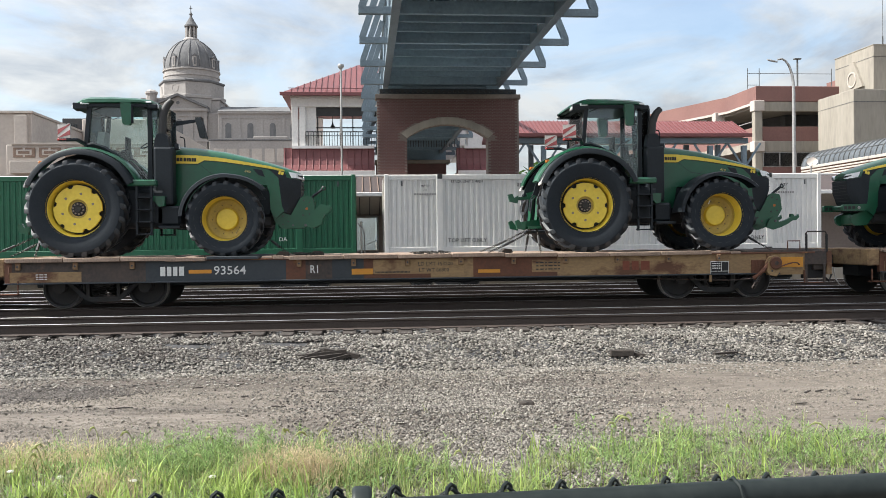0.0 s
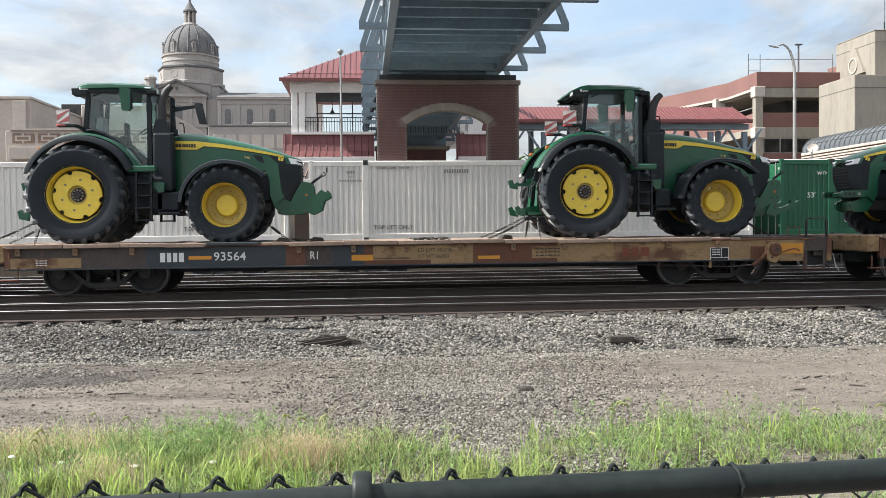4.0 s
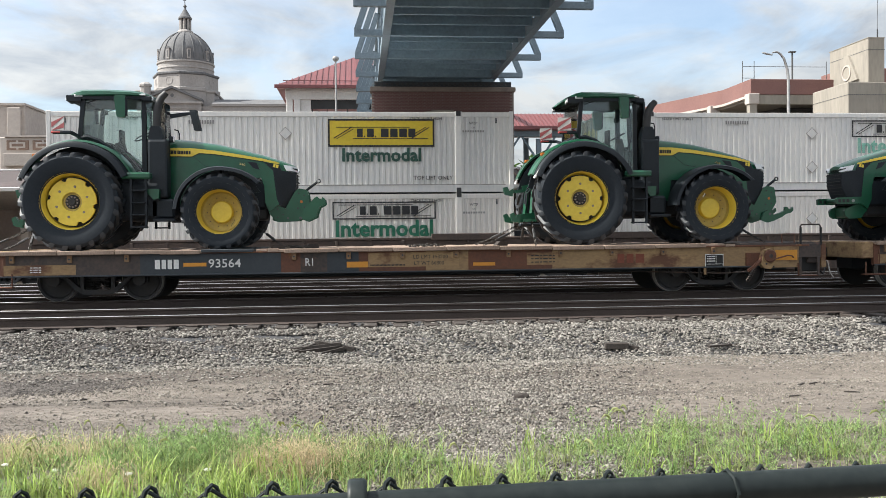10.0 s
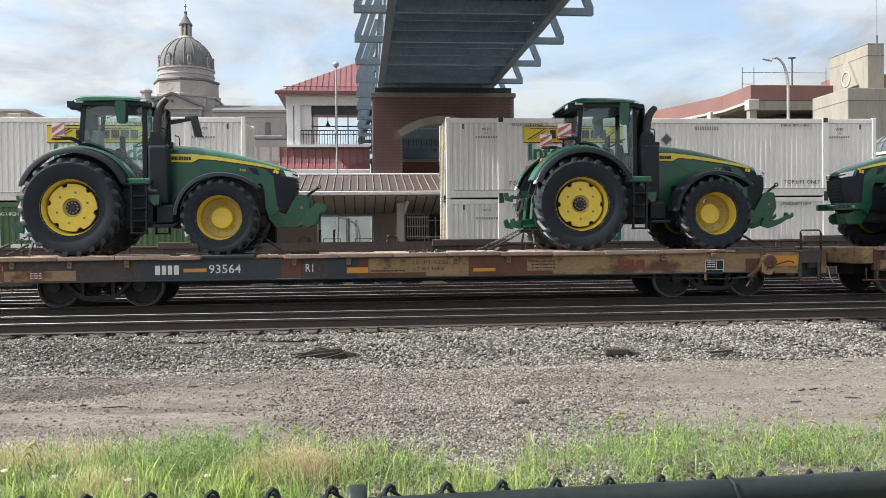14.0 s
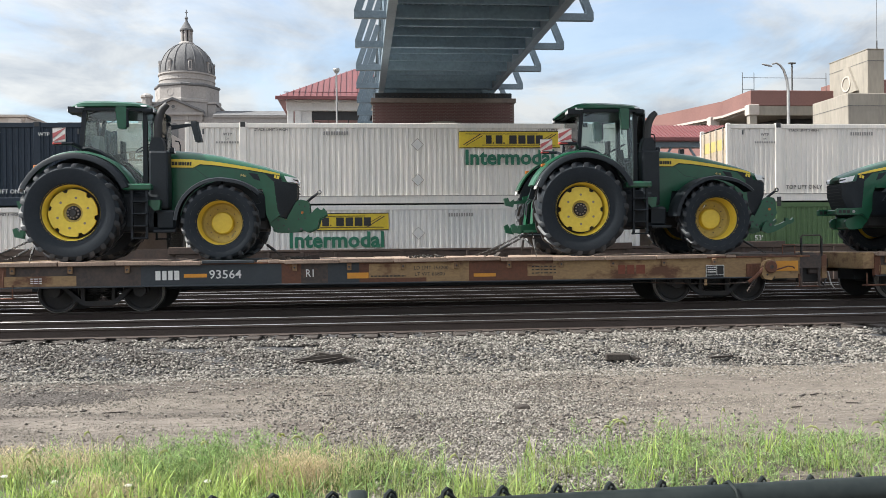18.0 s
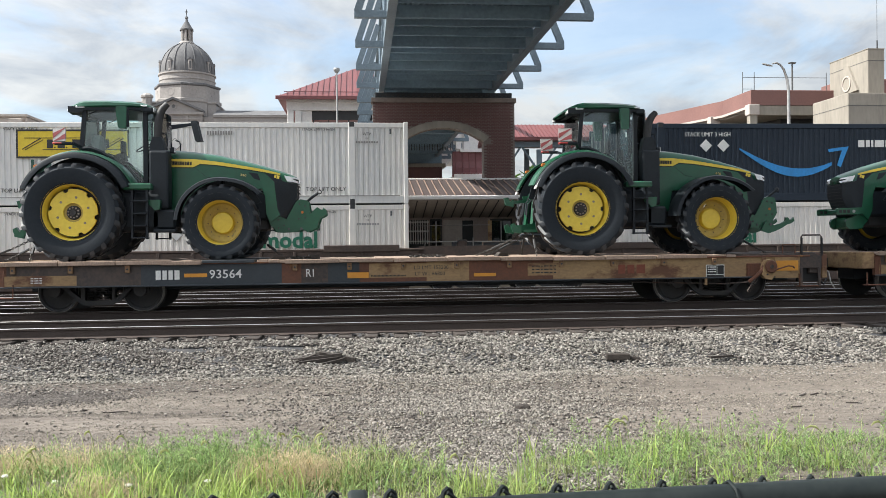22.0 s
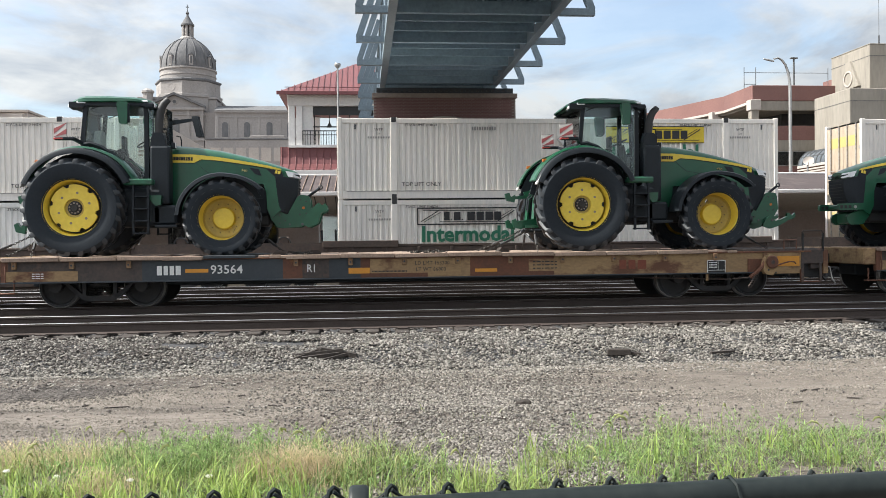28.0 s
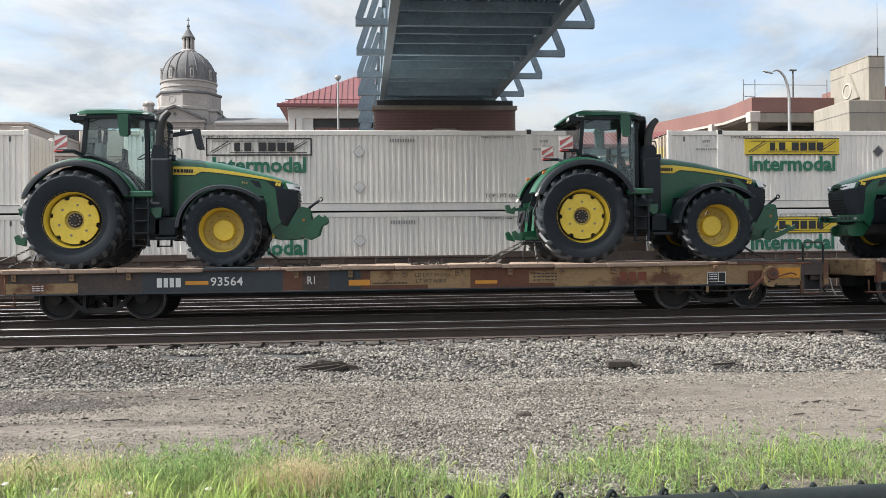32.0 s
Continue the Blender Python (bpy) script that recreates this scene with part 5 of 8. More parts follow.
def left_buildings():
    th = thing("old_commercial_building", "faded pink-beige building with brick grille ornament", "building", (0, 0, 0), kind="structure")
    P = M["pale"]
    part("main_wall", box(-70, -29.9, 82, 130, -.6, 13.2, .05), P, th)
    part("pilaster", box(-31.3, -30.2, 81.6, 82, -.6, 13.0, .03), P, th)
    part("pilaster", box(-34.6, -33.6, 81.6, 82, -.6, 13.4, .03), P, th)
    part("coping", box(-70, -29.8, 81.8, 130, 13.2, 13.4), M["soffit"], th)
    part("side_wing", box(-29.85, -22, 96, 128, -.6, 14.6, .05), P, th)
    low = thing("low_brick_building", "low beige shopfront with red brick panel ornament", "building", (0, 0, 0), kind="structure")
    part("front_wall", box(-29.4, -17, 75, 80, -.6, 9.6, .05), M["pale"], low)
    part("cornice", box(-29, -16.9, 74.8, 80, 9.6, 9.75), P, low)
    for x in (-28.83, -26.78, -24.73, -22.68, -20.63, -18.9):
        o = part("ornament_frame", box(x, x + 1.74, 74.9, 75.0, 8.55, 9.35, .02), M["ornament"], low)
        part("ornament_field", box(x + .25, x + 1.49, 74.86, 74.9, 8.72, 9.18, .02), M["pale"], o)
        part("ornament_bar", box(x + .42, x + 1.32, 74.83, 74.86, 8.84, 9.06, .02), M["ornament"], o)
        part("ornament_tie", box(x + .79, x + .95, 74.84, 74.87, 8.56, 9.34), M["pale"], o)
    part("awning", box(-28.9, -17, 74.3, 75, 7.2, 8.2, .03), M["soffit"], low)
    far = thing("flat_roof_building", "dark grey flat-roofed building far behind", "building", (0, 0, 0), kind="structure")
    part("block", box(-46.5, -36, 140, 150, -.6, 20.8, .05), M["dark_metal"], far)
    part("window", box(-45.2, -44.3, 139.9, 140, 18.9, 20), M["win_glass"], far)
    part("wing", box(-60, -42, 138, 139.8, -.6, 18.2), M["brick_garage"], far)
    f2 = thing("background_block", "low grey city blocks in the distance", "building", (0, 0, 0), kind="structure")
    part("block", box(-260, -70, 300, 330, -.6, 24), M["limestone"], f2)
    part("block", box(10, 300, 300, 330, -.6, 14), M["limestone"], f2)


left_buildings()


def lamps():
    a = thing("street_lamp", "tall pale street lamp with a round top luminaire", "street lamp", (-1.3, 50, -.2), "street lamps by the station")
    part("pole", rod((0, 0, 0), (0, 0, 11.3), .07, 10, .05), M["galv"], a, smooth=True)
    part("luminaire", lathe([(0, 11.3), (.06, 11.3), (.17, 11.42), (.19, 11.52), (.16, 11.58), (0, 11.6)], (0, 0, 0), "z", 20), M["galv"], a, smooth=True)
    part("lamp_box", box(-.14, -.05, -.06, .06, 7.6, 7.75, .01), M["white_paint"], a)
    b = thing("street_lamp", "grey street lamp with a curved single arm", "street lamp", (25.4, 50, -.2), "street lamps by the station")
    part("pole", rod((0, 0, 0), (0, 0, 10.2), .115, 10, .09), M["galv"], b, smooth=True)
    pts = [(0, 0, 10.2), (-.02, 0, 10.7), (-.1, 0, 11.2), (-.28, 0, 11.7), (-.5, 0, 11.98), (-.72, 0, 12.1), (-1.0, 0, 12.04)]
    part("arm", sweep(pts, [.09, .085, .08, .072, .065, .058, .05], 8), M["galv"], b, smooth=True)
    part("luminaire", lathe([(0, -.36), (.035, -.33), (.065, -.12), (.06, .15), (.035, .32), (0, .34)], (0, 0, 0), "x", 12), M["galv"], b, smooth=True, at=pose(-1.3, 0, 11.97, 0, 12, 0))
    c = thing("street_lamp", "slim grey lamp with twin heads on the garage roof", "street lamp", (38.2, 74.5, 12.8), "street lamps by the station")
    part("pole", rod((0, 0, 0), (0, 0, 4.2), .08, 8), M["plastic_grey"], c)
    part("luminaire", box(-.32, .32, -.15, .15, 4.2, 4.32, .03), M["plastic_grey"], c)


lamps()


def far_tree():
    th = thing("tree", "leafy green tree behind the walkway posts", "tree", (10.2, 58, -.5))
    part("trunk", rod((0, 0, 0), (.2, 0, 4.2), .22, 8, .1), M["bark"], th)
    r = np.random.default_rng(3)
    V, F = [], []
    for k in range(900):
        d = r.normal(size=3)
        d /= np.linalg.norm(d)
        c = np.array([.2, 0, 5.0]) + d * r.uniform(.4, 1, 1) * np.array([2.6, 2.2, 2.4]) * (0.75 + .25 * math.sin(d[0] * 7 + d[2] * 5))
        u = r.normal(size=3) * .16
        v = r.normal(size=3) * .16
        i = len(V)
        V += [tuple(c - u), tuple(c + v), tuple(c + u), tuple(c - v)]
        F.append((i, i + 1, i + 2, i + 3))
    me = bpy.data.meshes.new("crown")
    me.from_pydata(V, [], F)
    me.materials.append(M["leaves"])
    part("crown", me, None, th)


far_tree()

# ---- container train on the far track ----
YN, CL, CW, CH = 31.07, 16.15, 2.59, 2.89
MOVERS = []


def run(t):
    """How far the train has come at t seconds, from where it is at 16 s."""
    q = t - 16
    return 8.3818 * q + 0.017309 * q * q + 0.0000589 * q ** 3


def side_mesh(x0, x1, z0, z1, material, pitch=0.20, deep=0.030):
    """A corrugated steel panel in the x-z plane; ribs stand proud towards -y."""
    bm = bmesh.new()
    n = max(1, round((x1 - x0) / pitch))
    p = (x1 - x0) / n
    line = []
    for i in range(n):
        a = x0 + i * p
        line += [(a, 0), (a + p * .38, 0), (a + p * .50, deep), (a + p * .88, deep)]
    line.append((x1, 0))
    lo = [bm.verts.new((a, b, z0)) for a, b in line]
    hi = [bm.verts.new((a, b, z1)) for a, b in line]
    for i in range(len(line) - 1):
        bm.faces.new((lo[i], lo[i + 1], hi[i + 1], hi[i]))
    me = mesh_of("side_panel", bm, material)
    return me


PARTS = {}


def shared(key, make):
    if key not in PARTS:
        PARTS[key] = make()
    return PARTS[key]


def box_shell(th, m):
    """The shell of one 53-foot container: origin at its near lower corner at the doors' end."""
    mm = M[m]

    def s1():
        return side_mesh(.15, 1.86, .30, CH - .20, mm)

    def s2():
        return side_mesh(2.10, 14.05, .30, CH - .20, mm)

    def s3():
        return side_mesh(14.29, CL - .15, .30, CH - .20, mm)
    for k, f in enumerate((s1, s2, s3)):
        o = part("side_panel", shared(("near", m, k), f), None, th, at=(0, .03, 0))
        part("side_panel", o.data, None, th, at=Matrix.Translation((0, CW - .03, 0)) @ Matrix.Diagonal((1, -1, 1, 1)))
    for k, (x, w) in enumerate(((0, .15), (1.86, .24), (14.05, .24), (CL - .15, .15))):
        for y in (0, CW - .12):
            part("corner_post" if k in (0, 3) else "lift_post", shared(("post", m, w), lambda: mesh_of("post", box(0, w, 0, .12, .0, CH, .012), mm)), None, th, at=(x, y, 0))
    for y in (.012, CW - .1):
        part("top_rail", shared(("tr", m), lambda: mesh_of("top_rail", box(.15, CL - .15, 0, .09, CH - .20, CH - .03, .01), mm)), None, th, at=(0, y, 0))
        part("bottom_rail", shared(("br", m), lambda: mesh_of("bottom_rail", box(.15, CL - .15, 0, .09, .02, .30, .012), mm)), None, th, at=(0, y, 0))
    part("roof", shared(("roof", m), lambda: roof_mesh(mm)), None, th)
    part("floor", shared(("floor", m), lambda: mesh_of("floor", box(.15, CL - .15, .12, CW - .12, .06, .2), M["dark_metal"])), None, th)
    fw = part("front_wall", shared(("fw", m), lambda: end_wall(mm)), None, th)
    for k in range(6):
        part("wall_rib", shared(("fr", m), lambda: mesh_of("wall_rib", box(CL - .05, CL - .02, 0, .16, .2, CH - .2), mm)), None, fw, at=(0, .3 + k * .37, 0))
    d = part("door", shared(("dr", m), lambda: mesh_of("door", box(.03, .10, .13, CW / 2 - .01, .16, CH - .14, .012), M["box_door"] if m in ("box_white", "box_grey") else mm)), None, th)
    e = part("door", d.data, None, th, at=(0, CW / 2 - .13 + .01, 0))
    bar = shared("lockrod", lambda: mesh_of("lock_rod", rod((0, 0, .1), (0, 0, CH - .1), .022, 8), M["rod"]))
    hinge = shared("hinge", lambda: mesh_of("hinge", box(-.03, .05, -.02, .10, 0, .10, .006), M["rod"]))
    grip = shared("handle", lambda: mesh_of("handle", box(-.02, .01, 0, .42, 0, .035, .004), M["rod"]))
    for o in (d, e):
        for y in (.35, .95):
            part("lock_rod", bar, None, o, at=(-.012, y, 0))
            part("handle", grip, None, o, at=(-.03, y - .3, 1.05))
    for z in (.4, 1.1, 1.8, 2.5):
        part("hinge", hinge, None, d, at=(.02, .08, z))
    cast = shared("casting", lambda: mesh_of("corner_casting", box(-.09, .09, -.006, .05, -.17, .01, .01), M["dark_metal"]))
    for x in (1.98, 14.17):
        part("corner_casting", cast, None, th, "dark steel lifting pocket", at=(x, 0, CH))
        part("corner_casting", cast, None, th, at=(x, 0, .17))
    lug = shared("lug", lambda: mesh_of("lashing_slot", box(-.03, .03, -.004, .02, -.09, .09, .004), M["plastic_grey"]))
    for x in (.62, CL - .62):
        part("lashing_slot", lug, None, th, at=(x, .03, CH - .33))


def roof_mesh(mm):
    bm = bmesh.new()
    n = 40
    for i in range(n):
        a = .15 + (CL - .3) * i / n
        b = .15 + (CL - .3) * (i + .5) / n
        c = .15 + (CL - .3) * (i + 1) / n
        for q, r_, z1, z2 in ((a, b, 0, .018), (b, c, .018, 0)):
            bm.faces.new([bm.verts.new(p) for p in ((q, .05, CH - .05 + z1), (r_, .05, CH - .05 + z2), (r_, CW - .05, CH - .05 + z2), (q, CW - .05, CH - .05 + z1))])
    return mesh_of("roof", bm, mm)


def end_wall(mm):
    return mesh_of("front_wall", box(CL - .11, CL - .05, .12, CW - .12, .1, CH - .1), mm)


def emblem(th, style, x, z):
    """The owner's emblem as plain shapes: a banner with a swoosh at each end and six dark blocks."""
    w, h = (3.65, .62) if style != "framed" else (3.75, .98)
    fill = {"yellow": "sign_yellow", "framed": "sign_yellow", "outline": None}[style]
    y = -.006
    if style != "yellow":
        bm = bmesh.new()
        t = .045 if style == "outline" else .06
        for a in ((-w / 2, w / 2, h / 2 - t, h / 2), (-w / 2, w / 2, -h / 2, -h / 2 + t), (-w / 2, -w / 2 + t, -h / 2 + t, h / 2 - t), (w / 2 - t, w / 2, -h / 2 + t, h / 2 - t)):
            quad_box(bm, a[0], a[1], -.004, .012, a[2], a[3])
        part("emblem_frame", shared(("frame", style), lambda: mesh_of("emblem_frame", bm, M["ink"])), None, th, at=(x, y - .003, z))
    else:
        bm = bmesh.new()
        t = .03
        for a in ((-w / 2, w / 2, h / 2 - t, h / 2), (-w / 2, w / 2, -h / 2, -h / 2 + t)):
            quad_box(bm, a[0], a[1], -.004, .01, a[2], a[3])
        part("emblem_frame", shared(("frame", style), lambda: mesh_of("emblem_frame", bm, M["ink"])), None, th, at=(x, y - .003, z))
    if fill:
        part("emblem_plate", shared(("plate", style), lambda: mesh_of("emblem_plate", box(-w / 2, w / 2, 0, .012, -h / 2, h / 2), M[fill])), None, th, "yellow emblem banner", at=(x, y, z))

    q = -.98
    for ww, gap in ((.20, .04), (.04, .07), (.24, .04), (.04, .17), (.27, .06), (.26, .06), (.27, .05), (.25, .05)):
        hh = .30 if ww > .1 else .05
        me = shared(("blk", ww), lambda: mesh_of("emblem_block", box(0, ww, -.006, .008, -.15, -.15 + hh), M["ink"]))
        part("emblem_block", me, None, th, at=(x + .12 + q, y - .004, z))
        q += ww + gap

    def swoosh():
        bm = bmesh.new()
        for s in (-1, 1):
            beam((s * 1.68, -.003, s * .19), (s * 1.05, -.003, -s * .20), .012, .03, bm)
            beam((s * 1.58, -.003, s * .21), (s * .98, -.003, -s * .14), .012, .02, bm)
        beam((-1.6, -.003, .2), (1.0, -.003, .2), .012, .022, bm)
        beam((-1.0, -.003, -.2), (1.65, -.003, -.2), .012, .022, bm)
        return mesh_of("emblem_swoosh", bm, M["ink"])
    part("emblem_swoosh", shared("swoosh", swoosh), None, th, at=(x, y - .003, z))


def lettering(th, words, x, z, size, material, bold=0.0, squeeze=1.0):
    me = shared(("txt", words, size, material, squeeze), lambda: text_mesh(words, size, M[material], bold, .004, squeeze))
    return part("lettering", me, None, th, at=(x, -.008, z))


def code_bars(th, x, z, material="ink_faint", n=9, h=.12):
    me = shared(("code", n, material, h), lambda: mesh_of("marking", bars([.055] * n, h, .035, 0, M[material]), M[material]))
    part("marking", me, None, th, at=(x, -.006, z))


def square_mark(th, x, z, material, r=.2):
    me = shared(("sq", material, r), lambda: mesh_of("placard", prism([(r, 0), (0, r), (-r, 0), (0, -r)], -.006, .006, "y"), M[material]))
    part("placard", me, None, th, at=(x, -.008, z))


def diamond(th, x, z, material="rod", r=.22, fill="box_grey"):
    def mk():
        bm = bmesh.new()
        o = [Vector((r, 0, 0)), Vector((0, 0, r)), Vector((-r, 0, 0)), Vector((0, 0, -r))]
        for i in range(4):
            beam(o[i], o[(i + 1) % 4], .012, .018, bm)
        return mesh_of("placard_holder", bm, M[material])
    square_mark(th, x, z, fill, r * .86)
    part("placard_holder", shared(("dia", material, r), mk), None, th, at=(x, -.014, z))


def container(unit, color, style, logo_x, label, word="ink_green", wsize=.74, z0=0.0, side="lower", dia=None, word_x=None):
    """One container of the train; unit: where its doors' end stands at 16 s."""
    th = thing("container", label, "shipping container", (unit, YN, z0), "containers of the train")
    MOVERS.append((th, unit, YN, z0))
    box_shell(th, color)
    if color in ("box_white", "box_grey"):
        if style:
            zl = 2.28 if style != "framed" else 2.12
            emblem(th, style, logo_x, zl)
            if style == "framed" and word == "ink_green":
                word = "ink_deep"
            lettering(th, "Intermodal", word_x or logo_x, zl - (.66 if style != "framed" else .80), wsize, word, .03)
        for x in (2.95, 13.25):
            lettering(th, "TOP LIFT ONLY", x, .52, .20, "ink")
        lettering(th, "STACK LIMIT 3 HIGH", 2.95, 2.62, .125, "ink")
        lettering(th, "STACK LIMIT 3 HIGH", 13.0, 2.62, .125, "ink")
        lettering(th, "WTP", 1.45, 2.46, .14, "ink")
        lettering(th, "WTP", 14.7, 2.46, .14, "ink")
        for x in (1.45, 14.7):
            lettering(th, "OR", x, 2.31, .09, "ink_faint")
            code_bars(th, x, 2.18, n=9, h=.07)
        code_bars(th, 9.6 if logo_x < 8 else 5.2, 2.50, n=10, h=.13)
        part("door_banner", shared(("dban",), lambda: mesh_of("door_banner", box(-.006, .0, .35, 2.2, 1.95, 2.35), M["faded_yellow"])), None, th, "faded yellow banner on the doors", at=(.03, 0, 0))
    return th


def emblem_box(unit, color, z0, label):
    th = container(unit, color, None, 8, label, z0=z0)

    def hexa():
        bm = bmesh.new()
        prism([(.62 * math.cos(math.radians(a)), .70 * math.sin(math.radians(a))) for a in range(30, 390, 60)], -.004, .006, "y", bm)
        return mesh_of("emblem_plate", bm, M["ink_white"])
    part("emblem_plate", shared("hexa", hexa), None, th, "white hexagonal emblem", at=(7.36, -.006, 1.62))

    def hb():
        bm = bmesh.new()
        for a in ((-.34, -.12, -.36, .36), (.12, .34, -.36, .36), (-.12, .12, -.09, .09)):
            quad_box(bm, a[0], a[1], -.006, .004, a[2], a[3])
        return mesh_of("emblem_blocks", bm, M["ink_red"])
    part("emblem_blocks", shared("hb", hb), None, th, "dark red blocks", at=(7.36, -.010, 1.62))

    def name():
        bm = bmesh.new()
        for q, zz, ws in ((0, .26, (.28, .2, .24)), (0, -.17, (.32, .16, .24, .22, .24))):
            x = -.62 + (.3 if zz > 0 else 0)
            for w in ws:
                quad_box(bm, x, x + w, -.004, .006, zz - .15, zz + .15)
                x += w + .05
        return mesh_of("emblem_blocks", bm, M["ink_white"])
    part("emblem_blocks", shared("nameblocks", name), None, th, "white name blocks", at=(8.85, -.006, 1.45))
    lettering(th, "WARNING HIGH CUBE", 8.1, 2.45, .17, "ink_white")
    code_bars(th, 13.0, 2.25, "ink_white", 9, .2)
    lettering(th, "53'", 1.19, 1.55, .28, "ink_white")
    lettering(th, "DA", 2.6, .62, .2, "ink_white")
    lettering(th, "DA", 13.6, .62, .2, "ink_white")
    lettering(th, "WTP", 1.6, 2.35, .17, "ink_white")
    return th


def navy_box(unit, z0, label):
    th = container(unit, "box_navy", None, 8, label, z0=z0)

    def smile():
        bm = bmesh.new()
        n = 18
        lo = [(-2.1 + 3.55 * i / n, .60 - 1.0 * math.sin(math.pi * (i / n) * .80)) for i in range(n + 1)]
        hi = [(a, b + .06 + .25 * math.sin(math.pi * (i / n) * .92)) for i, (a, b) in enumerate(lo)]
        for i in range(n):
            bm.faces.new([bm.verts.new((p[0], 0, p[1])) for p in (lo[i], lo[i + 1], hi[i + 1], hi[i])])
        for q in (((1.30, .62), (1.36, .50), (1.86, .58), (2.12, .72)), ((2.12, .72), (1.86, .58), (1.66, .02), (1.80, -.06))):
            bm.faces.new([bm.verts.new((p[0], 0, p[1])) for p in q])
        r = bmesh.ops.extrude_face_region(bm, geom=bm.faces[:])
        bmesh.ops.translate(bm, vec=(0, .006, 0), verts=[v for v in r["geom"] if isinstance(v, bmesh.types.BMVert)])
        return mesh_of("emblem_curve", bm, M["ink_blue"])
    part("emblem_curve", shared("smile", smile), None, th, "bright blue curved arrow shape", at=(7.05, -.01, 1.30))
    part("emblem_blocks", shared("pr", lambda: mesh_of("emblem_blocks", bars([.24, .15, .08, .36, .24], .26, .06, 0, M["ink_white"]), M["ink_white"])), None, th, "white name blocks", at=(10.2, -.006, 2.12))
    lettering(th, "STACK LIMIT 3 HIGH", 3.75, 2.45, .21, "ink_white", 0, .9)
    lettering(th, "STACK LIMIT 3 HIGH", 12.1, 2.45, .21, "ink_white", 0, .9)
    lettering(th, "TOP LIFT ONLY", 13.1, .5, .2, "ink_white")
    lettering(th, "TOP LIFT ONLY", 2.9, .5, .2, "ink_white")
    lettering(th, "WTP", 14.4, 2.45, .18, "ink_white")
    code_bars(th, 1.0, 2.45, "ink_white", 8, .18)
    for x in (3.68, 4.34):
        square_mark(th, x, 2.05, "ink_white", .23)
    return th


Z_LOW, Z_UP, Z_ONE = -0.10, 2.80, 0.82


def containers():
    container(130.59, "box_grey", "yellow", 11.4, "light grey container with a yellow emblem banner riding single", z0=Z_ONE)
    emblem_box(113.43, "box_green", Z_ONE, "dark green corrugated container with a white hexagonal emblem")
    container(96.23, "box_white", "outline", 11.5, "off-white container with a worn green word riding single", "ink_faded", z0=Z_ONE)
    container(79.35, "box_white", "yellow", 4.52, "off-white container with a yellow banner riding single", z0=Z_ONE)
    lo = [
        (58.28, "box_white", "framed", 11.4, "ink_green", 0.65), (39.02, "box_white", "outline", 11.5, "ink_green", 0.79), (19.75, "box_white", "yellow", 4.63, "ink_green", 0.79),
        (-22.89, "box_grey", "yellow", 5.2, "ink_green", 0.76), (-42.0, "box_white", "yellow", 3.95, "ink_green", 0.74), (-65.4, "box_white", "outline", 11.2, "ink_green", 0.79),
        (-84.64, "box_white", "yellow", 4.6, "ink_green", 0.74), (-104.02, "box_white", "outline", 4.6, "ink_green", 0.76), (-127.64, "box_grey", "yellow", 4.7, "ink_green", 0.74),
        (-146.95, "box_white", "yellow", 4.6, "ink_green", 0.74), (-166.28, "box_white", "yellow", 11.4, "ink_green", 0.74)]
    up = [
        (58.28, "box_grey", "outline", 11.47, "ink_faded", 0.74), (39.02, "box_grey", "framed", 11.43, "ink_green", 0.64), (19.75, "box_white", "yellow", 4.63, "ink_green", 0.76),
        (-3.42, "box_white", "yellow", 11.3, "ink_green", 0.74), (-22.89, "box_white", "yellow", 11.4, "ink_green", 0.74), (-65.4, "box_grey", "framed", 4.66, "ink_green", 0.64),
        (-84.64, "box_white", "yellow", 4.55, "ink_green", 0.74), (-104.02, "box_white", "yellow", 11.5, "ink_green", 0.74), (-127.64, "box_white", "yellow", 4.73, "ink_green", 0.76),
        (-146.95, "box_white", "outline", 4.6, "ink_green", 0.74), (-166.28, "box_white", "yellow", 11.4, "ink_green", 0.74)]
    for rows, z in ((lo, Z_LOW), (up, Z_UP)):
        for u, c, st, lx, wc, ws in rows:
            lab = {"yellow": "with a yellow emblem banner", "framed": "with a black-framed yellow banner", "outline": "with a black-outlined banner"}[st]
            th = container(u, c, st, lx, ("off-white" if c == "box_white" else "light grey") + " container " + lab + (" stacked on top" if z > 1 else " in a well car"), wc, ws, z)
            if u == 39.02 and z > 1:
                diamond(th, 8.08, 2.1)
            if u in (58.28, 19.75, -22.89, -65.4, -84.64, -104.02, -127.64, -146.95):
                dark = "plastic_grey" if u in (19.75, -127.64) else "box_grey"
                diamond(th, 8.08, 2.1 if z > 1 else 1.85, fill=dark)
                diamond(th, 8.08, .85, fill=dark)
            if z > 1:
                part("lower_stripe", shared(("ls", c), lambda: mesh_of("lower_stripe", box(.3, CL - .3, -.004, .012, .27, .30), M["rod"])), None, th)
    emblem_box(-3.42, "box_lime", Z_LOW, "bright green corrugated container in a well car")
    navy_box(-42.0, Z_UP, "near-black navy container with a blue curved arrow stacked on top")


containers()


def truck_part(parent, x, zr, ycen=CW / 2):
    """A two-axle truck seen from the side; wheels are parts."""
    tb = part("truck_frame", shared("tframe", truck_mesh), None, parent, at=(x, ycen, zr))
    for dx in (-.864, .864):
        part("wheelset", shared("wset", wheel_set), None, tb, at=(dx, 0, 0))
        for s in (-1, 1):
            part("wheel_tread", shared(("wtread", s), lambda: wheel_tread(s)), None, tb, "bright worn wheel edge", at=(dx, 0, 0))
    return tb


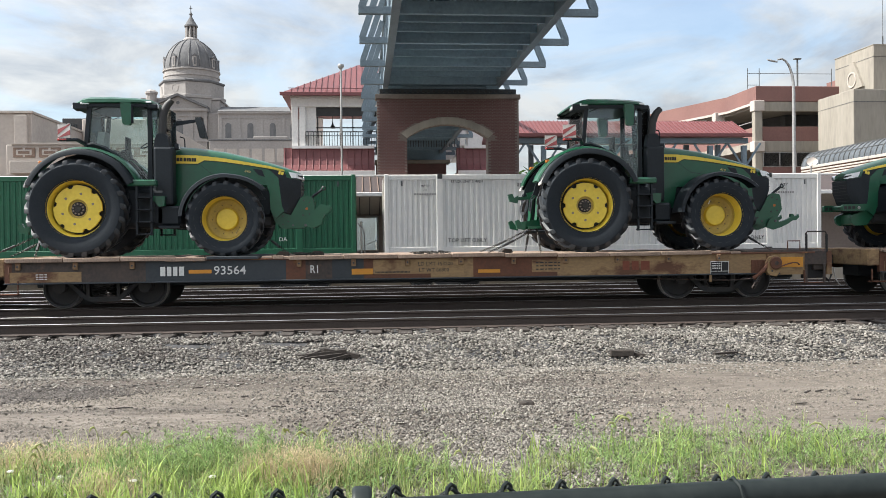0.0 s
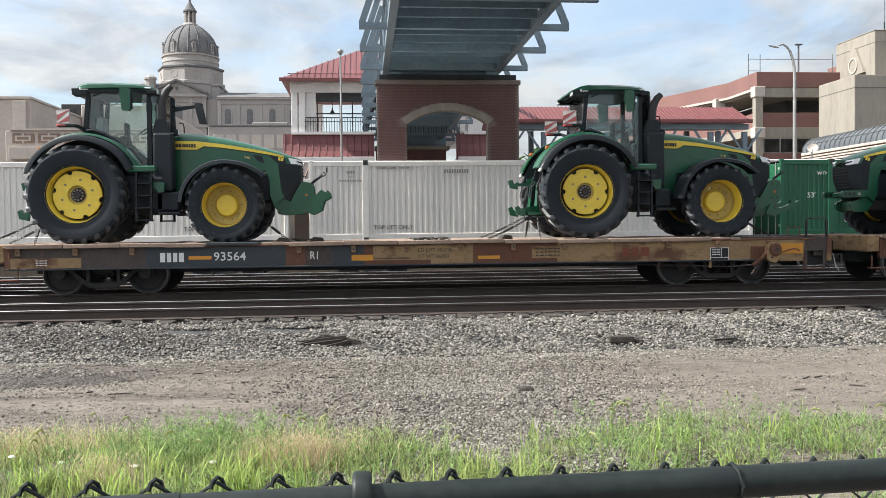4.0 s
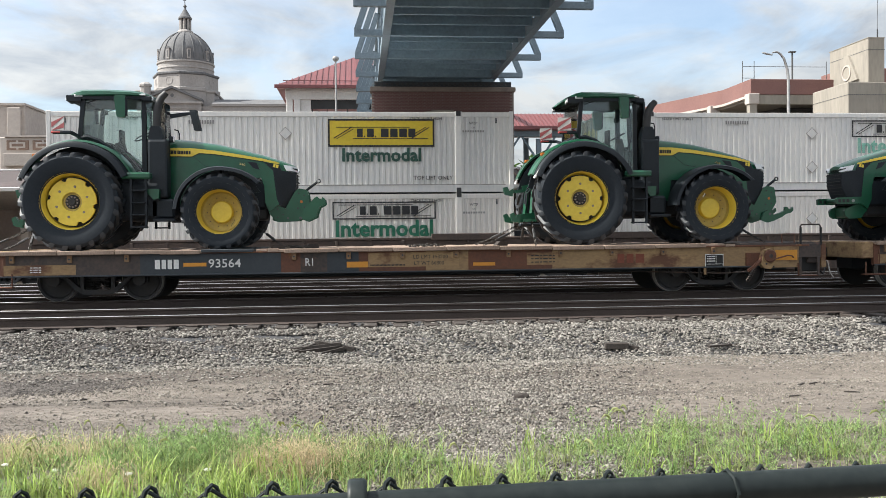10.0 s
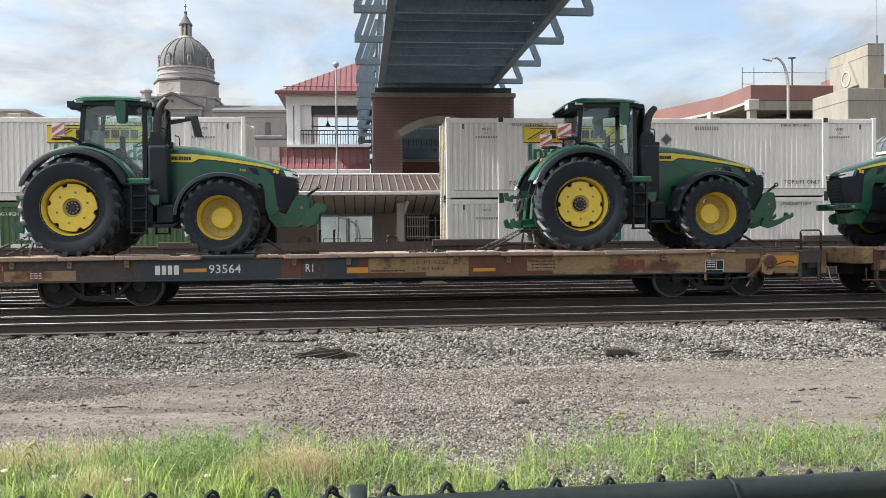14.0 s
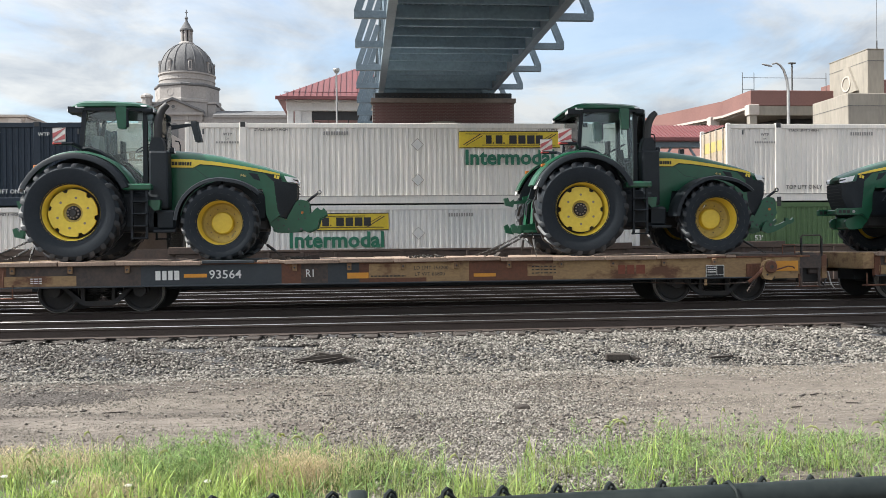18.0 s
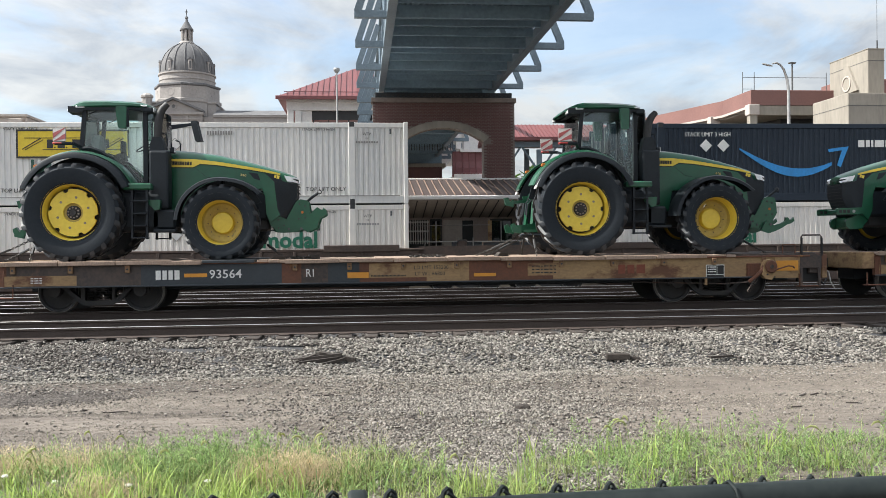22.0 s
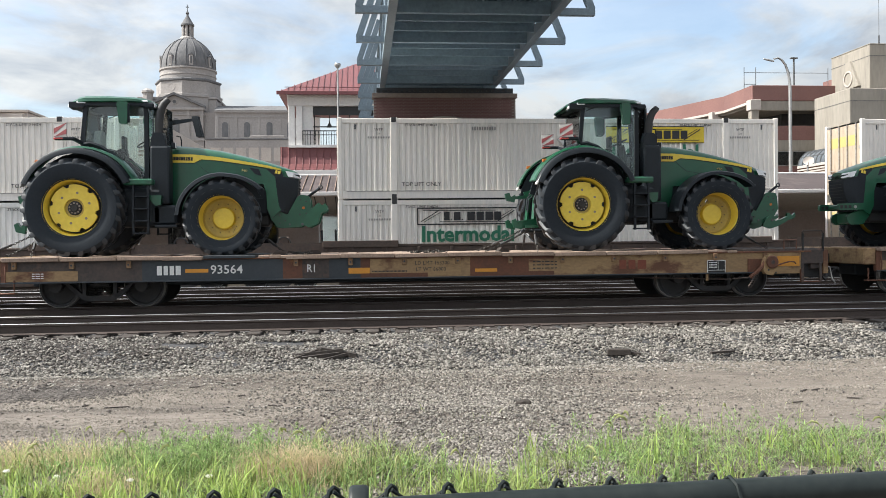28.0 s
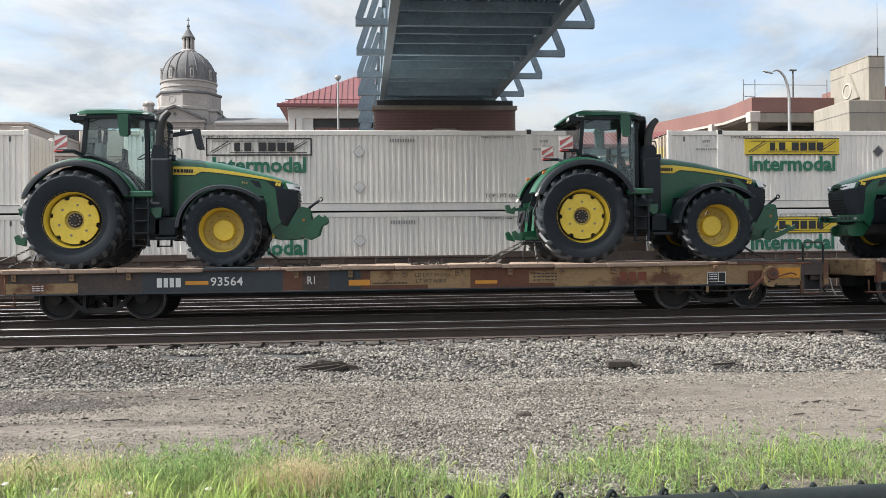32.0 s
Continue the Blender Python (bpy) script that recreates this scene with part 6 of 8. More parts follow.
def truck_mesh():
    bm = bmesh.new()
    for s in (-1, 1):
        y = s * .98
        top = [(-1.03, .40), (-1.03, .54), (-.70, .60), (-.36, .66), (.36, .66), (.70, .60), (1.03, .54), (1.03, .40), (.94, .40), (.90, .47), (.66, .50), (.34, .55), (-.34, .55), (-.66, .50), (-.90, .47), (-.94, .40)]
        prism(top, y - .07, y + .07, "y", bm)
        low = [(-.72, .52), (-.60, .40), (-.44, .24), (-.28, .15), (.28, .15), (.44, .24), (.60, .40), (.72, .52), (.62, .52), (.50, .42), (.36, .30), (.24, .25), (-.24, .25), (-.36, .30), (-.50, .42), (-.62, .52)]
        prism(low, y - .06, y + .06, "y", bm)
        for k in (-.31, .31):
            box(k - .035, k + .035, y - .06, y + .06, .2, .58, bm=bm)
        for k in (-.17, 0, .17):
            for q in range(5):
                lathe([(.05, -.014), (.072, 0), (.05, .014)], (k, y - s * .01, .285 + q * .055), "z", 10, bm)
        for dx in (-.864, .864):
            rod((dx, y - s * .05, .46), (dx, y + s * .14, .46), .13, 12, bm=bm)
    box(-.2, .2, -1.0, 1.0, .42, .72, .02, bm=bm)
    return mesh_of("truck_frame", bm, M["wheel_steel"])


def wheel_tread(s):
    bm = lathe([(r, s * h) for r, h in ((.404, .853), (.421, .834), (.428, .72))], (0, 0, .419), "y", 40)
    return mesh_of("wheel_tread", bm, M["rod"], True)


def wheel_set():
    bm = bmesh.new()
    for s in (-1, 1):
        p = [(.0, .84), (.16, .84), (.19, .82), (.33, .80), (.36, .845), (.405, .85), (.419, .83), (.425, .72), (.45, .715), (.45, .69), (.36, .69), (.2, .74), (0, .72)]
        lathe([(r, s * h) for r, h in p], (0, 0, .419), "y", 32, bm)
    rod((0, -.8, .419), (0, .8, .419), .08, 10, bm=bm)
    return mesh_of("wheelset", bm, M["wheel_steel"], True)


def well_car(unit, last, first, wl_label):
    """One well of a double-stack car, with end platforms."""
    th = thing("well_car", wl_label, "rail car", (unit, YN, -.40), "rail cars of the train")
    MOVERS.append((th, unit, YN, -.40))
    m = M["well"]
    for y in (-.16, CW + .04):
        part("side_sill", shared(("sill", y), lambda: mesh_of("side_sill", box(-.35, CL + .35, y, y + .12, .28, 1.53, .02), m)), None, th)
        part("top_flange", shared(("flange", y), lambda: mesh_of("top_flange", box(-.5, CL + .5, y - .03, y + .15, 1.53, 1.61, .01), m)), None, th)
    rib = shared("wellrib", lambda: mesh_of("side_rib", box(-.05, .05, -.05, .0, .3, 1.52, .008), m))
    for k in range(14):
        part("side_rib", rib, None, th, at=(.5 + k * 1.165, -.16, 0))
    part("well_floor", shared("wfloor", lambda: mesh_of("well_floor", box(0, CL, .0, CW, .18, .28), m)), None, th)
    for sgn, x in ((-1, -.35), (1, CL + .35)):
        far = last if sgn < 0 else first
        ln = 3.3 if far else 1.22
        a, b = (x - ln, x) if sgn < 0 else (x, x + ln)
        part("end_platform", shared(("plat", ln, sgn), lambda: mesh_of("end_platform", box(a, b, .1, CW - .1, .80, 1.14, .03), m)), None, th)
        part("end_sill", shared(("endsill", ln, sgn), lambda: mesh_of("end_sill", prism([(a, 1.0), (a, 1.68), (b, 1.68), (b, 1.0)], -.10, .02, "y"), m)), None, th)
        c = .35 if sgn < 0 else CL - 2.1
        part("sill_cover", shared(("cover", sgn), lambda: mesh_of("sill_cover", box(c - .9, c + 1.75, -.22, -.10, 1.50, 1.74, .015), m)), None, th)
        part("end_bulkhead", shared(("bulk", sgn), lambda: mesh_of("end_bulkhead", prism([(x, .28), (x + sgn * .9, .9), (x + sgn * .9, 1.3), (x, 1.1)], .2, CW - .2, "y"), m)), None, th)
        if far:
            r = part("grab_rail", shared(("grab", sgn), lambda: mesh_of("grab_rail", sweep([(x + sgn * 2.3, 0, 1.1), (x + sgn * 2.3, 0, 1.8), (x + sgn * 2.9, 0, 1.8), (x + sgn * 2.9, 0, 1.1)], .022, 6), m)), None, th)
            part("brake_wheel", shared(("bw", sgn), lambda: mesh_of("brake_wheel", lathe([(.22, 0), (.26, 0), (.26, .03), (.22, .03), (.22, 0)], (x + sgn * 1.6, .4, 1.65), "y", 18), M["dark_metal"])), None, th)
            part("brake_box", shared(("bb", sgn), lambda: mesh_of("brake_box", box(x + sgn * 1.6 - .18, x + sgn * 1.6 + .18, .42, .7, 1.14, 1.9, .03), m)), None, th)
            part("coupler", shared(("cp", sgn), lambda: mesh_of("coupler", box(min(x + sgn * 3.3, x + sgn * 3.75), max(x + sgn * 3.3, x + sgn * 3.75), CW / 2 - .12, CW / 2 + .12, .78, 1.02, .04), M["wheel_steel"])), None, th)
            truck_part(th, x + sgn * 1.75, 0)
    if not last:
        truck_part(th, -1.56, 0)


def flat_unit(unit):
    th = thing("spine_car", "low brown steel rail car under a single container", "rail car", (unit, YN, -.40), "rail cars of the train")
    MOVERS.append((th, unit, YN, -.40))
    part("deck", shared("sdeck", lambda: mesh_of("deck", box(-.45, CL + .45, 0.02, CW - .02, 1.0, 1.2, .02), M["well"])), None, th)
    part("center_sill", shared("scs", lambda: mesh_of("center_sill", box(-.48, CL + .48, CW / 2 - .4, CW / 2 + .4, .5, 1.0, .02), M["well"])), None, th)
    st = shared("strip", lambda: mesh_of("reflector", box(-.2, .2, -.006, .004, -.03, .03), M["ink_white"]))
    for k in range(14):
        part("reflector", st, None, th, at=(.6 + k * 1.15, .01, 1.13))
    truck_part(th, 2.2, 0)
    truck_part(th, CL - 2.2, 0)


for u in (130.59, 113.43, 96.23, 79.35):
    flat_unit(u)
for i, u in enumerate((58.28, 39.02, 19.75, -3.42, -22.89, -42.0, -65.4, -84.64, -104.02, -127.64, -146.95, -166.28)):
    well_car(u, i % 3 == 2, i % 3 == 0, "rust-brown double-stack well car with deep side sills")

# ---- flatcars on the second track ----
FY, ZD = 19.84, 1.06


def flatcar(x0, x1, marked):
    th = thing("flatcar", "weathered yellow-and-rust steel flatcar with a plank deck", "rail car", (0, FY, 0), "flatcars with tractors")
    yn, yf = -1.53, 1.53
    L = x1 - x0
    # side sill as painted panels, one next to another
    cuts = [0, .14, 1.50, 2.77, 4.95, 5.6, 6.0, 6.55, 7.2, 8.6, 9.5, 11.3, 11.9, 13.0, L - 2.5, L - 1.1]
    cols = ["flat_rust", "flat_grime", "flat_grime", "flat_black", "flat_black", "flat_rust", "flat_grime", "flat_black", "flat_rust", "flat_yellow", "flat_rust", "flat_yellow", "flat_yellow", "flat_yellow", "flat_yellow"]
    for (a, b), c in zip(zip(cuts, cuts[1:]), cols):
        if b > a:
            part("side_sill", box(x0 + a, x0 + b, yn, yn + .1, .56, ZD - .07), M[c], th)
    part("side_sill", box(x0, x1 - .3, yf - .1, yf, .56, ZD - .06, .01), M["flat_rust"], th)
    part("lower_flange", box(x0, x1 - 1.1, yn - .05, yn, .545, .575, .006), M["flat_black"], th)
    part("upper_flange", box(x0, x1 - .3, yn - .03, yn + .1, ZD - .07, ZD - .035, .006), M["flat_rust"], th)
    part("center_sill", box(x0 + .2, x1 - .2, -.35, .35, .42, ZD - .07, .02), M["flat_black"], th)
    for k in range(9):
        x = x0 + 1 + k * (L - 2) / 8
        part("cross_bearer", box(x - .08, x + .08, yn + .1, yf - .1, .6, ZD - .08), M["flat_black"], th)
    part("deck_frame", box(x0 + .02, x1 - .32, yn + .11, yf - .11, ZD - .12, ZD - .05), M["flat_black"], th)
    # planks across the deck
    pl = [mesh_of("plank", box(-.107, .107, yn - .035, yf + .035, -.035, .022 + .004 * k, .006), M["deck_wood"]) for k in range(3)]
    x = x0 + .12
    r = random.Random(4)
    while x < x1 - 1.9:
        if marked and 4.0 < x - x0 < 5.05:
            x += .222
            continue
        part("plank", pl[r.randrange(3)], None, th, at=(x, r.uniform(-.012, .012), ZD - .022 + r.uniform(-.006, .004), r.uniform(-.15, .15), 0, r.uniform(-.4, .4)))
        x += .222
    eb = [mesh_of("edge_board", box(-.555, .555, -.05, 0, -.065 + .006 * k, .022 + .006 * k, .01), M["deck_wood"]) for k in range(3)]
    x = x0 + .60
    while x < x1 - 2.2:
        if not (marked and 3.5 < x - x0 < 5.6):
            part("edge_board", eb[r.randrange(3)], None, th, at=(x, yn - .036, ZD - .018 + r.uniform(-.008, .008), r.uniform(-2, 2), r.uniform(-.35, .35), r.uniform(-.2, .2)))
        x += 1.125
    if marked:
        part("edge_board", mesh_of("edge_board", box(-.40, .40, -.05, 0, -.065, .022, .01), M["deck_wood"]), None, th, at=(x0 + 3.58, yn - .036, ZD - .018))
        part("deck_plate", box(x0 + 4.0, x0 + 5.05, yn - .08, yf + .02, ZD - .05, ZD + .01, .006), M["flat_black"], th, "dark steel plate let into the deck")
    # stake pockets
    sp = mesh_of("stake_pocket", box(-.048, .048, -.055, 0, -.15, 0, .010), M["flat_yellow"])
    hole = mesh_of("bolt", rod((0, -.065, -.08), (0, -.054, -.08), .02, 8), M["flat_black"])
    k = 0
    x = x0 + .27
    while x < x1 - 1.3:
        if marked and -4.2 < x < -1.9:
            x += 1.12
            continue
        o = part("stake_pocket", sp, None, th, at=(x, yn, ZD - .075))
        part("bolt", hole, None, o)
        x += 1.12
    part("end_sill", box(x1 - .3, x1, yn + .04, yf, .62, ZD + .02, .02), M["flat_grime"], th)
    part("end_panel", box(x1 - .53, x1 - .03, yn - .015, yn + .06, .74, ZD - .01, .008), M["flat_grime"], th, "grimy dark end panel under the grab iron")
    part("end_post", box(x1 - .03, x1 + .09, yn - .02, yn + .10, .52, ZD - .02, .012), M["flat_yellow"], th, "tan corner post, worn to rust")
    for xx in (x1 - .51, x1 - .10):
        part("step_hanger", box(xx - .028, xx + .028, yn - .05, yn - .016, .34, .76, .006), M["flat_grime"], th, "rusty hanger of the end step")
    part("air_hose", sweep([(x1 + .05, yn + .9, .75), (x1 + .2, yn + .6, .5), (x1 + .3, yn + .5, .35), (x1 + .42, yn + .6, .5)], .022, 7), M["black"], th, smooth=True)
    part("cut_lever", sweep([(x1 - .02, yn + .1, .72), (x1 + .12, yn - .02, .66), (x1 + .16, yn - .04, .42), (x1 + .24, yn - .04, .30)], .014, 6), M["rod"], th, smooth=True)
    part("end_sill", box(x0 - .28, x0, yn, yf, .70, ZD + .01, .02), M["flat_yellow"], th, "tan end sill, streaked with grime")
    for s, xe in ((1, x1), (-1, x0 - .28)):
        part("coupler", box(min(xe, xe + s * .5), max(xe, xe + s * .5), -.13, .13, .68, .95, .04), M["wheel_steel"], th)
        part("step", sweep([(xe - s * .55, yn - .03, .62), (xe - s * .55, yn - .03, .35), (xe - s * .08, yn - .03, .35), (xe - s * .08, yn - .03, .62)], .020, 6), M["flat_rust"], th)
        part("step_tread", box(min(xe - s * .55, xe - s * .08), max(xe - s * .55, xe - s * .08), yn - .03, yn + .15, .335, .36), M["flat_rust"], th)
    for x in (x0 + 1.78, x1 - 2.26):
        truck_part(th, x, 0, 0)
    # brake gear and end steelwork
    xb = x1 - 1.1
    part("end_deck", box(x1 - 1.84, x1 - .54, yn, yf, ZD - .07, ZD + .004, .006), M["flat_grime"], th, "bare steel end deck")
    part("corner_plate", box(xb, x1 - .53, yn - .012, yn + .1, .53, ZD - .04), M["flat_yellow"], th)
    part("warning_panel", box(x1 - 1.07, x1 - .57, yn - .02, yn - .012, .69, .91), M["patch_yellow"], th, "bright yellow painted panel")
    rp = part("ribbed_plate", box(x1 - 1.74, x1 - 1.40, yn - .03, yn, .56, .86, .008), M["flat_rust"], th)
    for k in range(5):
        part("plate_rib", box(x1 - 1.72 + k * .068, x1 - 1.69 + k * .068, yn - .042, yn - .03, .57, .85), M["flat_rust"], rp)
    hs = part("brake_housing", prism([(x1 - 1.46, .60), (x1 - 1.44, .80), (x1 - 1.38, .92), (x1 - 1.26, .95), (x1 - 1.16, .88), (x1 - 1.15, .64), (x1 - 1.26, .50), (x1 - 1.40, .53)], yn - .20, yn - .02, "y"), M["flat_yellow"], th, "rust-streaked handbrake housing")
    part("brake_wheel", lathe([(.02, -.03), (.12, -.03), (.14, 0), (.12, .03), (.02, .03)], (x1 - 1.29, yn - .24, .79), "y", 18), M["flat_rust"], hs, smooth=True)
    part("wheel_hub", rod((x1 - 1.29, yn - .28, .79), (x1 - 1.29, yn - .2, .79), .045, 10), M["flat_grime"], hs)
    part("bolt", rod((x1 - 1.36, yn - .215, .62), (x1 - 1.36, yn - .2, .62), .02, 6), M["flat_black"], hs)
    part("brake_lever", sweep([(x1 - 1.24, yn - .26, .71), (x1 - 1.05, yn - .27, .765), (x1 - .92, yn - .27, .80), (x1 - .82, yn - .27, .79), (x1 - .78, yn - .27, .75)], .016, 6), M["flat_rust"], th, smooth=True)
    part("brake_pipe", sweep([(x1 - 1.40, yn - .14, .80), (x1 - 1.48, yn - .14, .68), (x1 - 1.62, yn - .12, .54), (x1 - 1.72, yn - .08, .46)], .045, 8), M["flat_rust"], th, smooth=True)
    part("brake_rod", sweep([(x1 - 1.72, yn - .08, .46), (x1 - 2.2, yn + .1, .42), (x1 - 4.2, yn + .3, .48)], .016, 6), M["flat_grime"], th, smooth=True)
    for k in range(6):
        part("brake_chain", lathe([(.03, -.014), (.045, 0), (.03, .014)], (x1 - 1.60 - k * .03, yn - .15, .50 - .045 * k), "y", 10), M["flat_grime"], th)
    part("end_frame", box(x1 - .52, x1, yn + .12, yn + .2, .44, ZD - .02, .01), M["black"], th)
    part("grab_iron", sweep([(x1 - .48, yn + .02, ZD), (x1 - .48, yn + .02, ZD + .36), (x1 - .45, yn + .02, ZD + .40), (x1 - .05, yn + .02, ZD + .40), (x1 - .02, yn + .02, ZD + .36), (x1 - .02, yn + .02, ZD)], .018, 6), M["flat_grime"], th, "dark rusty grab iron", smooth=True)
    part("grab_iron", sweep([(x1 - .62, yn + .02, ZD), (x1 - .62, yn + .02, ZD + .2), (x1 - .9, yn + .02, ZD + .2), (x1 - .9, yn + .02, ZD)], .014, 6), M["flat_rust"], th, smooth=True)
    part("grab_iron", sweep([(x0 + .1, yn - .03, .55), (x0 + .1, yn - .06, .72), (x0 + .1, yn - .03, .9)], .014, 6), M["flat_rust"], th)
    part("lower_panel", box(x0 + .10, x0 + 1.50, yn - .004, yn, .585, .79), M["flat_yellow"], th, "faded yellow panel with stencil rows")
    for k in range(3):
        part("marking", bars([.05, .08, .05], .018, .02, 0, M["ink_white"]), M["ink_white"], th, at=(x0 + .72, yn - .007, .74 - k * .045))
    for xx in (x1 - .48, x1 - .02):
        part("end_bracket", box(xx - .018, xx + .018, yn - .02, yn + .03, ZD - .06, ZD + .34, .006), M["black"], th)
    if marked:
        y = yn - .006

        def word(w, x, z, size, m, sq=1.0, bold=0.0):
            part("lettering", text_mesh(w, size, M[m], bold, .003, sq), None, th, at=(x, y, z))
        # reporting mark and owner's mark as plain bars
        part("marking", bars([.10, .085, .085, .10], .19, .035, 0, M["ink_white"]), M["ink_white"], th, "white painted blocks", at=(-3.95, y, .775))
        part("paint_patch", box(-3.62, -3.16, -.003, .003, .725, .80), M["patch_yellow"], th, "orange reflective patch", at=(0, y, 0))
        word("93564", -2.79, .775, .25, "ink_white", 1.06, .008)
        word("R1", -1.06, .775, .23, "ink_white", .8, .008)
        part("data_panel", box(.15, 2.05, -.002, .003, .66, .96), M["flat_yellow"], th, at=(0, y + .002, 0))
        word("LD LMT 153200", 1.45, .86, .11, "ink")
        word("LT WT 66800", 1.42, .73, .11, "ink")
        part("marking", bars([.02] * 26, .03, .008, 0, M["ink"]), M["ink"], th, at=(.55, y, .70))
        part("paint_patch", box(2.35, 2.82, -.003, .003, .66, .73), M["patch_yellow"], th, at=(0, y, 0))
        part("paint_patch", box(-.3, .14, -.003, .003, .66, .78), M["patch_yellow"], th, at=(0, y, 0))
        part("stencil_panel", box(3.5, 4.2, -.002, .003, .66, .92), M["flat_yellow"], th, "pale yellow panel with fine stencil rows", at=(0, y + .002, 0))
        for k in range(3):
            part("marking", bars([.05, .09, .04, .1, .06, .05], .022, .025, 0, M["ink"]), M["ink"], th, at=(3.85, y - .002, .86 - k * .07))

        part("owner_mark", bars([.15, .15, .19], .19, .05, 0, M["owner_red"]), M["owner_red"], th, "rust-red painted blocks", at=(5.76, y, .77))
        pn = part("data_plate", box(7.40, 7.81, -.012, .0, .56, .84, .004), M["black"], th, "black consolidated stencil plate with white frame", at=(0, y, 0))
        for a in ((7.40, 7.81, .825, .84), (7.40, 7.81, .62, .63), (7.40, 7.81, .56, .572), (7.40, 7.412, .56, .84), (7.798, 7.81, .56, .84), (7.64, 7.65, .63, .84)):
            part("plate_line", box(a[0], a[1], -.016, -.012, a[2], a[3]), M["ink_white"], pn)
        for k in range(3):
            part("marking", bars([.03, .05, .03, .04], .022, .01, 0, M["ink_white"]), M["ink_white"], pn, at=(7.53, -.013, .79 - k * .05))
        part("plate_bracket", box(7.37, 7.43, -.01, .0, .40, .56, .004), M["flat_yellow"], th, at=(0, y, 0))
    return th


flatcar(-7.25, 10.05, True)
flatcar(11.25, 28.6, False)
flatcar(-25.9, -8.6, False)

# ---- tractors on the flatcars ----
def tyre_mesh(R, r_in, w, lug_h):
    """The carcass of a farm tyre round the y axis."""
    h = w / 2
    prof = [(r_in - .02, -h * .70), (r_in + .015, -h * .80), (r_in + .05, -h * .84), (r_in + (R - r_in) * .45, -h), (r_in + (R - r_in) * .72, -h * .99), (R - lug_h - .05, -h * .93), (R - lug_h - .005, -h * .80),
            (R - lug_h, 0), (R - lug_h - .005, h * .80), (R - lug_h - .05, h * .93), (r_in + (R - r_in) * .72, h * .99), (r_in + (R - r_in) * .45, h), (r_in + .05, h * .84), (r_in + .015, h * .80), (r_in - .02, h * .70)]
    return mesh_of("tyre", lathe(prof, (0, 0, 0), "y", 56), M["tyre"], True)


def lug_mesh(R, w, lug_h, s):
    """One bar of the chevron tread, on the side s of the tyre."""
    h = w / 2
    rings = []
    for t, dr in ((0.04, 0), (.35, .0), (.70, 0), (.86, -.010), (.945, -.045), (.985, -.125)):
        an = .40 * t * (lug_h / .05) * .7
        wd = .030 + .012 * t
        rings.append([Vector((q * math.cos(an + d / R), s * h * t, q * math.sin(an + d / R))) for q, d in ((R - lug_h - .02 + dr, -wd * 1.5), (R + dr, -wd), (R + dr, wd), (R - lug_h - .02 + dr, wd * 1.5))])
    return mesh_of("lug", loft(rings), M["tread"], True)


def rear_rim():
    """Deep barrel with a six-notched bolted disc."""
    prof = [(.60, .24), (.60, .20), (.575, .19), (.565, .12), (.545, .08), (.53, -.06), (.50, -.08), (.50, -.19)]
    bm = lathe([(r, -h) for r, h in prof], (0, 0, 0), "y", 48)
    n = 96
    rings = []
    for r, y in ((.20, -.085), (None, -.085), (None, -.03)):
        row = []
        for i in range(n):
            a = 2 * math.pi * i / n
            off = abs((i + 8) % 16 - 8)
            row.append(bm.verts.new(((r or (.435 if off <= 1 else .492)) * math.cos(a), y, (r or (.435 if off <= 1 else .492)) * math.sin(a))))
        rings.append(row)
    bridge(bm, rings[0], rings[1])
    bridge(bm, rings[1], rings[2])
    lathe([(.20, -.085), (.185, -.03), (.15, -.02)], (0, 0, 0), "y", 96, bm)
    me = mesh_of("wheel", bm, M["paint_yellow"])
    me.set_sharp_from_angle(angle=radians(25))
    for f in me.polygons:
        c = f.center
        if math.hypot(c.x, c.z) < .45 and abs(f.normal.y) > .95:
            f.use_smooth = False
    return me


def front_rim():
    prof = [(.49, .20), (.49, .165), (.462, .155), (.452, .06), (.435, -.10), (.40, -.19), (.27, -.24), (.24, -.24), (.232, -.17), (.21, -.145), (.12, -.14), (0, -.14)]
    bm = lathe([(r, -h) for r, h in prof], (0, 0, 0), "y", 48)
    return mesh_of("wheel", bm, M["paint_yellow"], True)


TYRE_R, TYRE_F = tyre_mesh(1.025, .60, .60, .05), tyre_mesh(.80, .485, .50, .045)
LUGS_R = [lug_mesh(1.025, .60, .05, s) for s in (-1, 1)]
LUGS_F = [lug_mesh(.80, .50, .045, s) for s in (-1, 1)]
RIM_R, RIM_F = rear_rim(), front_rim()
BOLT = mesh_of("bolt", rod((0, -.03, 0), (0, 0, 0), .018, 6), M["hub_rust"])
BOLT_D = mesh_of("bolt", rod((0, -.025, 0), (0, 0, 0), .011, 6), M["wheel_steel"])
BOLT_R = mesh_of("bolt", rod((0, -.012, 0), (0, 0, 0), .026, 10), M["hub_rust"])
# black ring behind the notches: the barrel's inner shadow done as colour
RIM_SHADE = mesh_of("rim_shade", lathe([(.52, .03), (.38, .03), (.38, .05), (.52, .05)], (0, 0, 0), "y", 32), M["black"])


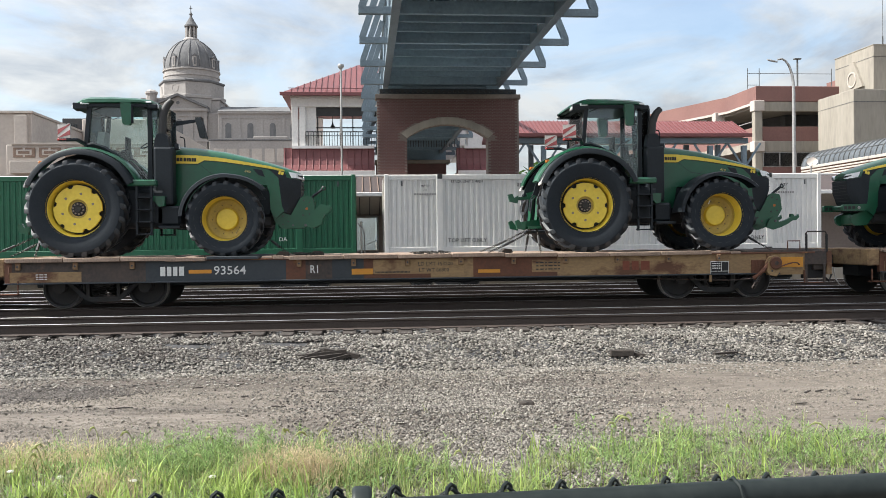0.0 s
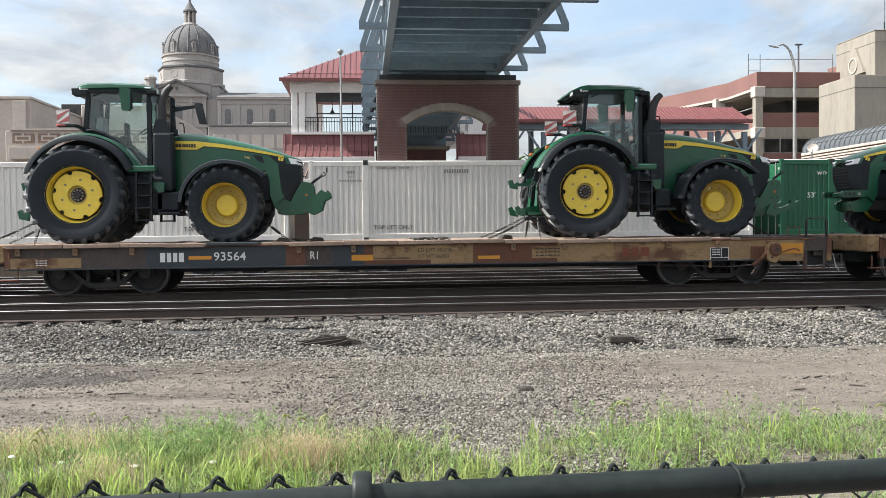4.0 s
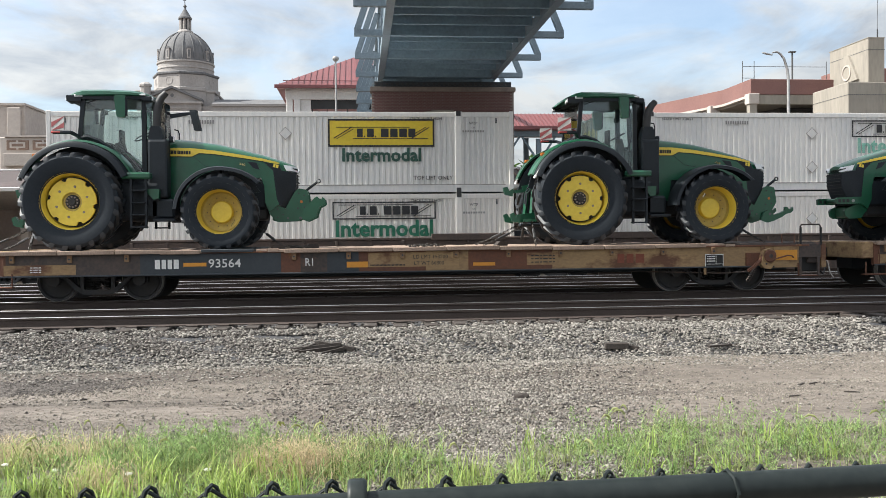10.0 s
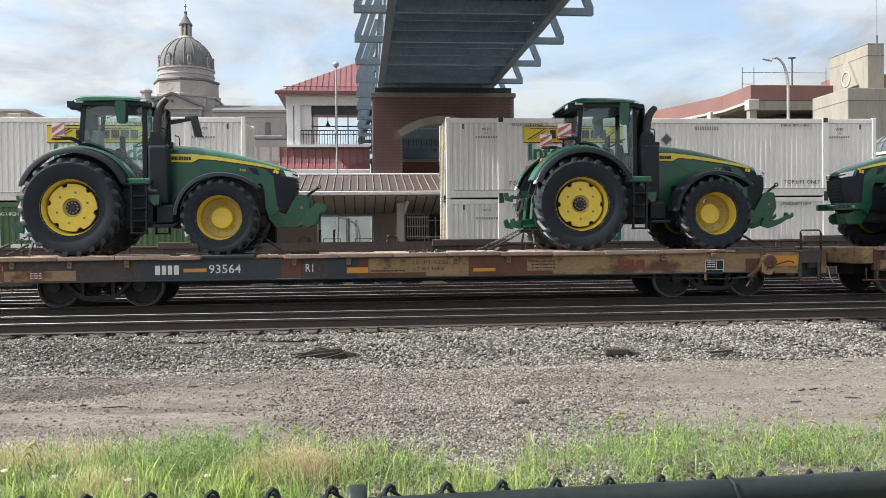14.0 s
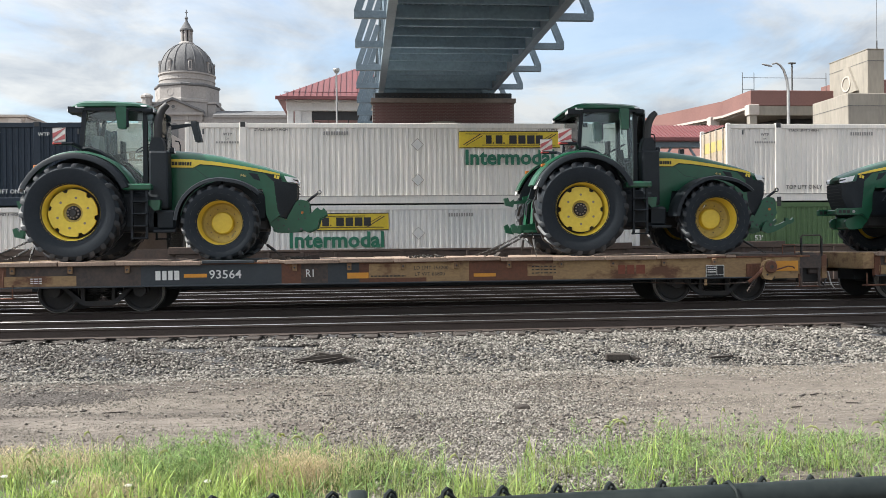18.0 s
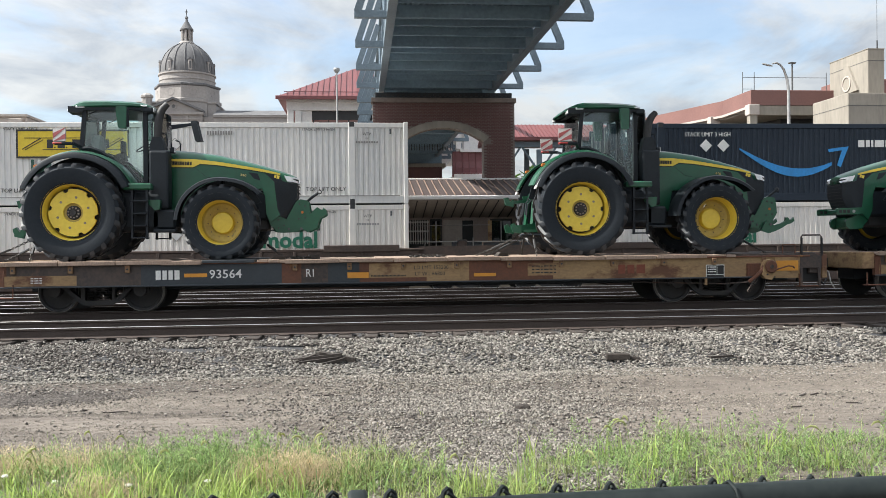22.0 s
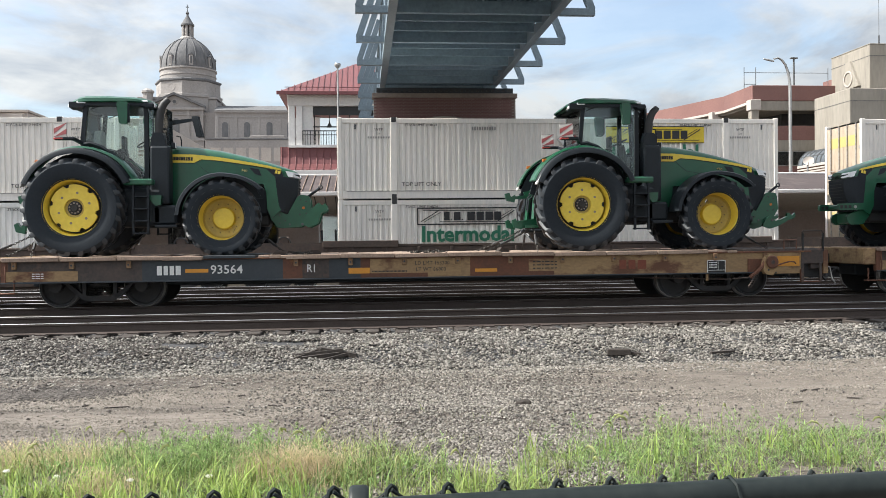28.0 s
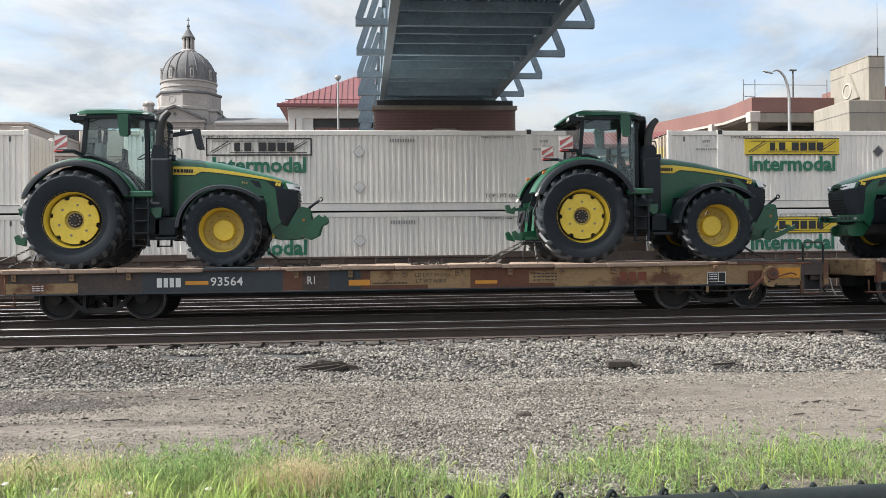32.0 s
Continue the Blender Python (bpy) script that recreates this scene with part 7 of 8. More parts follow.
def wheel(tr, x, y, z, rear, side, turn):
    m = pose(x, y, z, 0, turn, 0) if side < 0 else pose(x, y, z, 0, turn, 180)
    w = part("wheel", RIM_R if rear else RIM_F, None, tr, "yellow pressed-steel rim", at=m)
    part("tyre", TYRE_R if rear else TYRE_F, None, w, "black farm tyre")
    n = 22 if rear else 20
    for k in range(n):
        for i in (0, 1):
            part("lug", (LUGS_R if rear else LUGS_F)[i], None, w, at=pose(0, 0, 0, 0, -360 * (k + .5 * i) / n, 0))
    # added black disc: darkens the rim's inner side in place of shade
    part("rim_back_shade", shared(("back", rear), lambda: mesh_of("rim_back_shade", lathe([(0, .26), (.2, .26), (.24, .20), (.50 if rear else .43, .17), (.50 if rear else .43, .14), (0, .14)] if rear else [(0, .30), (.2, .30), (.24, .27), (.41, .25), (.41, .242), (0, .242)], (0, 0, 0), "y", 28), M["plastic"], True)), None, w, "black disc behind the rim, standing in for shade")
    if rear:
        part("hub", shared("axle", lambda: mesh_of("hub", lathe([(0, -.075), (.06, -.075), (.07, -.05), (.13, -.045), (.14, -.02), (.16, -.015), (.16, 0)], (0, 0, 0), "y", 24), M["wheel_steel"], True)), None, w, "rusty dark steel axle hub")
        for k in range(10):
            a = 2 * math.pi * k / 10
            part("bolt", BOLT, None, w, at=(.105 * math.cos(a), -.045, .105 * math.sin(a)))
        part("rim_shade", RIM_SHADE, None, w)
        part("hub_recess", shared("hrec", lambda: mesh_of("hub_recess", lathe([(.192, -.05), (.183, -.034), (.15, -.026)], (0, 0, 0), "y", 32), M["rim_dust_shade"], True)), None, w, "dusty recess round the hub, shade put into its colour")
        for k in range(6):
            a = 2 * math.pi * (k + .5) / 6
            part("bolt", BOLT_R, None, w, at=(.32 * math.cos(a), -.083, .32 * math.sin(a)))
    else:
        for k in range(10):
            a = 2 * math.pi * k / 10
            part("bolt", BOLT_D, None, w, at=(.31 * math.cos(a), .222, .31 * math.sin(a)))
        part("dish_floor", shared("dish", lambda: mesh_of("dish_floor", lathe([(.428, .11), (.398, .184), (.27, .235), (.242, .235)], (0, 0, 0), "y", 40), M["rim_dust_shade"], True)), None, w, "dusty brown rim dish, shade put into its colour")
        part("valve", shared("valve", lambda: mesh_of("valve", rod((.36, -.02, .1), (.30, -.06, .18), .012, 6), M["chrome"])), None, w)


HOOD = [(1.60, .42, 2.43, 1.40), (2.0, .43, 2.405, 1.42), (2.33, .435, 2.375, 1.45), (2.87, .44, 2.295, 1.50), (3.4, .44, 2.17, 1.52), (3.85, .43, 2.05, 1.55), (4.17, .40, 1.95, 1.66), (4.38, .35, 1.875, 1.70), (4.50, .29, 1.82, 1.74)]


def hood_ring(x, w, zt, zb):
    """One cross-section of the bonnet: upright sides, rounded shoulders, a shallow crown with a centre crease."""
    half = [(1.0, zb), (1.0, zt - .30), (.995, zt - .21), (.965, zt - .13), (.88, zt - .07), (.70, zt - .032), (.42, zt - .012), (.12, zt)]
    return [Vector((x, -w * q, z)) for q, z in half] + [Vector((x, w * q, z)) for q, z in half[::-1]]


def hood_at(x):
    for a, b in zip(HOOD, HOOD[1:]):
        if a[0] <= x <= b[0]:
            t = (x - a[0]) / (b[0] - a[0])
            return [p + (q - p) * t for p, q in zip(a, b)]
    return list(HOOD[-1])


def fender_shell(s, rear, front, ya, yb, drop, x0=0.0, zc=1.045, a_end=24):
    """A wheel-arch shell: its radius grows from the rear to the front, its outer edge turns down."""
    rings = []
    for i in range(22):
        d = 154 - (154 - a_end) * i / 21
        a = math.radians(d)
        c, sn = math.cos(a), math.sin(a)
        f = min(1, max(0, (100 - d) / 50))
        r = (rear * (1.0 + .085 * max(0, sn) ** 2)) * (1 - f) + front * f
        rings.append([Vector((x0 + q * c, s * y, zc + q * sn)) for q, y in ((r, ya), (r, yb - .07), (r - .015, yb - .02), (r - .05, yb), (r - drop, yb + .004), (r - drop, yb - .025), (r - .06, yb - .06), (r - .035, ya))])
    return loft(rings)


def strip(path, y, s, thick=.02):
    """A flat band on an upright face: path of (x, top, bottom), y the face's distance as a function of x."""
    bm = bmesh.new()
    for (xa, ta, ba), (xb, tb, bb) in zip(path, path[1:]):
        q = [(xa, y(xa), ba), (xb, y(xb), bb), (xb, y(xb), tb), (xa, y(xa), ta)]
        bm.faces.new([bm.verts.new((p[0], s * p[1], p[2])) for p in q])
    r = bmesh.ops.extrude_face_region(bm, geom=bm.faces[:])
    bmesh.ops.translate(bm, vec=(0, -s * thick, 0), verts=[v for v in r["geom"] if isinstance(v, bmesh.types.BMVert)])
    return bm


def tractor(turns, mirror=True, lift=0.0, group="tractors on the flatcars", label="", number="340", stack=3.34):
    tr = thing("tractor", label, "tractor", (0, 0, 0), group)
    G, Bk, Yl = M["paint_green"], M["plastic"], M["paint_yellow"]
    FX = 3.0
    for i, (x, z, rear) in enumerate(((0, 1.02, True), (FX, .79, False))):
        for s in (-1, 1):
            wheel(tr, x, s * (1.04 if rear else 1.08), z, rear, s, turns[i])
    part("rear_axle", rod((0, -.85, 1.02), (0, .85, 1.02), .17, 14), M["dark_metal"], tr, smooth=True)
    part("front_axle", box(2.88, 3.18, -.9, .9, .62, .92, .04), G, tr)
    part("chassis", box(-.45, 3.9, -.27, .27, .62, 1.25, .05), M["dark_metal"], tr)
    part("engine_block", box(1.7, 3.9, -.36, .36, .85, 1.5, .06), Bk, tr)
    part("gearbox", box(-.5, 1.6, -.42, .42, .75, 1.45, .06), M["dark_metal"], tr)
    # bonnet
    part("bonnet", loft([hood_ring(*h) for h in HOOD]), G, tr, "long sloping green bonnet", smooth=True)
    part("side_panel", prism([(1.62, .98), (2.22, .98), (2.30, 1.46), (1.62, 1.46)], -.425, .425, "y"), G, tr)
    flank = lambda x: hood_at(x)[1] + .012
    for s in (-1, 1):
        way = 0 if s < 0 else 180
        part("stripe", strip([(1.66, 2.195, 2.02), (2.00, 2.195, 2.015), (2.31, 2.19, 2.01), (2.46, 2.175, 2.085), (2.80, 2.135, 2.058), (3.20, 2.072, 2.003), (3.55, 2.01, 1.95), (3.86, 1.952, 1.897), (4.05, 1.905, 1.86), (4.17, 1.873, 1.838)], flank, s), Yl, tr, "yellow bonnet stripe")
        part("stripe_edge", strip([(1.66, 2.018, 2.006), (2.31, 2.008, 1.996), (2.47, 2.083, 2.071), (2.80, 2.056, 2.044), (3.20, 2.001, 1.989), (3.86, 1.895, 1.885)], flank, s), Bk, tr)
        nb = bars([.03, .045, .05, .05, .018, .05, .04, .04, .045, .04], .075, .011, 0, M["ink"])
        part("name_blocks", nb, M["ink"], tr, at=pose(2.03, s * .448, 2.10, 0, 1.5, way))
        part("model_mark", text_mesh(number, .072, M["faded_yellow"], .01, .003, 1.25), None, tr, at=pose(3.38, s * .455, 1.835, 0, 10, way))
        part("model_mark", bars([.045, .055], .07, .012, 0, Yl), Yl, tr, at=pose(4.10, s * .436, 1.80, 0, 14, way))
        part("side_vent", prism([(3.49, 1.90), (3.69, 1.87), (3.75, 1.72), (3.61, 1.76)], s * .43, s * .446, "y"), Bk, tr)
        part("panel_joint", strip([(2.36, 1.998, 1.99), (2.60, 1.80, 1.792), (2.9, 1.745, 1.737), (3.4, 1.72, 1.712)], lambda x: hood_at(x)[1] + .003, s, .006), Bk, tr)
        # cheek: a green band from the bonnet's flank down to the chin
        part("cheek", prism([(3.70, 1.87), (3.86, 1.86), (4.04, 1.70), (4.075, 1.36), (4.11, 1.08), (4.16, .97), (3.96, .80), (3.86, 1.02), (3.845, 1.36), (3.74, 1.66)], s * .34, s * .440, "y"), G, tr, "green front cheek panel")
        part("headlight", loft([[Vector((p, s * y, q)) for p, q in pts] for y, pts in ((.25, ((4.42, 1.765), (4.555, 1.74), (4.56, 1.69), (4.46, 1.68))), (.31, ((4.35, 1.81), (4.545, 1.775), (4.552, 1.665), (4.40, 1.66))), (.425, ((4.26, 1.83), (4.42, 1.80), (4.43, 1.69), (4.32, 1.70))))]), M["lamp_glass"], tr, "clear angular headlight")
        part("lamp_line", loft([[Vector((p, s * y, q)) for p, q in pts] for y, pts in ((.26, ((4.42, 1.765), (4.566, 1.728), (4.566, 1.70), (4.42, 1.738))), (.31, ((4.36, 1.772), (4.557, 1.742), (4.557, 1.702), (4.36, 1.752))), (.395, ((4.30, 1.78), (4.475, 1.752), (4.475, 1.735), (4.30, 1.775))))]), Bk, tr)
        part("low_lamp", box(4.40, 4.47, s * .345 - .03, s * .345 + .03, 1.42, 1.58, .012), M["plastic_grey"], tr, "small upright running lamp")
        # front fender: a thin bent sheet on stays
        rings = []
        for i in range(18):
            d = 176 - 140 * i / 17
            a = math.radians(d)
            rr = .945 + .11 * max(0, (80 - d) / 44) ** 1.2
            c, sn = math.cos(a), math.sin(a)
            rings.append([Vector((FX + q * c, s * y, .79 + q * sn)) for q, y in ((rr, .80), (rr, 1.30), (rr - .02, 1.345), (rr - .085, 1.355), (rr - .085, 1.33), (rr - .035, 1.31), (rr - .03, .80))])
        part("front_fender", loft(rings), Bk, tr, "black plastic front fender", smooth=True)
        # black half-disc fills the gap between fender and body
        part("arch_fill", prism([(FX + .90 * math.cos(radians(q)), .80 + .90 * math.sin(radians(q))) for q in range(172, 20, -12)], s * .74, s * .78, "y"), Bk, tr, "black half-disc inside the front fender")
        part("fender_stay", beam((2.98, s * .55, 1.3), (FX, s * .95, 1.72), .05, .05), Bk, tr)
        # rear fender: green shell, black outer lip, liner
        part("rear_fender", fender_shell(s, 1.165, 1.33, .60, 1.06, .05), G, tr, smooth=True)
        part("fender_lip", fender_shell(s, 1.105, 1.26, 1.05, 1.31, .125), Bk, tr, "black plastic fender lip", smooth=True)
        part("fender_wall", prism([(1.08 * math.cos(radians(q)), 1.08 + 1.13 * math.sin(radians(q))) for q in range(170, 25, -12)] + [(.6, 1.2), (-.7, 1.2)], s * .60, s * .64, "y"), Bk, tr)
        part("fender_light", box(-.83, -.74, s * .93 - .05, s * .93 + .05, 1.96, 2.03, .012), M["amber"], tr)
        # pale strip on the black lip: the sun's highlight as light grey colour
        part("fender_glint", loft([[Vector((1.115 * math.cos(radians(a)), s * y, 1.045 + 1.135 * math.sin(radians(a)))) for y in (1.08, 1.29)] + [Vector((1.085 * math.cos(radians(a)), s * y, 1.045 + 1.105 * math.sin(radians(a)))) for y in (1.29, 1.08)] for a in (146, 150, 154, 158)]), M["box_grey"], tr, "pale strip on the fender's tail, a highlight put into colour")
        # tail lamp bar with the striped board on it
        tl = part("tail_lamp", box(-.42, -.02, s * .95 - .05, s * .95 + .05, 2.44, 2.505, .02), Bk, tr, "black bar with a dark red tail lamp")
        part("lens", box(-.44, -.24, s * .95 - .055, s * .95 + .055, 2.45, 2.495, .015), M["ink_red"], tl)
        part("lamp_stay", beam((-.05, s * .95, 2.47), (.06, s * .72, 2.40), .06, .06), Bk, tl)
        bd = part("warning_board", box(-.145, .145, -.012, .012, -.145, .145, .004), M["board_white"], tr, "red and white striped board", at=pose(-.30, s * .97, 2.655, 0, 0, -14))
        for k in (-1, 0, 1):
            q = [(-.142, .03 + k * .22), (.142, .03 + k * .22 + .21), (.142, .03 + k * .22 + .10), (-.142, .03 + k * .22 - .11)]
            st = prism(q, -.016, .016, "y")
            for v in st.verts:
                v.co.z = max(-.142, min(.142, v.co.z))
            part("red_stripe", st, M["board_red"], bd)
    # black nose with a mesh grille
    edge = [(4.0, 1.74), (4.15, 1.72), (4.37, 1.67), (4.38, 1.38), (4.30, 1.12), (4.20, .93), (4.13, .96), (4.06, 1.36)]
    full = [(4.0, 1.74), (4.25, 1.70), (4.53, 1.64), (4.53, 1.36), (4.44, 1.11), (4.30, .88), (4.13, .94), (4.06, 1.36)]
    part("grille", loft([[Vector((p, y, q)) for p, q in pts] for y, pts in ((-.436, edge), (-.33, full), (.33, full), (.436, edge))]), Bk, tr, "black mesh front grille", smooth=True)
    part("nose_mask", prism([(3.84, 1.885), (4.17, 1.835), (4.22, 1.70), (4.04, 1.695)], -.437, .437, "y"), Bk, tr)
    for k in range(9):
        z = 1.0 + k * .075
        part("grille_bar", box(4.37 + .027 * k - .02 - (.02 if k > 6 else 0), 4.405 + .027 * k - (.02 + .02 * (k - 6) if k > 6 else 0), -.30, .30, z, z + .012), M["dark_metal"], tr)
    # chin and front hitch
    for s in (-1, 1):
        if lift < 60:
            pl = [(3.84, 1.03), (4.13, .95), (4.29, .87), (4.46, 1.18), (4.52, 1.27), (4.60, 1.31), (4.76, 1.28), (4.79, 1.20), (4.82, .93), (4.72, .75), (4.58, .60), (4.10, .58), (3.94, .76)]
        else:
            pl = [(3.84, 1.03), (4.13, .95), (4.29, .87), (4.44, .82), (4.48, .76), (4.46, .64), (4.38, .58), (4.10, .58), (3.94, .76)]
        part("hitch_plate", prism(pl, s * .33 - .035, s * .33 + .035, "y"), G, tr, "green front hitch side plate")
        for bx, bz in ((4.12, .86), (4.24, .74), (4.12, .68), (4.58, 1.20), (4.70, 1.16), (4.56, .88), (4.70, .90)) if lift < 60 else ():
            part("bolt", rod((bx, s * .362, bz), (bx, s * .378, bz), .018, 8), M["dark_metal"], tr)
        pts = [(4.40, .52), (4.58, .46), (4.72, .50), (4.90, .58), (5.02, .66), (5.12, .68), (5.19, .74), (5.17, .82), (5.13, .78), (5.08, .76), (5.04, .82), (4.99, .82), (4.98, .74), (4.86, .68), (4.72, .64), (4.62, .68), (4.56, .74), (4.48, .70)]
        if lift > 60:
            pts = [(4.02, .92), (4.71, .92), (4.73, .94), (4.73, 1.05), (4.70, 1.07), (4.02, 1.08)]
        elif lift > 0:
            pts = [(4.59, .68), (4.72, .88), (4.92, 1.09), (4.98, 1.13), (5.02, 1.09), (5.08, 1.07), (5.10, 1.12), (5.15, 1.08), (5.17, .98), (5.13, .94), (5.04, .90), (5.00, .80), (4.97, .68), (4.76, .58)]
        part("hitch_arm", prism(pts, s * .42 - .04, s * .42 + .04, "y"), G, tr)
        if lift > 60:
            for k in range(3):
                part("slot", box(4.42 + k * .10, 4.49 + k * .10, s * .42 - .043, s * .42 + .043, .955, 1.03), M["black"], tr, "dark slot in the bracket")
            part("pivot_pin", rod((4.33, s * .36, .99), (4.33, s * .475, .99), .035, 10), M["galv"], tr)
            continue
        part("pivot_pin", rod((4.62, s * .30, .66), (4.62, s * .475, .66), .03, 10), M["plastic_grey"], tr)
        part("pivot_pin", rod((4.34, s * .30, .66), (4.34, s * .378, .66), .022, 8), M["plastic_grey"], tr)
        part("warning_dot", rod((4.64, s * .366, 1.02), (4.64, s * .372, 1.02), .03, 12), M["amber"], tr)
    part("chin_plate", box(4.0, 4.34, -.33, .33, .60, .86, .03), G, tr)
    if lift < 60:
        part("top_link", sweep([(4.66, 0, 1.22), (4.80, 0, 1.34), (4.96, 0, 1.46)], .030, 8), Bk, tr)
        part("link_hook", lathe([(.03, -.02), (.055, 0), (.03, .02)], (5.0, 0, 1.49), "y", 10), M["dark_metal"], tr)
        part("hitch_cross", box(4.5, 4.62, -.33, .33, .8, .95, .02), G, tr)
    else:
        part("weight_bracket", box(4.30, 4.52, -.38, .38, .94, 1.05, .02), G, tr, "flat green front weight bracket")
    # cab
    part("cab_floor", prism([(.05, -.70), (1.10, -.70), (1.62, -.54), (1.62, .54), (1.10, .70), (.05, .70)], 1.38, 1.62, "z"), Bk, tr)
    part("roof_liner", prism([(-.02, -.74), (1.28, -.74), (1.50, -.66), (1.50, .66), (1.28, .74), (-.02, .74)], 3.20, 3.27, "z"), Bk, tr)
    rr = []
    for x, zb, zt, w in ((-.21, 3.20, 3.235, .60), (-.15, 3.195, 3.305, .74), (.02, 3.24, 3.375, .82), (.16, 3.255, 3.402, .84), (.6, 3.262, 3.405, .85), (1.10, 3.262, 3.385, .85), (1.34, 3.25, 3.362, .82), (1.46, 3.235, 3.335, .74), (1.52, 3.235, 3.30, .60)):
        rr.append([Vector((x, sy * w * q, z)) for sy, q, z in ((-1, .96, zb), (-1, 1, zb + .02), (-1, .99, zt - .055), (-1, .90, zt - .012), (-1, .5, zt), (1, .5, zt), (1, .90, zt - .012), (1, .99, zt - .055), (1, 1, zb + .02), (1, .96, zb))])
    part("roof", loft(rr), G, tr, "green moulded cab roof", smooth=True)
    part("roof_rail", prism([(-.08, 3.17), (-.03, 3.26), (1.44, 3.26), (1.48, 3.20), (1.30, 3.19), (.12, 3.19)], -.79, .79, "y"), Bk, tr)
    wl = lambda x: .74 - .04 * max(0, x) - (.16 * (x - 1.3) / .35 if x > 1.3 else 0)
    for s in (-1, 1):
        part("rear_pillar", prism([(.02, 2.36), (.11, 2.40), (.185, 3.22), (.10, 3.22)], s * .685, s * .745, "y"), Bk, tr)
        part("door_post", prism([(1.32, 1.56), (1.42, 1.56), (1.41, 3.22), (1.33, 3.22)], s * .60, s * .695, "y"), Bk, tr)
        part("front_pillar", beam((1.66, s * .55, 1.62), (1.60, s * .55, 3.22), .06, .07), Bk, tr)
        part("quarter_glass", loft([[Vector((x, s * y, z)) for x, y, z in ((1.42, .655, z), (1.65, .555, z), (1.65, .548, z), (1.42, .648, z))] for z in (1.65, 3.2)]), M["cab_glass"], tr)
        sill = [(.08, 2.38), (.22, 2.405), (.44, 2.33), (.70, 2.16), (.90, 1.91), (1.05, 1.64), (1.33, 1.60)]
        part("door_sill", sweep([(x, s * (wl(x) - .01), z) for x, z in sill], .042, 6), Bk, tr, smooth=True)
        part("cab_side", prism([(0, 1.56), (1.30, 1.56), (1.08, 1.62), (.90, 1.88), (.70, 2.13), (.44, 2.30), (.20, 2.38), (0, 2.36)], s * .56, s * .66, "y"), Bk, tr)
        part("side_glass", prism([(.12, 2.40), (.24, 2.40), (.45, 2.33), (.71, 2.16), (.91, 1.91), (1.06, 1.64), (1.33, 1.62), (1.33, 3.21), (.18, 3.21)], s * .685, s * .692, "y"), M["cab_glass"], tr, "clear curved cab glass")
        part("wiper", beam((.22, s * .70, 3.12), (.42, s * .70, 3.20), .012, .02), Bk, tr)
        lb = part("lamp_housing", loft([[Vector((x, s * y, z)) for y, z in ((.50, 3.13), (.80, 3.15), (.80, 3.27), (.50, 3.27))] for x in (-.18, -.08, .12)]), Bk, tr, "black work-lamp housing under the roof's rear")
        part("roof_lamp", box(-.20, -.15, s * .66 - .11, s * .66 + .11, 3.155, 3.225, .012), M["lamp_glass"], lb)
        part("roof_lamp", box(-.02, .16, s * .795 - .02, s * .795 + .02, 3.235, 3.29, .01), M["lamp_glass"], lb)
        fl = part("lamp_housing", box(1.34, 1.56, s * .66 - .15, s * .66 + .15, 3.14, 3.26, .03), Bk, tr)
        part("roof_lamp", box(1.54, 1.575, s * .66 - .11, s * .66 + .11, 3.16, 3.24, .012), M["lamp_glass"], fl)
        part("roof_lamp", box(1.26, 1.44, s * .80 - .02, s * .80 + .02, 3.265, 3.30, .008), M["lamp_glass"], fl)
        sh = part("mirror_shell", loft([[Vector((x, s * y, z)) for x, y in ((a, 1.04), (b, 1.02), (b, 1.13), (a, 1.16))] for z, a, b in ((2.76, .96, 1.07), (2.79, .93, 1.09), (3.16, .885, 1.10), (3.225, .90, 1.09))]), G, tr, "green folded mirror housing")
        part("mirror_back", box(1.085, 1.125, s * 1.07 - .05, s * 1.07 + .05, 2.80, 3.19, .012), Bk, sh, "black back of the mirror")
        part("mirror_stay", beam((1.30, s * .72, 3.19), (1.02, s * 1.08, 3.19), .05, .045), Bk, tr)
        for a in (1.16, 1.46):
            part("ladder_side", prism([(a, .46), (a + .045, .46), (a + .05, 1.50), (a + .005, 1.50)], s * 1.10 - .03, s * 1.10 + .03, "y"), Bk, tr)
        for k in range(4):
            part("step", box(1.18, 1.49, s * 1.06 - .13, s * 1.06 + .13, .47 + k * .255, .50 + k * .255, .008), Bk, tr)
        part("platform_edge", box(1.0, 1.59, s * 1.06 - .12, s * 1.06 + .12, 1.49, 1.62, .025), G, tr, "green step platform edge")
        part("fuel_tank", box(.75, 1.75, s * .62 - .26, s * .62 + .26, .62, 1.46, .10, 2), Bk, tr)
        part("tool_box", prism([(1.48, 1.28), (1.74, 1.28), (1.72, 1.08), (1.62, 1.06), (1.49, 1.20)], s * .92 - .1, s * .92 + .1, "y"), G, tr)
        part("battery_box", box(1.52, 2.02, s * .66 - .22, s * .66 + .22, .66, 1.08, .05), Bk, tr)
        part("foot_plate", box(1.60, 2.06, s * .92 - .14, s * .92 + .14, .60, .66, .012), Bk, tr)
        part("grab_handle", sweep([(1.72, s * .66, 2.72), (1.80, s * .70, 2.70), (1.82, s * .70, 2.62), (1.82, s * .70, 2.36)], .015, 6), Bk, tr, smooth=True)
    part("windscreen", loft([[Vector((x, y, z)) for x, y in ((1.64, -.54), (1.72, -.25), (1.72, .25), (1.64, .54), (1.632, .54), (1.712, .25), (1.712, -.25), (1.632, -.54))] for z in (1.66, 3.2)]), M["cab_glass"], tr)
    part("rear_window", prism([(-.66, 2.45), (.66, 2.45), (.66, 3.18), (-.66, 3.18)], .06, .066, "x"), M["cab_glass"], tr)
    part("rear_wall", box(-.02, .08, -.6, .6, 1.4, 2.44, .04), Bk, tr)
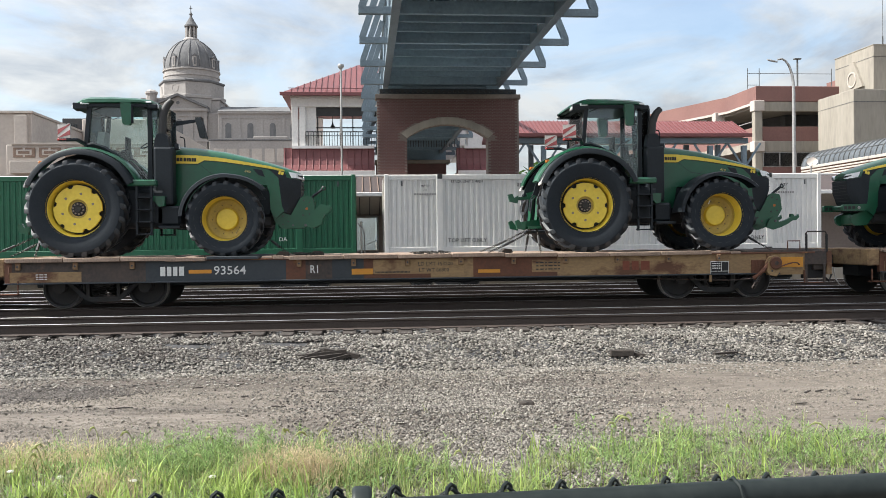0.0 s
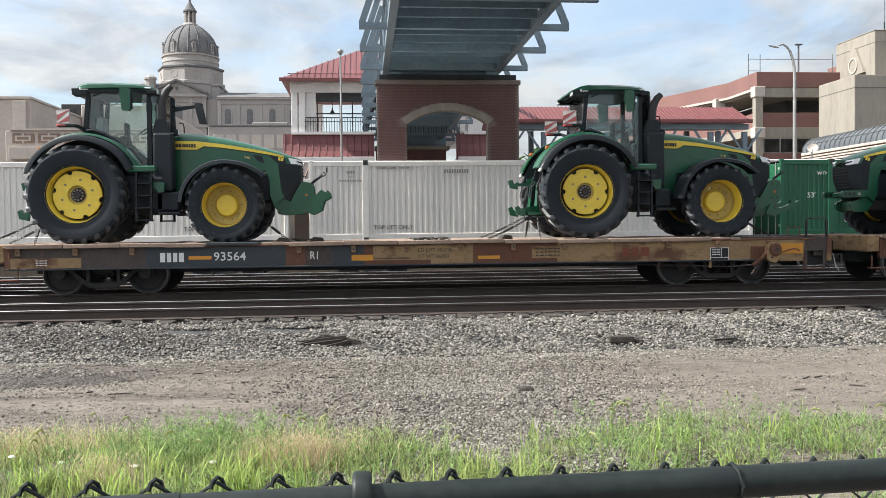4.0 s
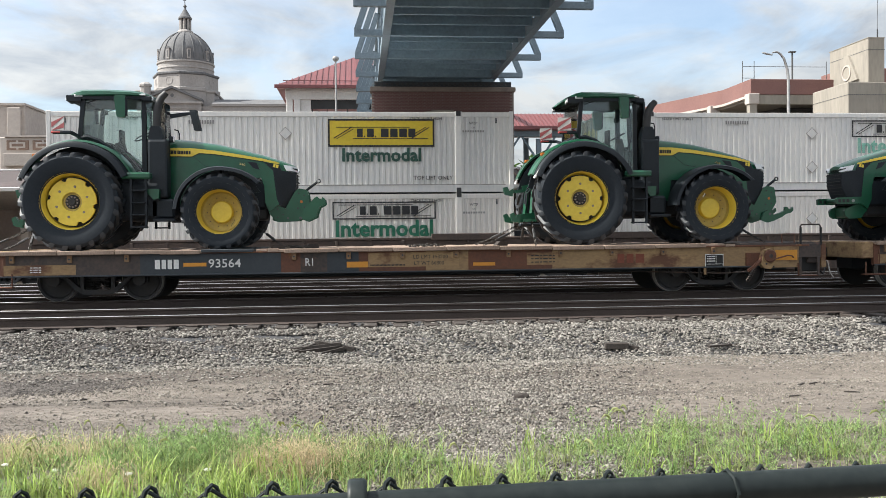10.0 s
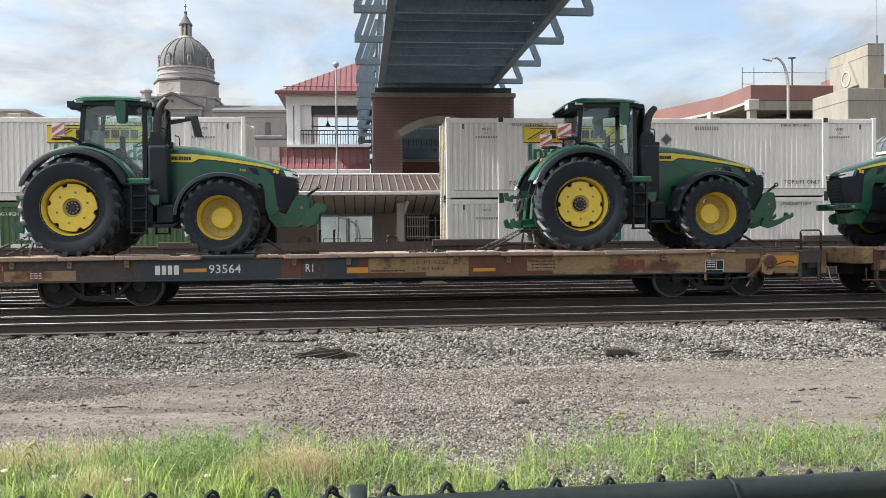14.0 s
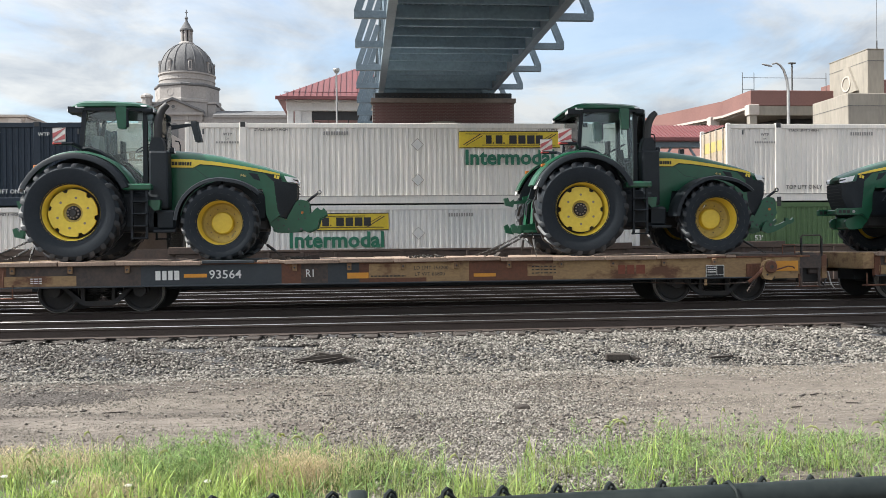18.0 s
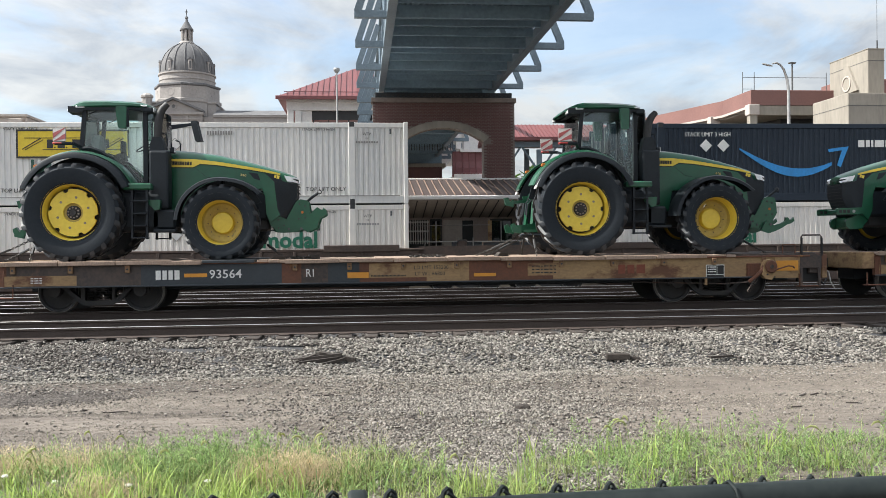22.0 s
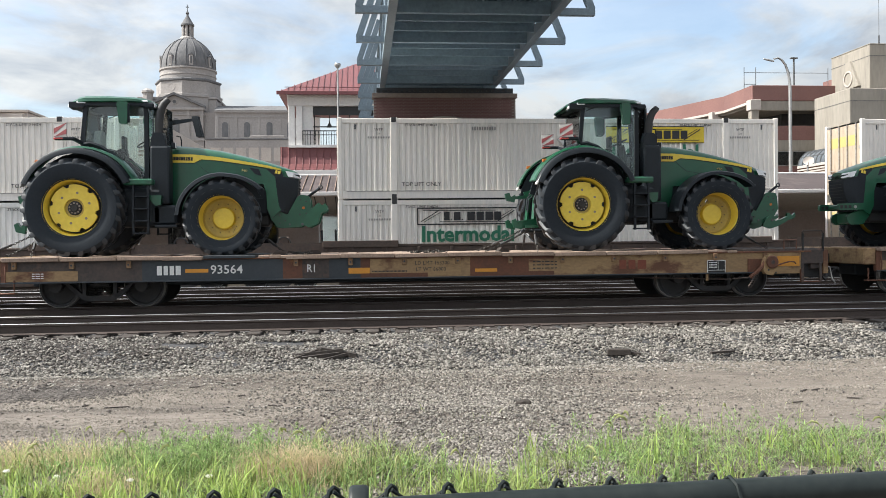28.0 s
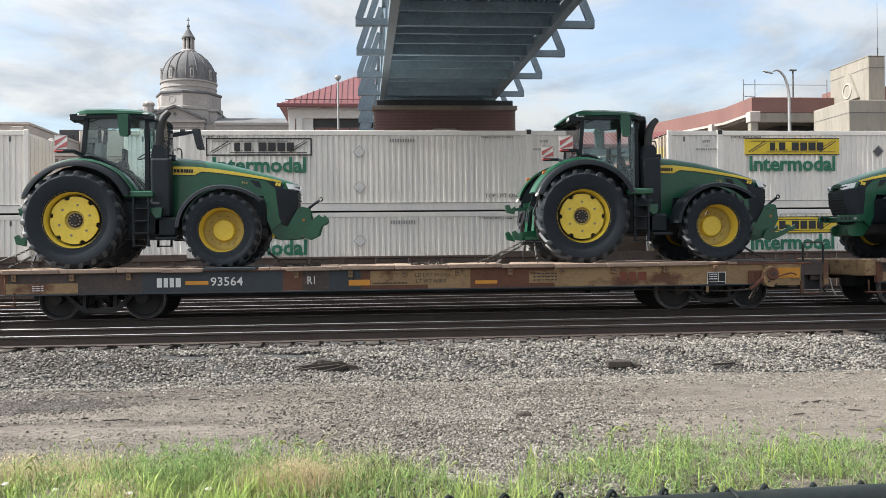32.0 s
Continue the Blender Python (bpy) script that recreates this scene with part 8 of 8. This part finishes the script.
    sc = part("seat", box(.22, .70, -.25, .25, 1.80, 1.94, .04, 2), M["seat"], tr, "light grey driver's seat under clear wrapping")
    part("seat_back", loft([[Vector((x, y, z)) for x, y in ((a, -w), (a + .14, -w * .9), (a + .14, w * .9), (a, w))] for z, a, w in ((1.90, .22, .24), (2.25, .16, .26), (2.55, .14, .23), (2.74, .15, .15))]), M["seat"], sc, smooth=True)
    part("seat_base", box(.30, .58, -.15, .15, 1.6, 1.8, .03), Bk, sc)
    part("armrest", box(.35, .85, -.42, -.28, 2.08, 2.18, .02), Bk, tr)
    part("monitor", box(.80, .86, -.50, -.22, 2.30, 2.58, .012), Bk, tr)
    part("console", prism([(.62, 2.12), (.90, 2.16), (.86, 2.34), (.70, 2.30)], -.42, -.24, "y"), Bk, tr)
    part("steering_column", beam((1.40, 0, 1.62), (1.22, 0, 2.42), .1, .1), Bk, tr)
    part("steering_wheel", lathe([(.18, -.014), (.205, 0), (.18, .014), (.165, 0), (.18, -.014)], (0, 0, 0), "z", 20), Bk, tr, smooth=True, at=pose(1.18, 0, 2.48, 0, -28, 0))
    part("dash", box(1.34, 1.58, -.3, .3, 1.62, 2.15, .04), Bk, tr)
    # exhaust and intake
    part("exhaust_housing", box(1.47, 1.88, -.86, -.50, 1.10, 2.34, .05, 2), Bk, tr)
    part("exhaust_guard", prism([(1.47, 2.32), (1.80, 2.32), (1.76, 2.56), (1.72, 2.62), (1.54, 2.62), (1.50, 2.50)], -.82, -.56, "y"), Bk, tr)
    part("exhaust_pipe", sweep([(1.63, -.69, 2.55), (1.64, -.69, stack - .49), (1.655, -.69, stack - .32), (1.69, -.69, stack - .20), (1.75, -.69, stack - .09), (1.84, -.69, stack)], [.088, .088, .088, .085, .078, .066], 16), M["dark_metal"], tr, smooth=True)
    part("pipe_mouth", rod((1.83, -.69, stack - .01), (1.846, -.69, stack + .007), .055, 12), M["black"], tr)
    part("intake_box", box(1.50, 1.80, .5, .86, 1.3, 2.3, .05), Bk, tr)
    wk = part("work_lamp", box(1.86, 1.96, -.64, -.50, 2.30, 2.43, .02), Bk, tr)
    part("lens", box(1.955, 1.97, -.63, -.51, 2.31, 2.42, .008), M["lamp_glass"], wk)
    if mirror:
        part("mirror_arm", prism([(1.46, 3.03), (1.98, 3.13), (1.98, 3.19), (1.46, 3.14)], 1.16, 1.22, "y"), Bk, tr)
        part("mirror_arm", beam((1.46, .70, 3.10), (1.50, 1.19, 3.09), .05, .07), Bk, tr)
        part("mirror", loft([[Vector((x + d, y, z)) for x, y in ((-.07, 1.12), (.07, 1.08), (.09, 1.30), (-.05, 1.34))] for z, d in ((2.76, 2.15), (2.80, 2.14), (3.18, 2.05), (3.235, 2.05))]), Bk, tr, "black wing mirror on a long arm")
    part("beacon", lathe([(.0, .10), (.04, .09), (.05, .07), (.05, 0)], (1.05, .6, 3.37), "z", 12), M["faded_yellow"], tr, smooth=True)
    # rear hitch
    for s in (-1, 1):
        part("lift_arm", beam((-.55, s * .38, .72), (-1.28, s * .46, .62), .09, .13), G, tr)
        part("lift_hook", prism([(-1.22, .50), (-1.40, .54), (-1.44, .70), (-1.36, .74), (-1.30, .64), (-1.2, .70)], s * .46 - .05, s * .46 + .05, "y"), G, tr)
        part("lift_rod", beam((-.95, s * .42, .66), (-.88, s * .38, 1.32), .07, .07), G, tr)
        part("rocker_arm", beam((-.50, s * .36, 1.40), (-1.0, s * .40, 1.32), .08, .12), G, tr)
        part("stabiliser", beam((-.50, s * .55, .58), (-1.15, s * .52, .56), .06, .06), G, tr)
    part("hitch_tower", box(-.72, -.45, -.34, .34, .8, 1.55, .05), G, tr)
    part("top_link", beam((-.6, 0, 1.28), (-1.35, 0, 1.22), .07, .07), G, tr)
    part("quick_hook", prism([(-1.30, 1.12), (-1.48, 1.16), (-1.52, 1.32), (-1.42, 1.34), (-1.38, 1.24), (-1.28, 1.3)], -.06, .06, "y"), G, tr)
    for k, (y, z) in enumerate(((.22, 1.30), (.10, 1.34), (-.12, 1.33), (-.24, 1.28))):
        part("hydraulic_hose", sweep([(-.62, y, z), (-.86, y * 1.1, z + .04), (-1.02, y * 1.2, z - .12), (-1.05, y * 1.3, z - .40)], .018, 6), Bk, tr, smooth=True)
    part("drawbar", box(-1.15, -.3, -.08, .08, .42, .50, .02), Bk, tr)
    return tr


def place_tractors():
    a = tractor((12, 70), True, 48.0, label="green and yellow farm tractor chained to a flatcar")
    a.matrix_basis = pose(-5.93, FY, ZD)
    b = tractor((60, -105), False, 0.0, label="green and yellow farm tractor on the flatcar's far end", number="410", stack=3.19)
    b.matrix_basis = pose(4.77, FY, ZD)
    c = tractor((30, 20), False, 62.0, label="green tractor facing the other way on the next flatcar")
    c.matrix_basis = pose(15.74, FY, ZD - .005, 0, .5, 180)


place_tractors()

# ---- grass, fence, debris, chains ----
def blades(name, pts, heights, widths, lean, material, label, seg=3):
    """Grass blades as one mesh: thin bent strips."""
    n = len(pts)
    a = rng.uniform(0, 2 * np.pi, n)
    side = np.stack([np.cos(a), np.sin(a), 0 * a], -1)
    way = np.stack([-np.sin(a), np.cos(a), 0 * a], -1) * rng.normal(0, 1, n)[:, None] * lean
    V = []
    for k in range(seg + 1):
        t = k / seg
        c = pts + np.stack([0 * a, 0 * a, heights * t * (1 - .18 * t)], -1) + way * (heights * t * t)[:, None]
        w = widths * (1 - t) ** .7
        V.append(c - side * w[:, None] / 2)
        V.append(c + side * w[:, None] / 2)
    V = np.stack(V, 1)
    m = V.shape[1]
    f = np.array([[2 * k, 2 * k + 1, 2 * k + 3, 2 * k + 2] for k in range(seg)])
    F = (f[None] + (np.arange(n) * m)[:, None, None]).reshape(-1, 4)
    me = bpy.data.meshes.new(name)
    me.from_pydata(V.reshape(-1, 3).tolist(), [], F.tolist())
    me.materials.append(material)
    return tagged(new(name, me), label, "grass", kind="stuff")


def edge_y(x):
    """Where the grass ends towards the yard."""
    mid = np.exp(-((x - .95) / .62) ** 2)
    return 8.25 + .22 * np.sin(x * 1.9 + 1) + .18 * np.sin(x * 4.7) + .1 * np.sin(x * 11) - 1.5 * mid


def field(n, x0=-4.6, x1=5.4, y0=4.8, spread=1.0, dens=None):
    x = rng.uniform(x0, x1, n)
    e = edge_y(x) + rng.normal(0, .12, n)
    y = y0 + (e - y0) * rng.uniform(0, 1, n) ** spread
    keep = rng.uniform(0, 1, n) < (dens(x, y) if dens else 1)
    x, y = x[keep], y[keep]
    return np.stack([x, y, ground_z(x, y) - .01], -1)


def make_grass():
    clump = lambda x, y: np.clip(.60 - .42 * (x > 1.4) + .62 * noise2(x * 2.6, y * 3.4) - .5 * np.exp(-((x - .95) / .5) ** 2) * (y > 5.8), .06, 1)
    # low cover of small leaves close to the soil
    p = field(46000, dens=clump)
    p[:, 2] += rng.uniform(.0, .09, len(p))
    blades("low_weeds", p, rng.uniform(.02, .06, len(p)), rng.uniform(.008, .020, len(p)), 2.2, M["weed"], "low cover of small weed leaves", 1)
    p = field(34000, dens=clump)
    h = rng.gamma(3.0, .038, len(p)) * np.where(p[:, 0] > 1.4, .60, 1) * (1 + .35 * np.sin(p[:, 0] * 2.1 + .5) + .3 * noise2(p[:, 0] * 5, p[:, 1] * 5))
    blades("grass", p, np.clip(h, .03, .34), rng.uniform(.005, .012, len(p)), 1.0, M["grass"], "bright green and yellowish grass along the fence")
    # clumps of tall blades
    c = field(150, dens=lambda x, y: np.where(x > 1.4, .5, 1))
    q = np.repeat(c, 34, 0) + rng.normal(0, 1, (len(c) * 34, 3)) * np.array([.05, .05, 0])
    blades("grass_clumps", q, rng.uniform(.12, .33, len(q)) * np.where(q[:, 0] > 1.4, .62, 1), rng.uniform(.005, .010, len(q)), .6, M["grass"], "clumps of taller arching grass blades")
    c = field(190, dens=lambda x, y: np.where(x > 1.4, .6, 1))
    q = np.repeat(c, 9, 0) + rng.normal(0, 1, (len(c) * 9, 3)) * np.array([.04, .04, 0])
    blades("broad_grass", q, rng.uniform(.12, .30, len(q)) * np.where(q[:, 0] > 1.4, .8, 1), rng.uniform(.011, .020, len(q)), .8, M["weed"], "clumps of broad-leaved grass blades", 4)
    # feathery weeds: stems with many small leaves
    c = np.concatenate([field(250, dens=lambda x, y: np.clip(.35 + noise2(x * 2, y * 2), .1, 1)), np.stack([rng.normal(-1.3, .42, 230), rng.normal(7.45, .30, 230), np.full(230, -.57)], -1), np.stack([rng.uniform(1.6, 5.2, 170), rng.uniform(6.3, 7.9, 170), np.full(170, -.57)], -1)])
    hh = rng.uniform(.14, .36, len(c))
    blades("weed_stems", c, hh, np.full(len(c), .005), .3, M["weed"], "thin weed stems")
    k = 46
    q = np.repeat(c, k, 0)
    t = rng.uniform(.15, 1.0, len(q))
    q = q + np.stack([rng.normal(0, .045, len(q)) * (1.2 - t), rng.normal(0, .045, len(q)) * (1.2 - t), np.repeat(hh, k) * t], -1)
    blades("weed_leaves", q, rng.uniform(.015, .045, len(q)), rng.uniform(.005, .012, len(q)), 1.4, M["weed"], "feathery dark green weed leaves", 1)
    # long bright blades close to the fence
    c = np.concatenate([np.stack([rng.uniform(-2.4, -.5, 46), rng.uniform(6.15, 6.95, 46)], -1), np.stack([rng.uniform(1.5, 4.4, 15), rng.uniform(6.5, 7.9, 15)], -1), np.stack([rng.uniform(-4.0, -2.2, 18), rng.uniform(6.3, 7.4, 18)], -1), np.stack([rng.uniform(.4, 1.4, 9), rng.uniform(6.1, 6.6, 9)], -1)])
    c = np.stack([c[:, 0], c[:, 1], ground_z(c[:, 0], c[:, 1])], -1)
    q = np.repeat(c, 13, 0) + rng.normal(0, 1, (len(c) * 13, 3)) * np.array([.06, .05, 0])
    blades("blade_grass", q, rng.uniform(.12, .34, len(q)), rng.uniform(.010, .019, len(q)), .55, M["blade"], "long sunlit yellow-green grass blades", 5)
    for fx, fy, fz in ((-1.18, 6.75, .12), (-2.35, 6.9, .10), (-2.75, 7.0, .13), (-2.2, 6.5, .06), (-1.75, 6.7, .10)):
        g = thing("white_wildflower", "small white wildflower head among the weeds", "flower", (fx, fy, float(ground_z(np.array(fx), np.array(fy)))), "white wildflowers")
        part("stem", sweep([(0, 0, 0), (.01, 0, fz * .6), (0, 0, fz)], .002, 5), M["weed"], g)
        part("flower_head", lathe([(0, fz - .004), (.022, fz), (.03, fz + .008), (.018, fz + .016), (0, fz + .018)], (0, 0, 0), "z", 9), M["petal"], g)
    p1 = np.stack([rng.normal(-.58, .24, 2600), rng.normal(7.1, .2, 2600)], -1)
    p2 = np.stack([rng.normal(-3.1, .55, 2600), rng.normal(7.8, .22, 2600)], -1)
    p3 = np.stack([rng.normal(-1.95, .16, 600), rng.normal(6.6, .14, 600)], -1)
    q = np.concatenate([p1, p2, p3])
    p = np.stack([q[:, 0], q[:, 1], ground_z(q[:, 0], q[:, 1])], -1)
    blades("dry_weeds", p, rng.uniform(.08, .27, len(p)), rng.uniform(.003, .007, len(p)), .8, M["dry"], "tan dried weed clumps in the grass")
    q = p + np.stack([rng.normal(0, .03, len(p)), rng.normal(0, .03, len(p)), rng.uniform(.05, .24, len(p))], -1)
    blades("dry_seeds", q, rng.uniform(.012, .03, len(q)), rng.uniform(.004, .010, len(q)), 1.5, M["dry"], "tan dried seed tufts on the weeds", 1)
    p = field(1100, spread=.8)
    blades("tall_grass", p, rng.uniform(.2, .42, len(p)), rng.uniform(.004, .008, len(p)), .6, M["straw"], "pale tall grass stems")
    # sparse tufts out in the yard
    x, y = rng.uniform(-6, 8, 1500), rng.uniform(8.2, 9.6, 1500)
    k = noise2(x * 3.1, y * 4.2) > .62
    x, y = x[k], y[k]
    blades("yard_tufts", np.stack([x, y, ground_z(x, y)], -1), rng.uniform(.03, .12, len(x)), rng.uniform(.004, .008, len(x)), .8, M["grass"], "sparse grass tufts on the dirt")
    # foxtail heads
    for k in range(46):
        x = float(rng.uniform(-4.6, 5.6))
        y = float(rng.uniform(6.0, 7.9))
        if .1 < x < 1.7 and y > 6.8:
            continue
        z = float(ground_z(np.array(x), np.array(y)))
        h, b = float(rng.uniform(.26, .42)), float(rng.choice([-1, 1])) * float(rng.uniform(.05, .12))
        g = thing("foxtail_grass", "foxtail grass stalk with a nodding pale seed head", "grass stalk", (x, y, z, 0, 0, float(rng.uniform(-75, 75))), "foxtail stalks in the grass")
        part("stem", sweep([(0, 0, -.02), (b * .1, 0, h * .5), (b * .4, 0, h * .85), (b * .8, 0, h)], .0028, 5), M["grass"], g)
        part("seed_head", sweep([(b * .8, 0, h), (b * 1.1, 0, h + .02), (b * 1.5, 0, h + .012), (b * 1.8, 0, h - .02)], [.004, .010, .010, .003], 7), M["straw"], g, smooth=True)


make_grass()


def fence():
    th = thing("chain_link_fence", "black vinyl-coated chain-link fence with a pipe top rail", "fence", (0, 0, 0))
    A, B = Vector((-.25, 1.034, 1.024)), Vector((.69, 1.113, 1.015))
    d = (B - A) / (B.x - A.x)
    P = lambda x, z=0.0, off=0.0: A + d * (x - A.x) + Vector((0, off, z))
    part("top_rail", sweep([P(-3.5), P(-1), P(0), P(1), P(3.5)], .021, 20), M["fence_black"], th, smooth=True)
    part("rail_sleeve", sweep([P(-.02 - .35), P(-.02 - .2)], .0225, 20), M["fence_black"], th, smooth=True)
    # strap standing over the rail
    part("post_strap", loft([[Vector((x, y * k, z if z < -.1 else z * k)) for y, z in [(-.03, -.30)] + [(-.03 * math.cos(a), .007 + .03 * math.sin(a)) for a in [math.pi * i / 14 for i in range(15)]] + [(.03, -.30)]] for x, k in ((-.0115, .93), (-.0095, .98), (-.007, 1), (.007, 1), (.0095, .98), (.0115, .93))]), M["fence_black"], th, smooth=True, at=Matrix.Translation(P(-.008)))
    for x in (-2.4, 2.4):
        part("post", rod(P(x, -1.42, .05), P(x, .03, .05), .03, 14), M["fence_black"], th)
    # wires: zigzags that bend round each other
    pitch = .0715
    top = lambda q: .017 - .016 * (q - .4)
    x = -3.4
    while x < 3.4:
        pts = []
        for k in range(22):
            xx = x + (pitch / 2 if k % 2 else 0)
            zz = top(xx) - k * pitch * .38
            pts.append(P(xx, zz, .029 + (.004 if k % 2 else -.004)))
        part("wire", sweep(pts, .0026, 6), M["fence_black"], th, smooth=True)
        pts = []
        for k in range(22):
            xx = x + (-pitch / 2 if k % 2 else 0)
            zz = top(xx) - k * pitch * .38
            pts.append(P(xx, zz, .033 + (.004 if k % 2 else -.004)))
        part("wire", sweep(pts, .0026, 6), M["fence_black"], th, smooth=True)
        zt = top(x)
        part("knuckle", sweep([P(x - .007, zt - .009, .026), P(x - .005, zt + .000, .028), P(x, zt + .004, .031), P(x + .005, zt + .000, .034), P(x + .007, zt - .009, .036)], .0028, 6), M["fence_black"], th, smooth=True)
        x += pitch
    for x in (-.82, .475, 1.3):
        part("tie_wire", sweep([P(x, -.03, -.012), P(x + .002, .0, -.0235), P(x, .018, -.014), P(x - .002, .0235, .004), P(x - .004, .012, .024), P(x - .004, -.01, .03)], .0028, 6), M["fence_black"], th, smooth=True)
        part("tie_wire", sweep([P(x, -.03, -.012), P(x + .006, -.036, -.018), P(x + .012, -.03, -.02)], .0026, 6), M["fence_black"], th, smooth=True)


fence()


def debris():
    th = thing("broken_timber", "weathered broken timber pieces lying on the ballast edge", "timber", (-.62, 13.75, float(BED_Z(np.array(-.6), np.array(13.6))) - .02))
    for a, b, w in (((-.48, .02, .07), (.30, 0, .15), .075), ((-.05, .05, .17), (.50, -.03, .07), .07), ((-.36, -.10, .05), (.24, -.06, .11), .055), ((-.46, -.08, .04), (-.08, .06, .16), .05), ((.0, -.16, .03), (.34, -.08, .10), .045), ((-.2, -.14, .02), (.12, .02, .14), .04), ((.10, -.1, .02), (-.1, .04, .18), .035)):
        part("timber_piece", beam(a, b, w * 1.5, w), M["wood_old"], th)
    t2 = thing("tie_stub", "short sawn end of a dark timber tie", "timber", (4.02, 13.45, -.50, 0, 0, -8))
    part("timber_piece", box(-.21, .16, -.07, .07, 0, .10, .012), M["wood_old"], t2)
    part("timber_piece", beam((.12, 0, .04), (.32, -.03, .02), .08, .04), M["wood_old"], t2)
    t3 = thing("timber_splinter", "flat dark timber splinter on the ballast", "timber", (5.62, 13.3, -.49, 0, 0, 6))
    part("timber_piece", beam((-.20, 0, .02), (.20, .02, .03), .07, .03), M["wood_old"], t3)
    t4 = thing("dark_stone", "single dark stone lying on the gravel", "stone", (1.84, 10.0, float(ground_z(np.array(1.84), np.array(10.0))) + .03))
    bm = bmesh.new()
    bmesh.ops.create_icosphere(bm, subdivisions=2, radius=.08)
    for v in bm.verts:
        v.co = Vector((v.co.x * 1.15, v.co.y * .8, v.co.z * .55)) * (1 + .18 * math.sin(v.co.x * 60 + v.co.y * 40))
    part("stone", bm, M["wood_old"], t4)
    r = random.Random(9)
    for k in range(26):
        x, y = r.uniform(-6, 9), r.uniform(8.8, 13.1)
        z = float(ground_z(np.array(x), np.array(y)))
        s = thing("wood_scrap", "small weathered scrap of wood on the dirt", "wood scrap", (x, y, z + .008, 0, 0, r.uniform(-40, 40)), "wood scraps on the yard")
        ln = r.uniform(.05, .14)
        part("splinter", beam((-ln, 0, 0), (ln, r.uniform(-.02, .02), r.uniform(0, .015)), r.uniform(.012, .03), .012), M["wood_old"], s)


debris()

LINK = mesh_of("chain_link", sweep([(.035 * math.cos(a), 0, .020 * math.sin(a)) for a in [2 * math.pi * k / 10 for k in range(11)]], .0075, 5), M["chain"])


def chain(p0, p1, label, sag=.0):
    th = thing("tie_down_chain", label, "chain", p0, "tie-down chains")
    d = Vector(p1) - Vector(p0)
    n = int(d.length / .052)
    q = d.to_track_quat("X", "Z").to_matrix().to_4x4()
    for k in range(n + 1):
        t = k / n
        m = Matrix.Translation(d * t - Vector((0, 0, sag * 4 * t * (1 - t)))) @ q @ Matrix.Rotation(math.pi / 2 * (k % 2) + .4, 4, "X")
        part("chain_link", LINK, None, th, at=m)
    part("binder", box(-.14, .14, -.025, .025, -.02, .03, .01), M["dark_metal"], th, "dark steel ratchet binder", at=Matrix.Translation(d * .45 + Vector((0, 0, -sag))) @ q)


def chains():
    y = FY
    for x in (-5.93, 4.77):
        for s in (-1, 1):
            chain((x - 2.05, y + s * .7, ZD + .03), (x - 1.05, y + s * .4, ZD + .5), "rusty tie-down chain from the tractor's rear to the deck", .03)
            chain((x - .95, y + s * .9, ZD + .03), (x - .95, y + s * .45, ZD + .55), "short tie-down chain hanging at the rear wheel", .0)
        chain((x + 4.3, y - .8, ZD + .03), (x + 3.6, y - .35, ZD + .55), "rusty tie-down chain under the tractor's nose", .02)
    r = random.Random(12)
    for cx, w, n in ((1.35, .42, 70), (-1.35, .30, 40), (7.35, .2, 30)):
        th = thing("chain_heap", "loose heap of rusty chain on the plank deck", "chain", (cx, y - 1.05, ZD + .01), "heaps of chain")
        for k in range(n):
            part("chain_link", LINK, None, th, at=pose(r.gauss(0, w * .5), r.uniform(-.16, .16), abs(r.gauss(0, .016)) + .012, r.uniform(0, 180), r.uniform(-30, 30), r.uniform(0, 360)))
    # timber blocks on the deck
    for k, x in enumerate((-1.75, -1.05, 3.05)):
        b = thing("wood_chock", "small worn timber chock nailed to the deck", "wood block", (x, y - 1.2 + .2 * k, ZD + .002, 0, 0, 12 * k), "timber chocks")
        part("block", prism([(-.16, 0), (.16, 0), (.13, .08), (-.05, .10)], -.07, .07, "y"), M["wood_old"], b)


chains()



def motions():
    """The train's cars and containers run to the right, gaining a little speed."""
    for th, u, y, z in MOVERS:
        walk(th, [(t, pose(u + run(t), y, z)) for t in range(0, 33, 2)])


motions()
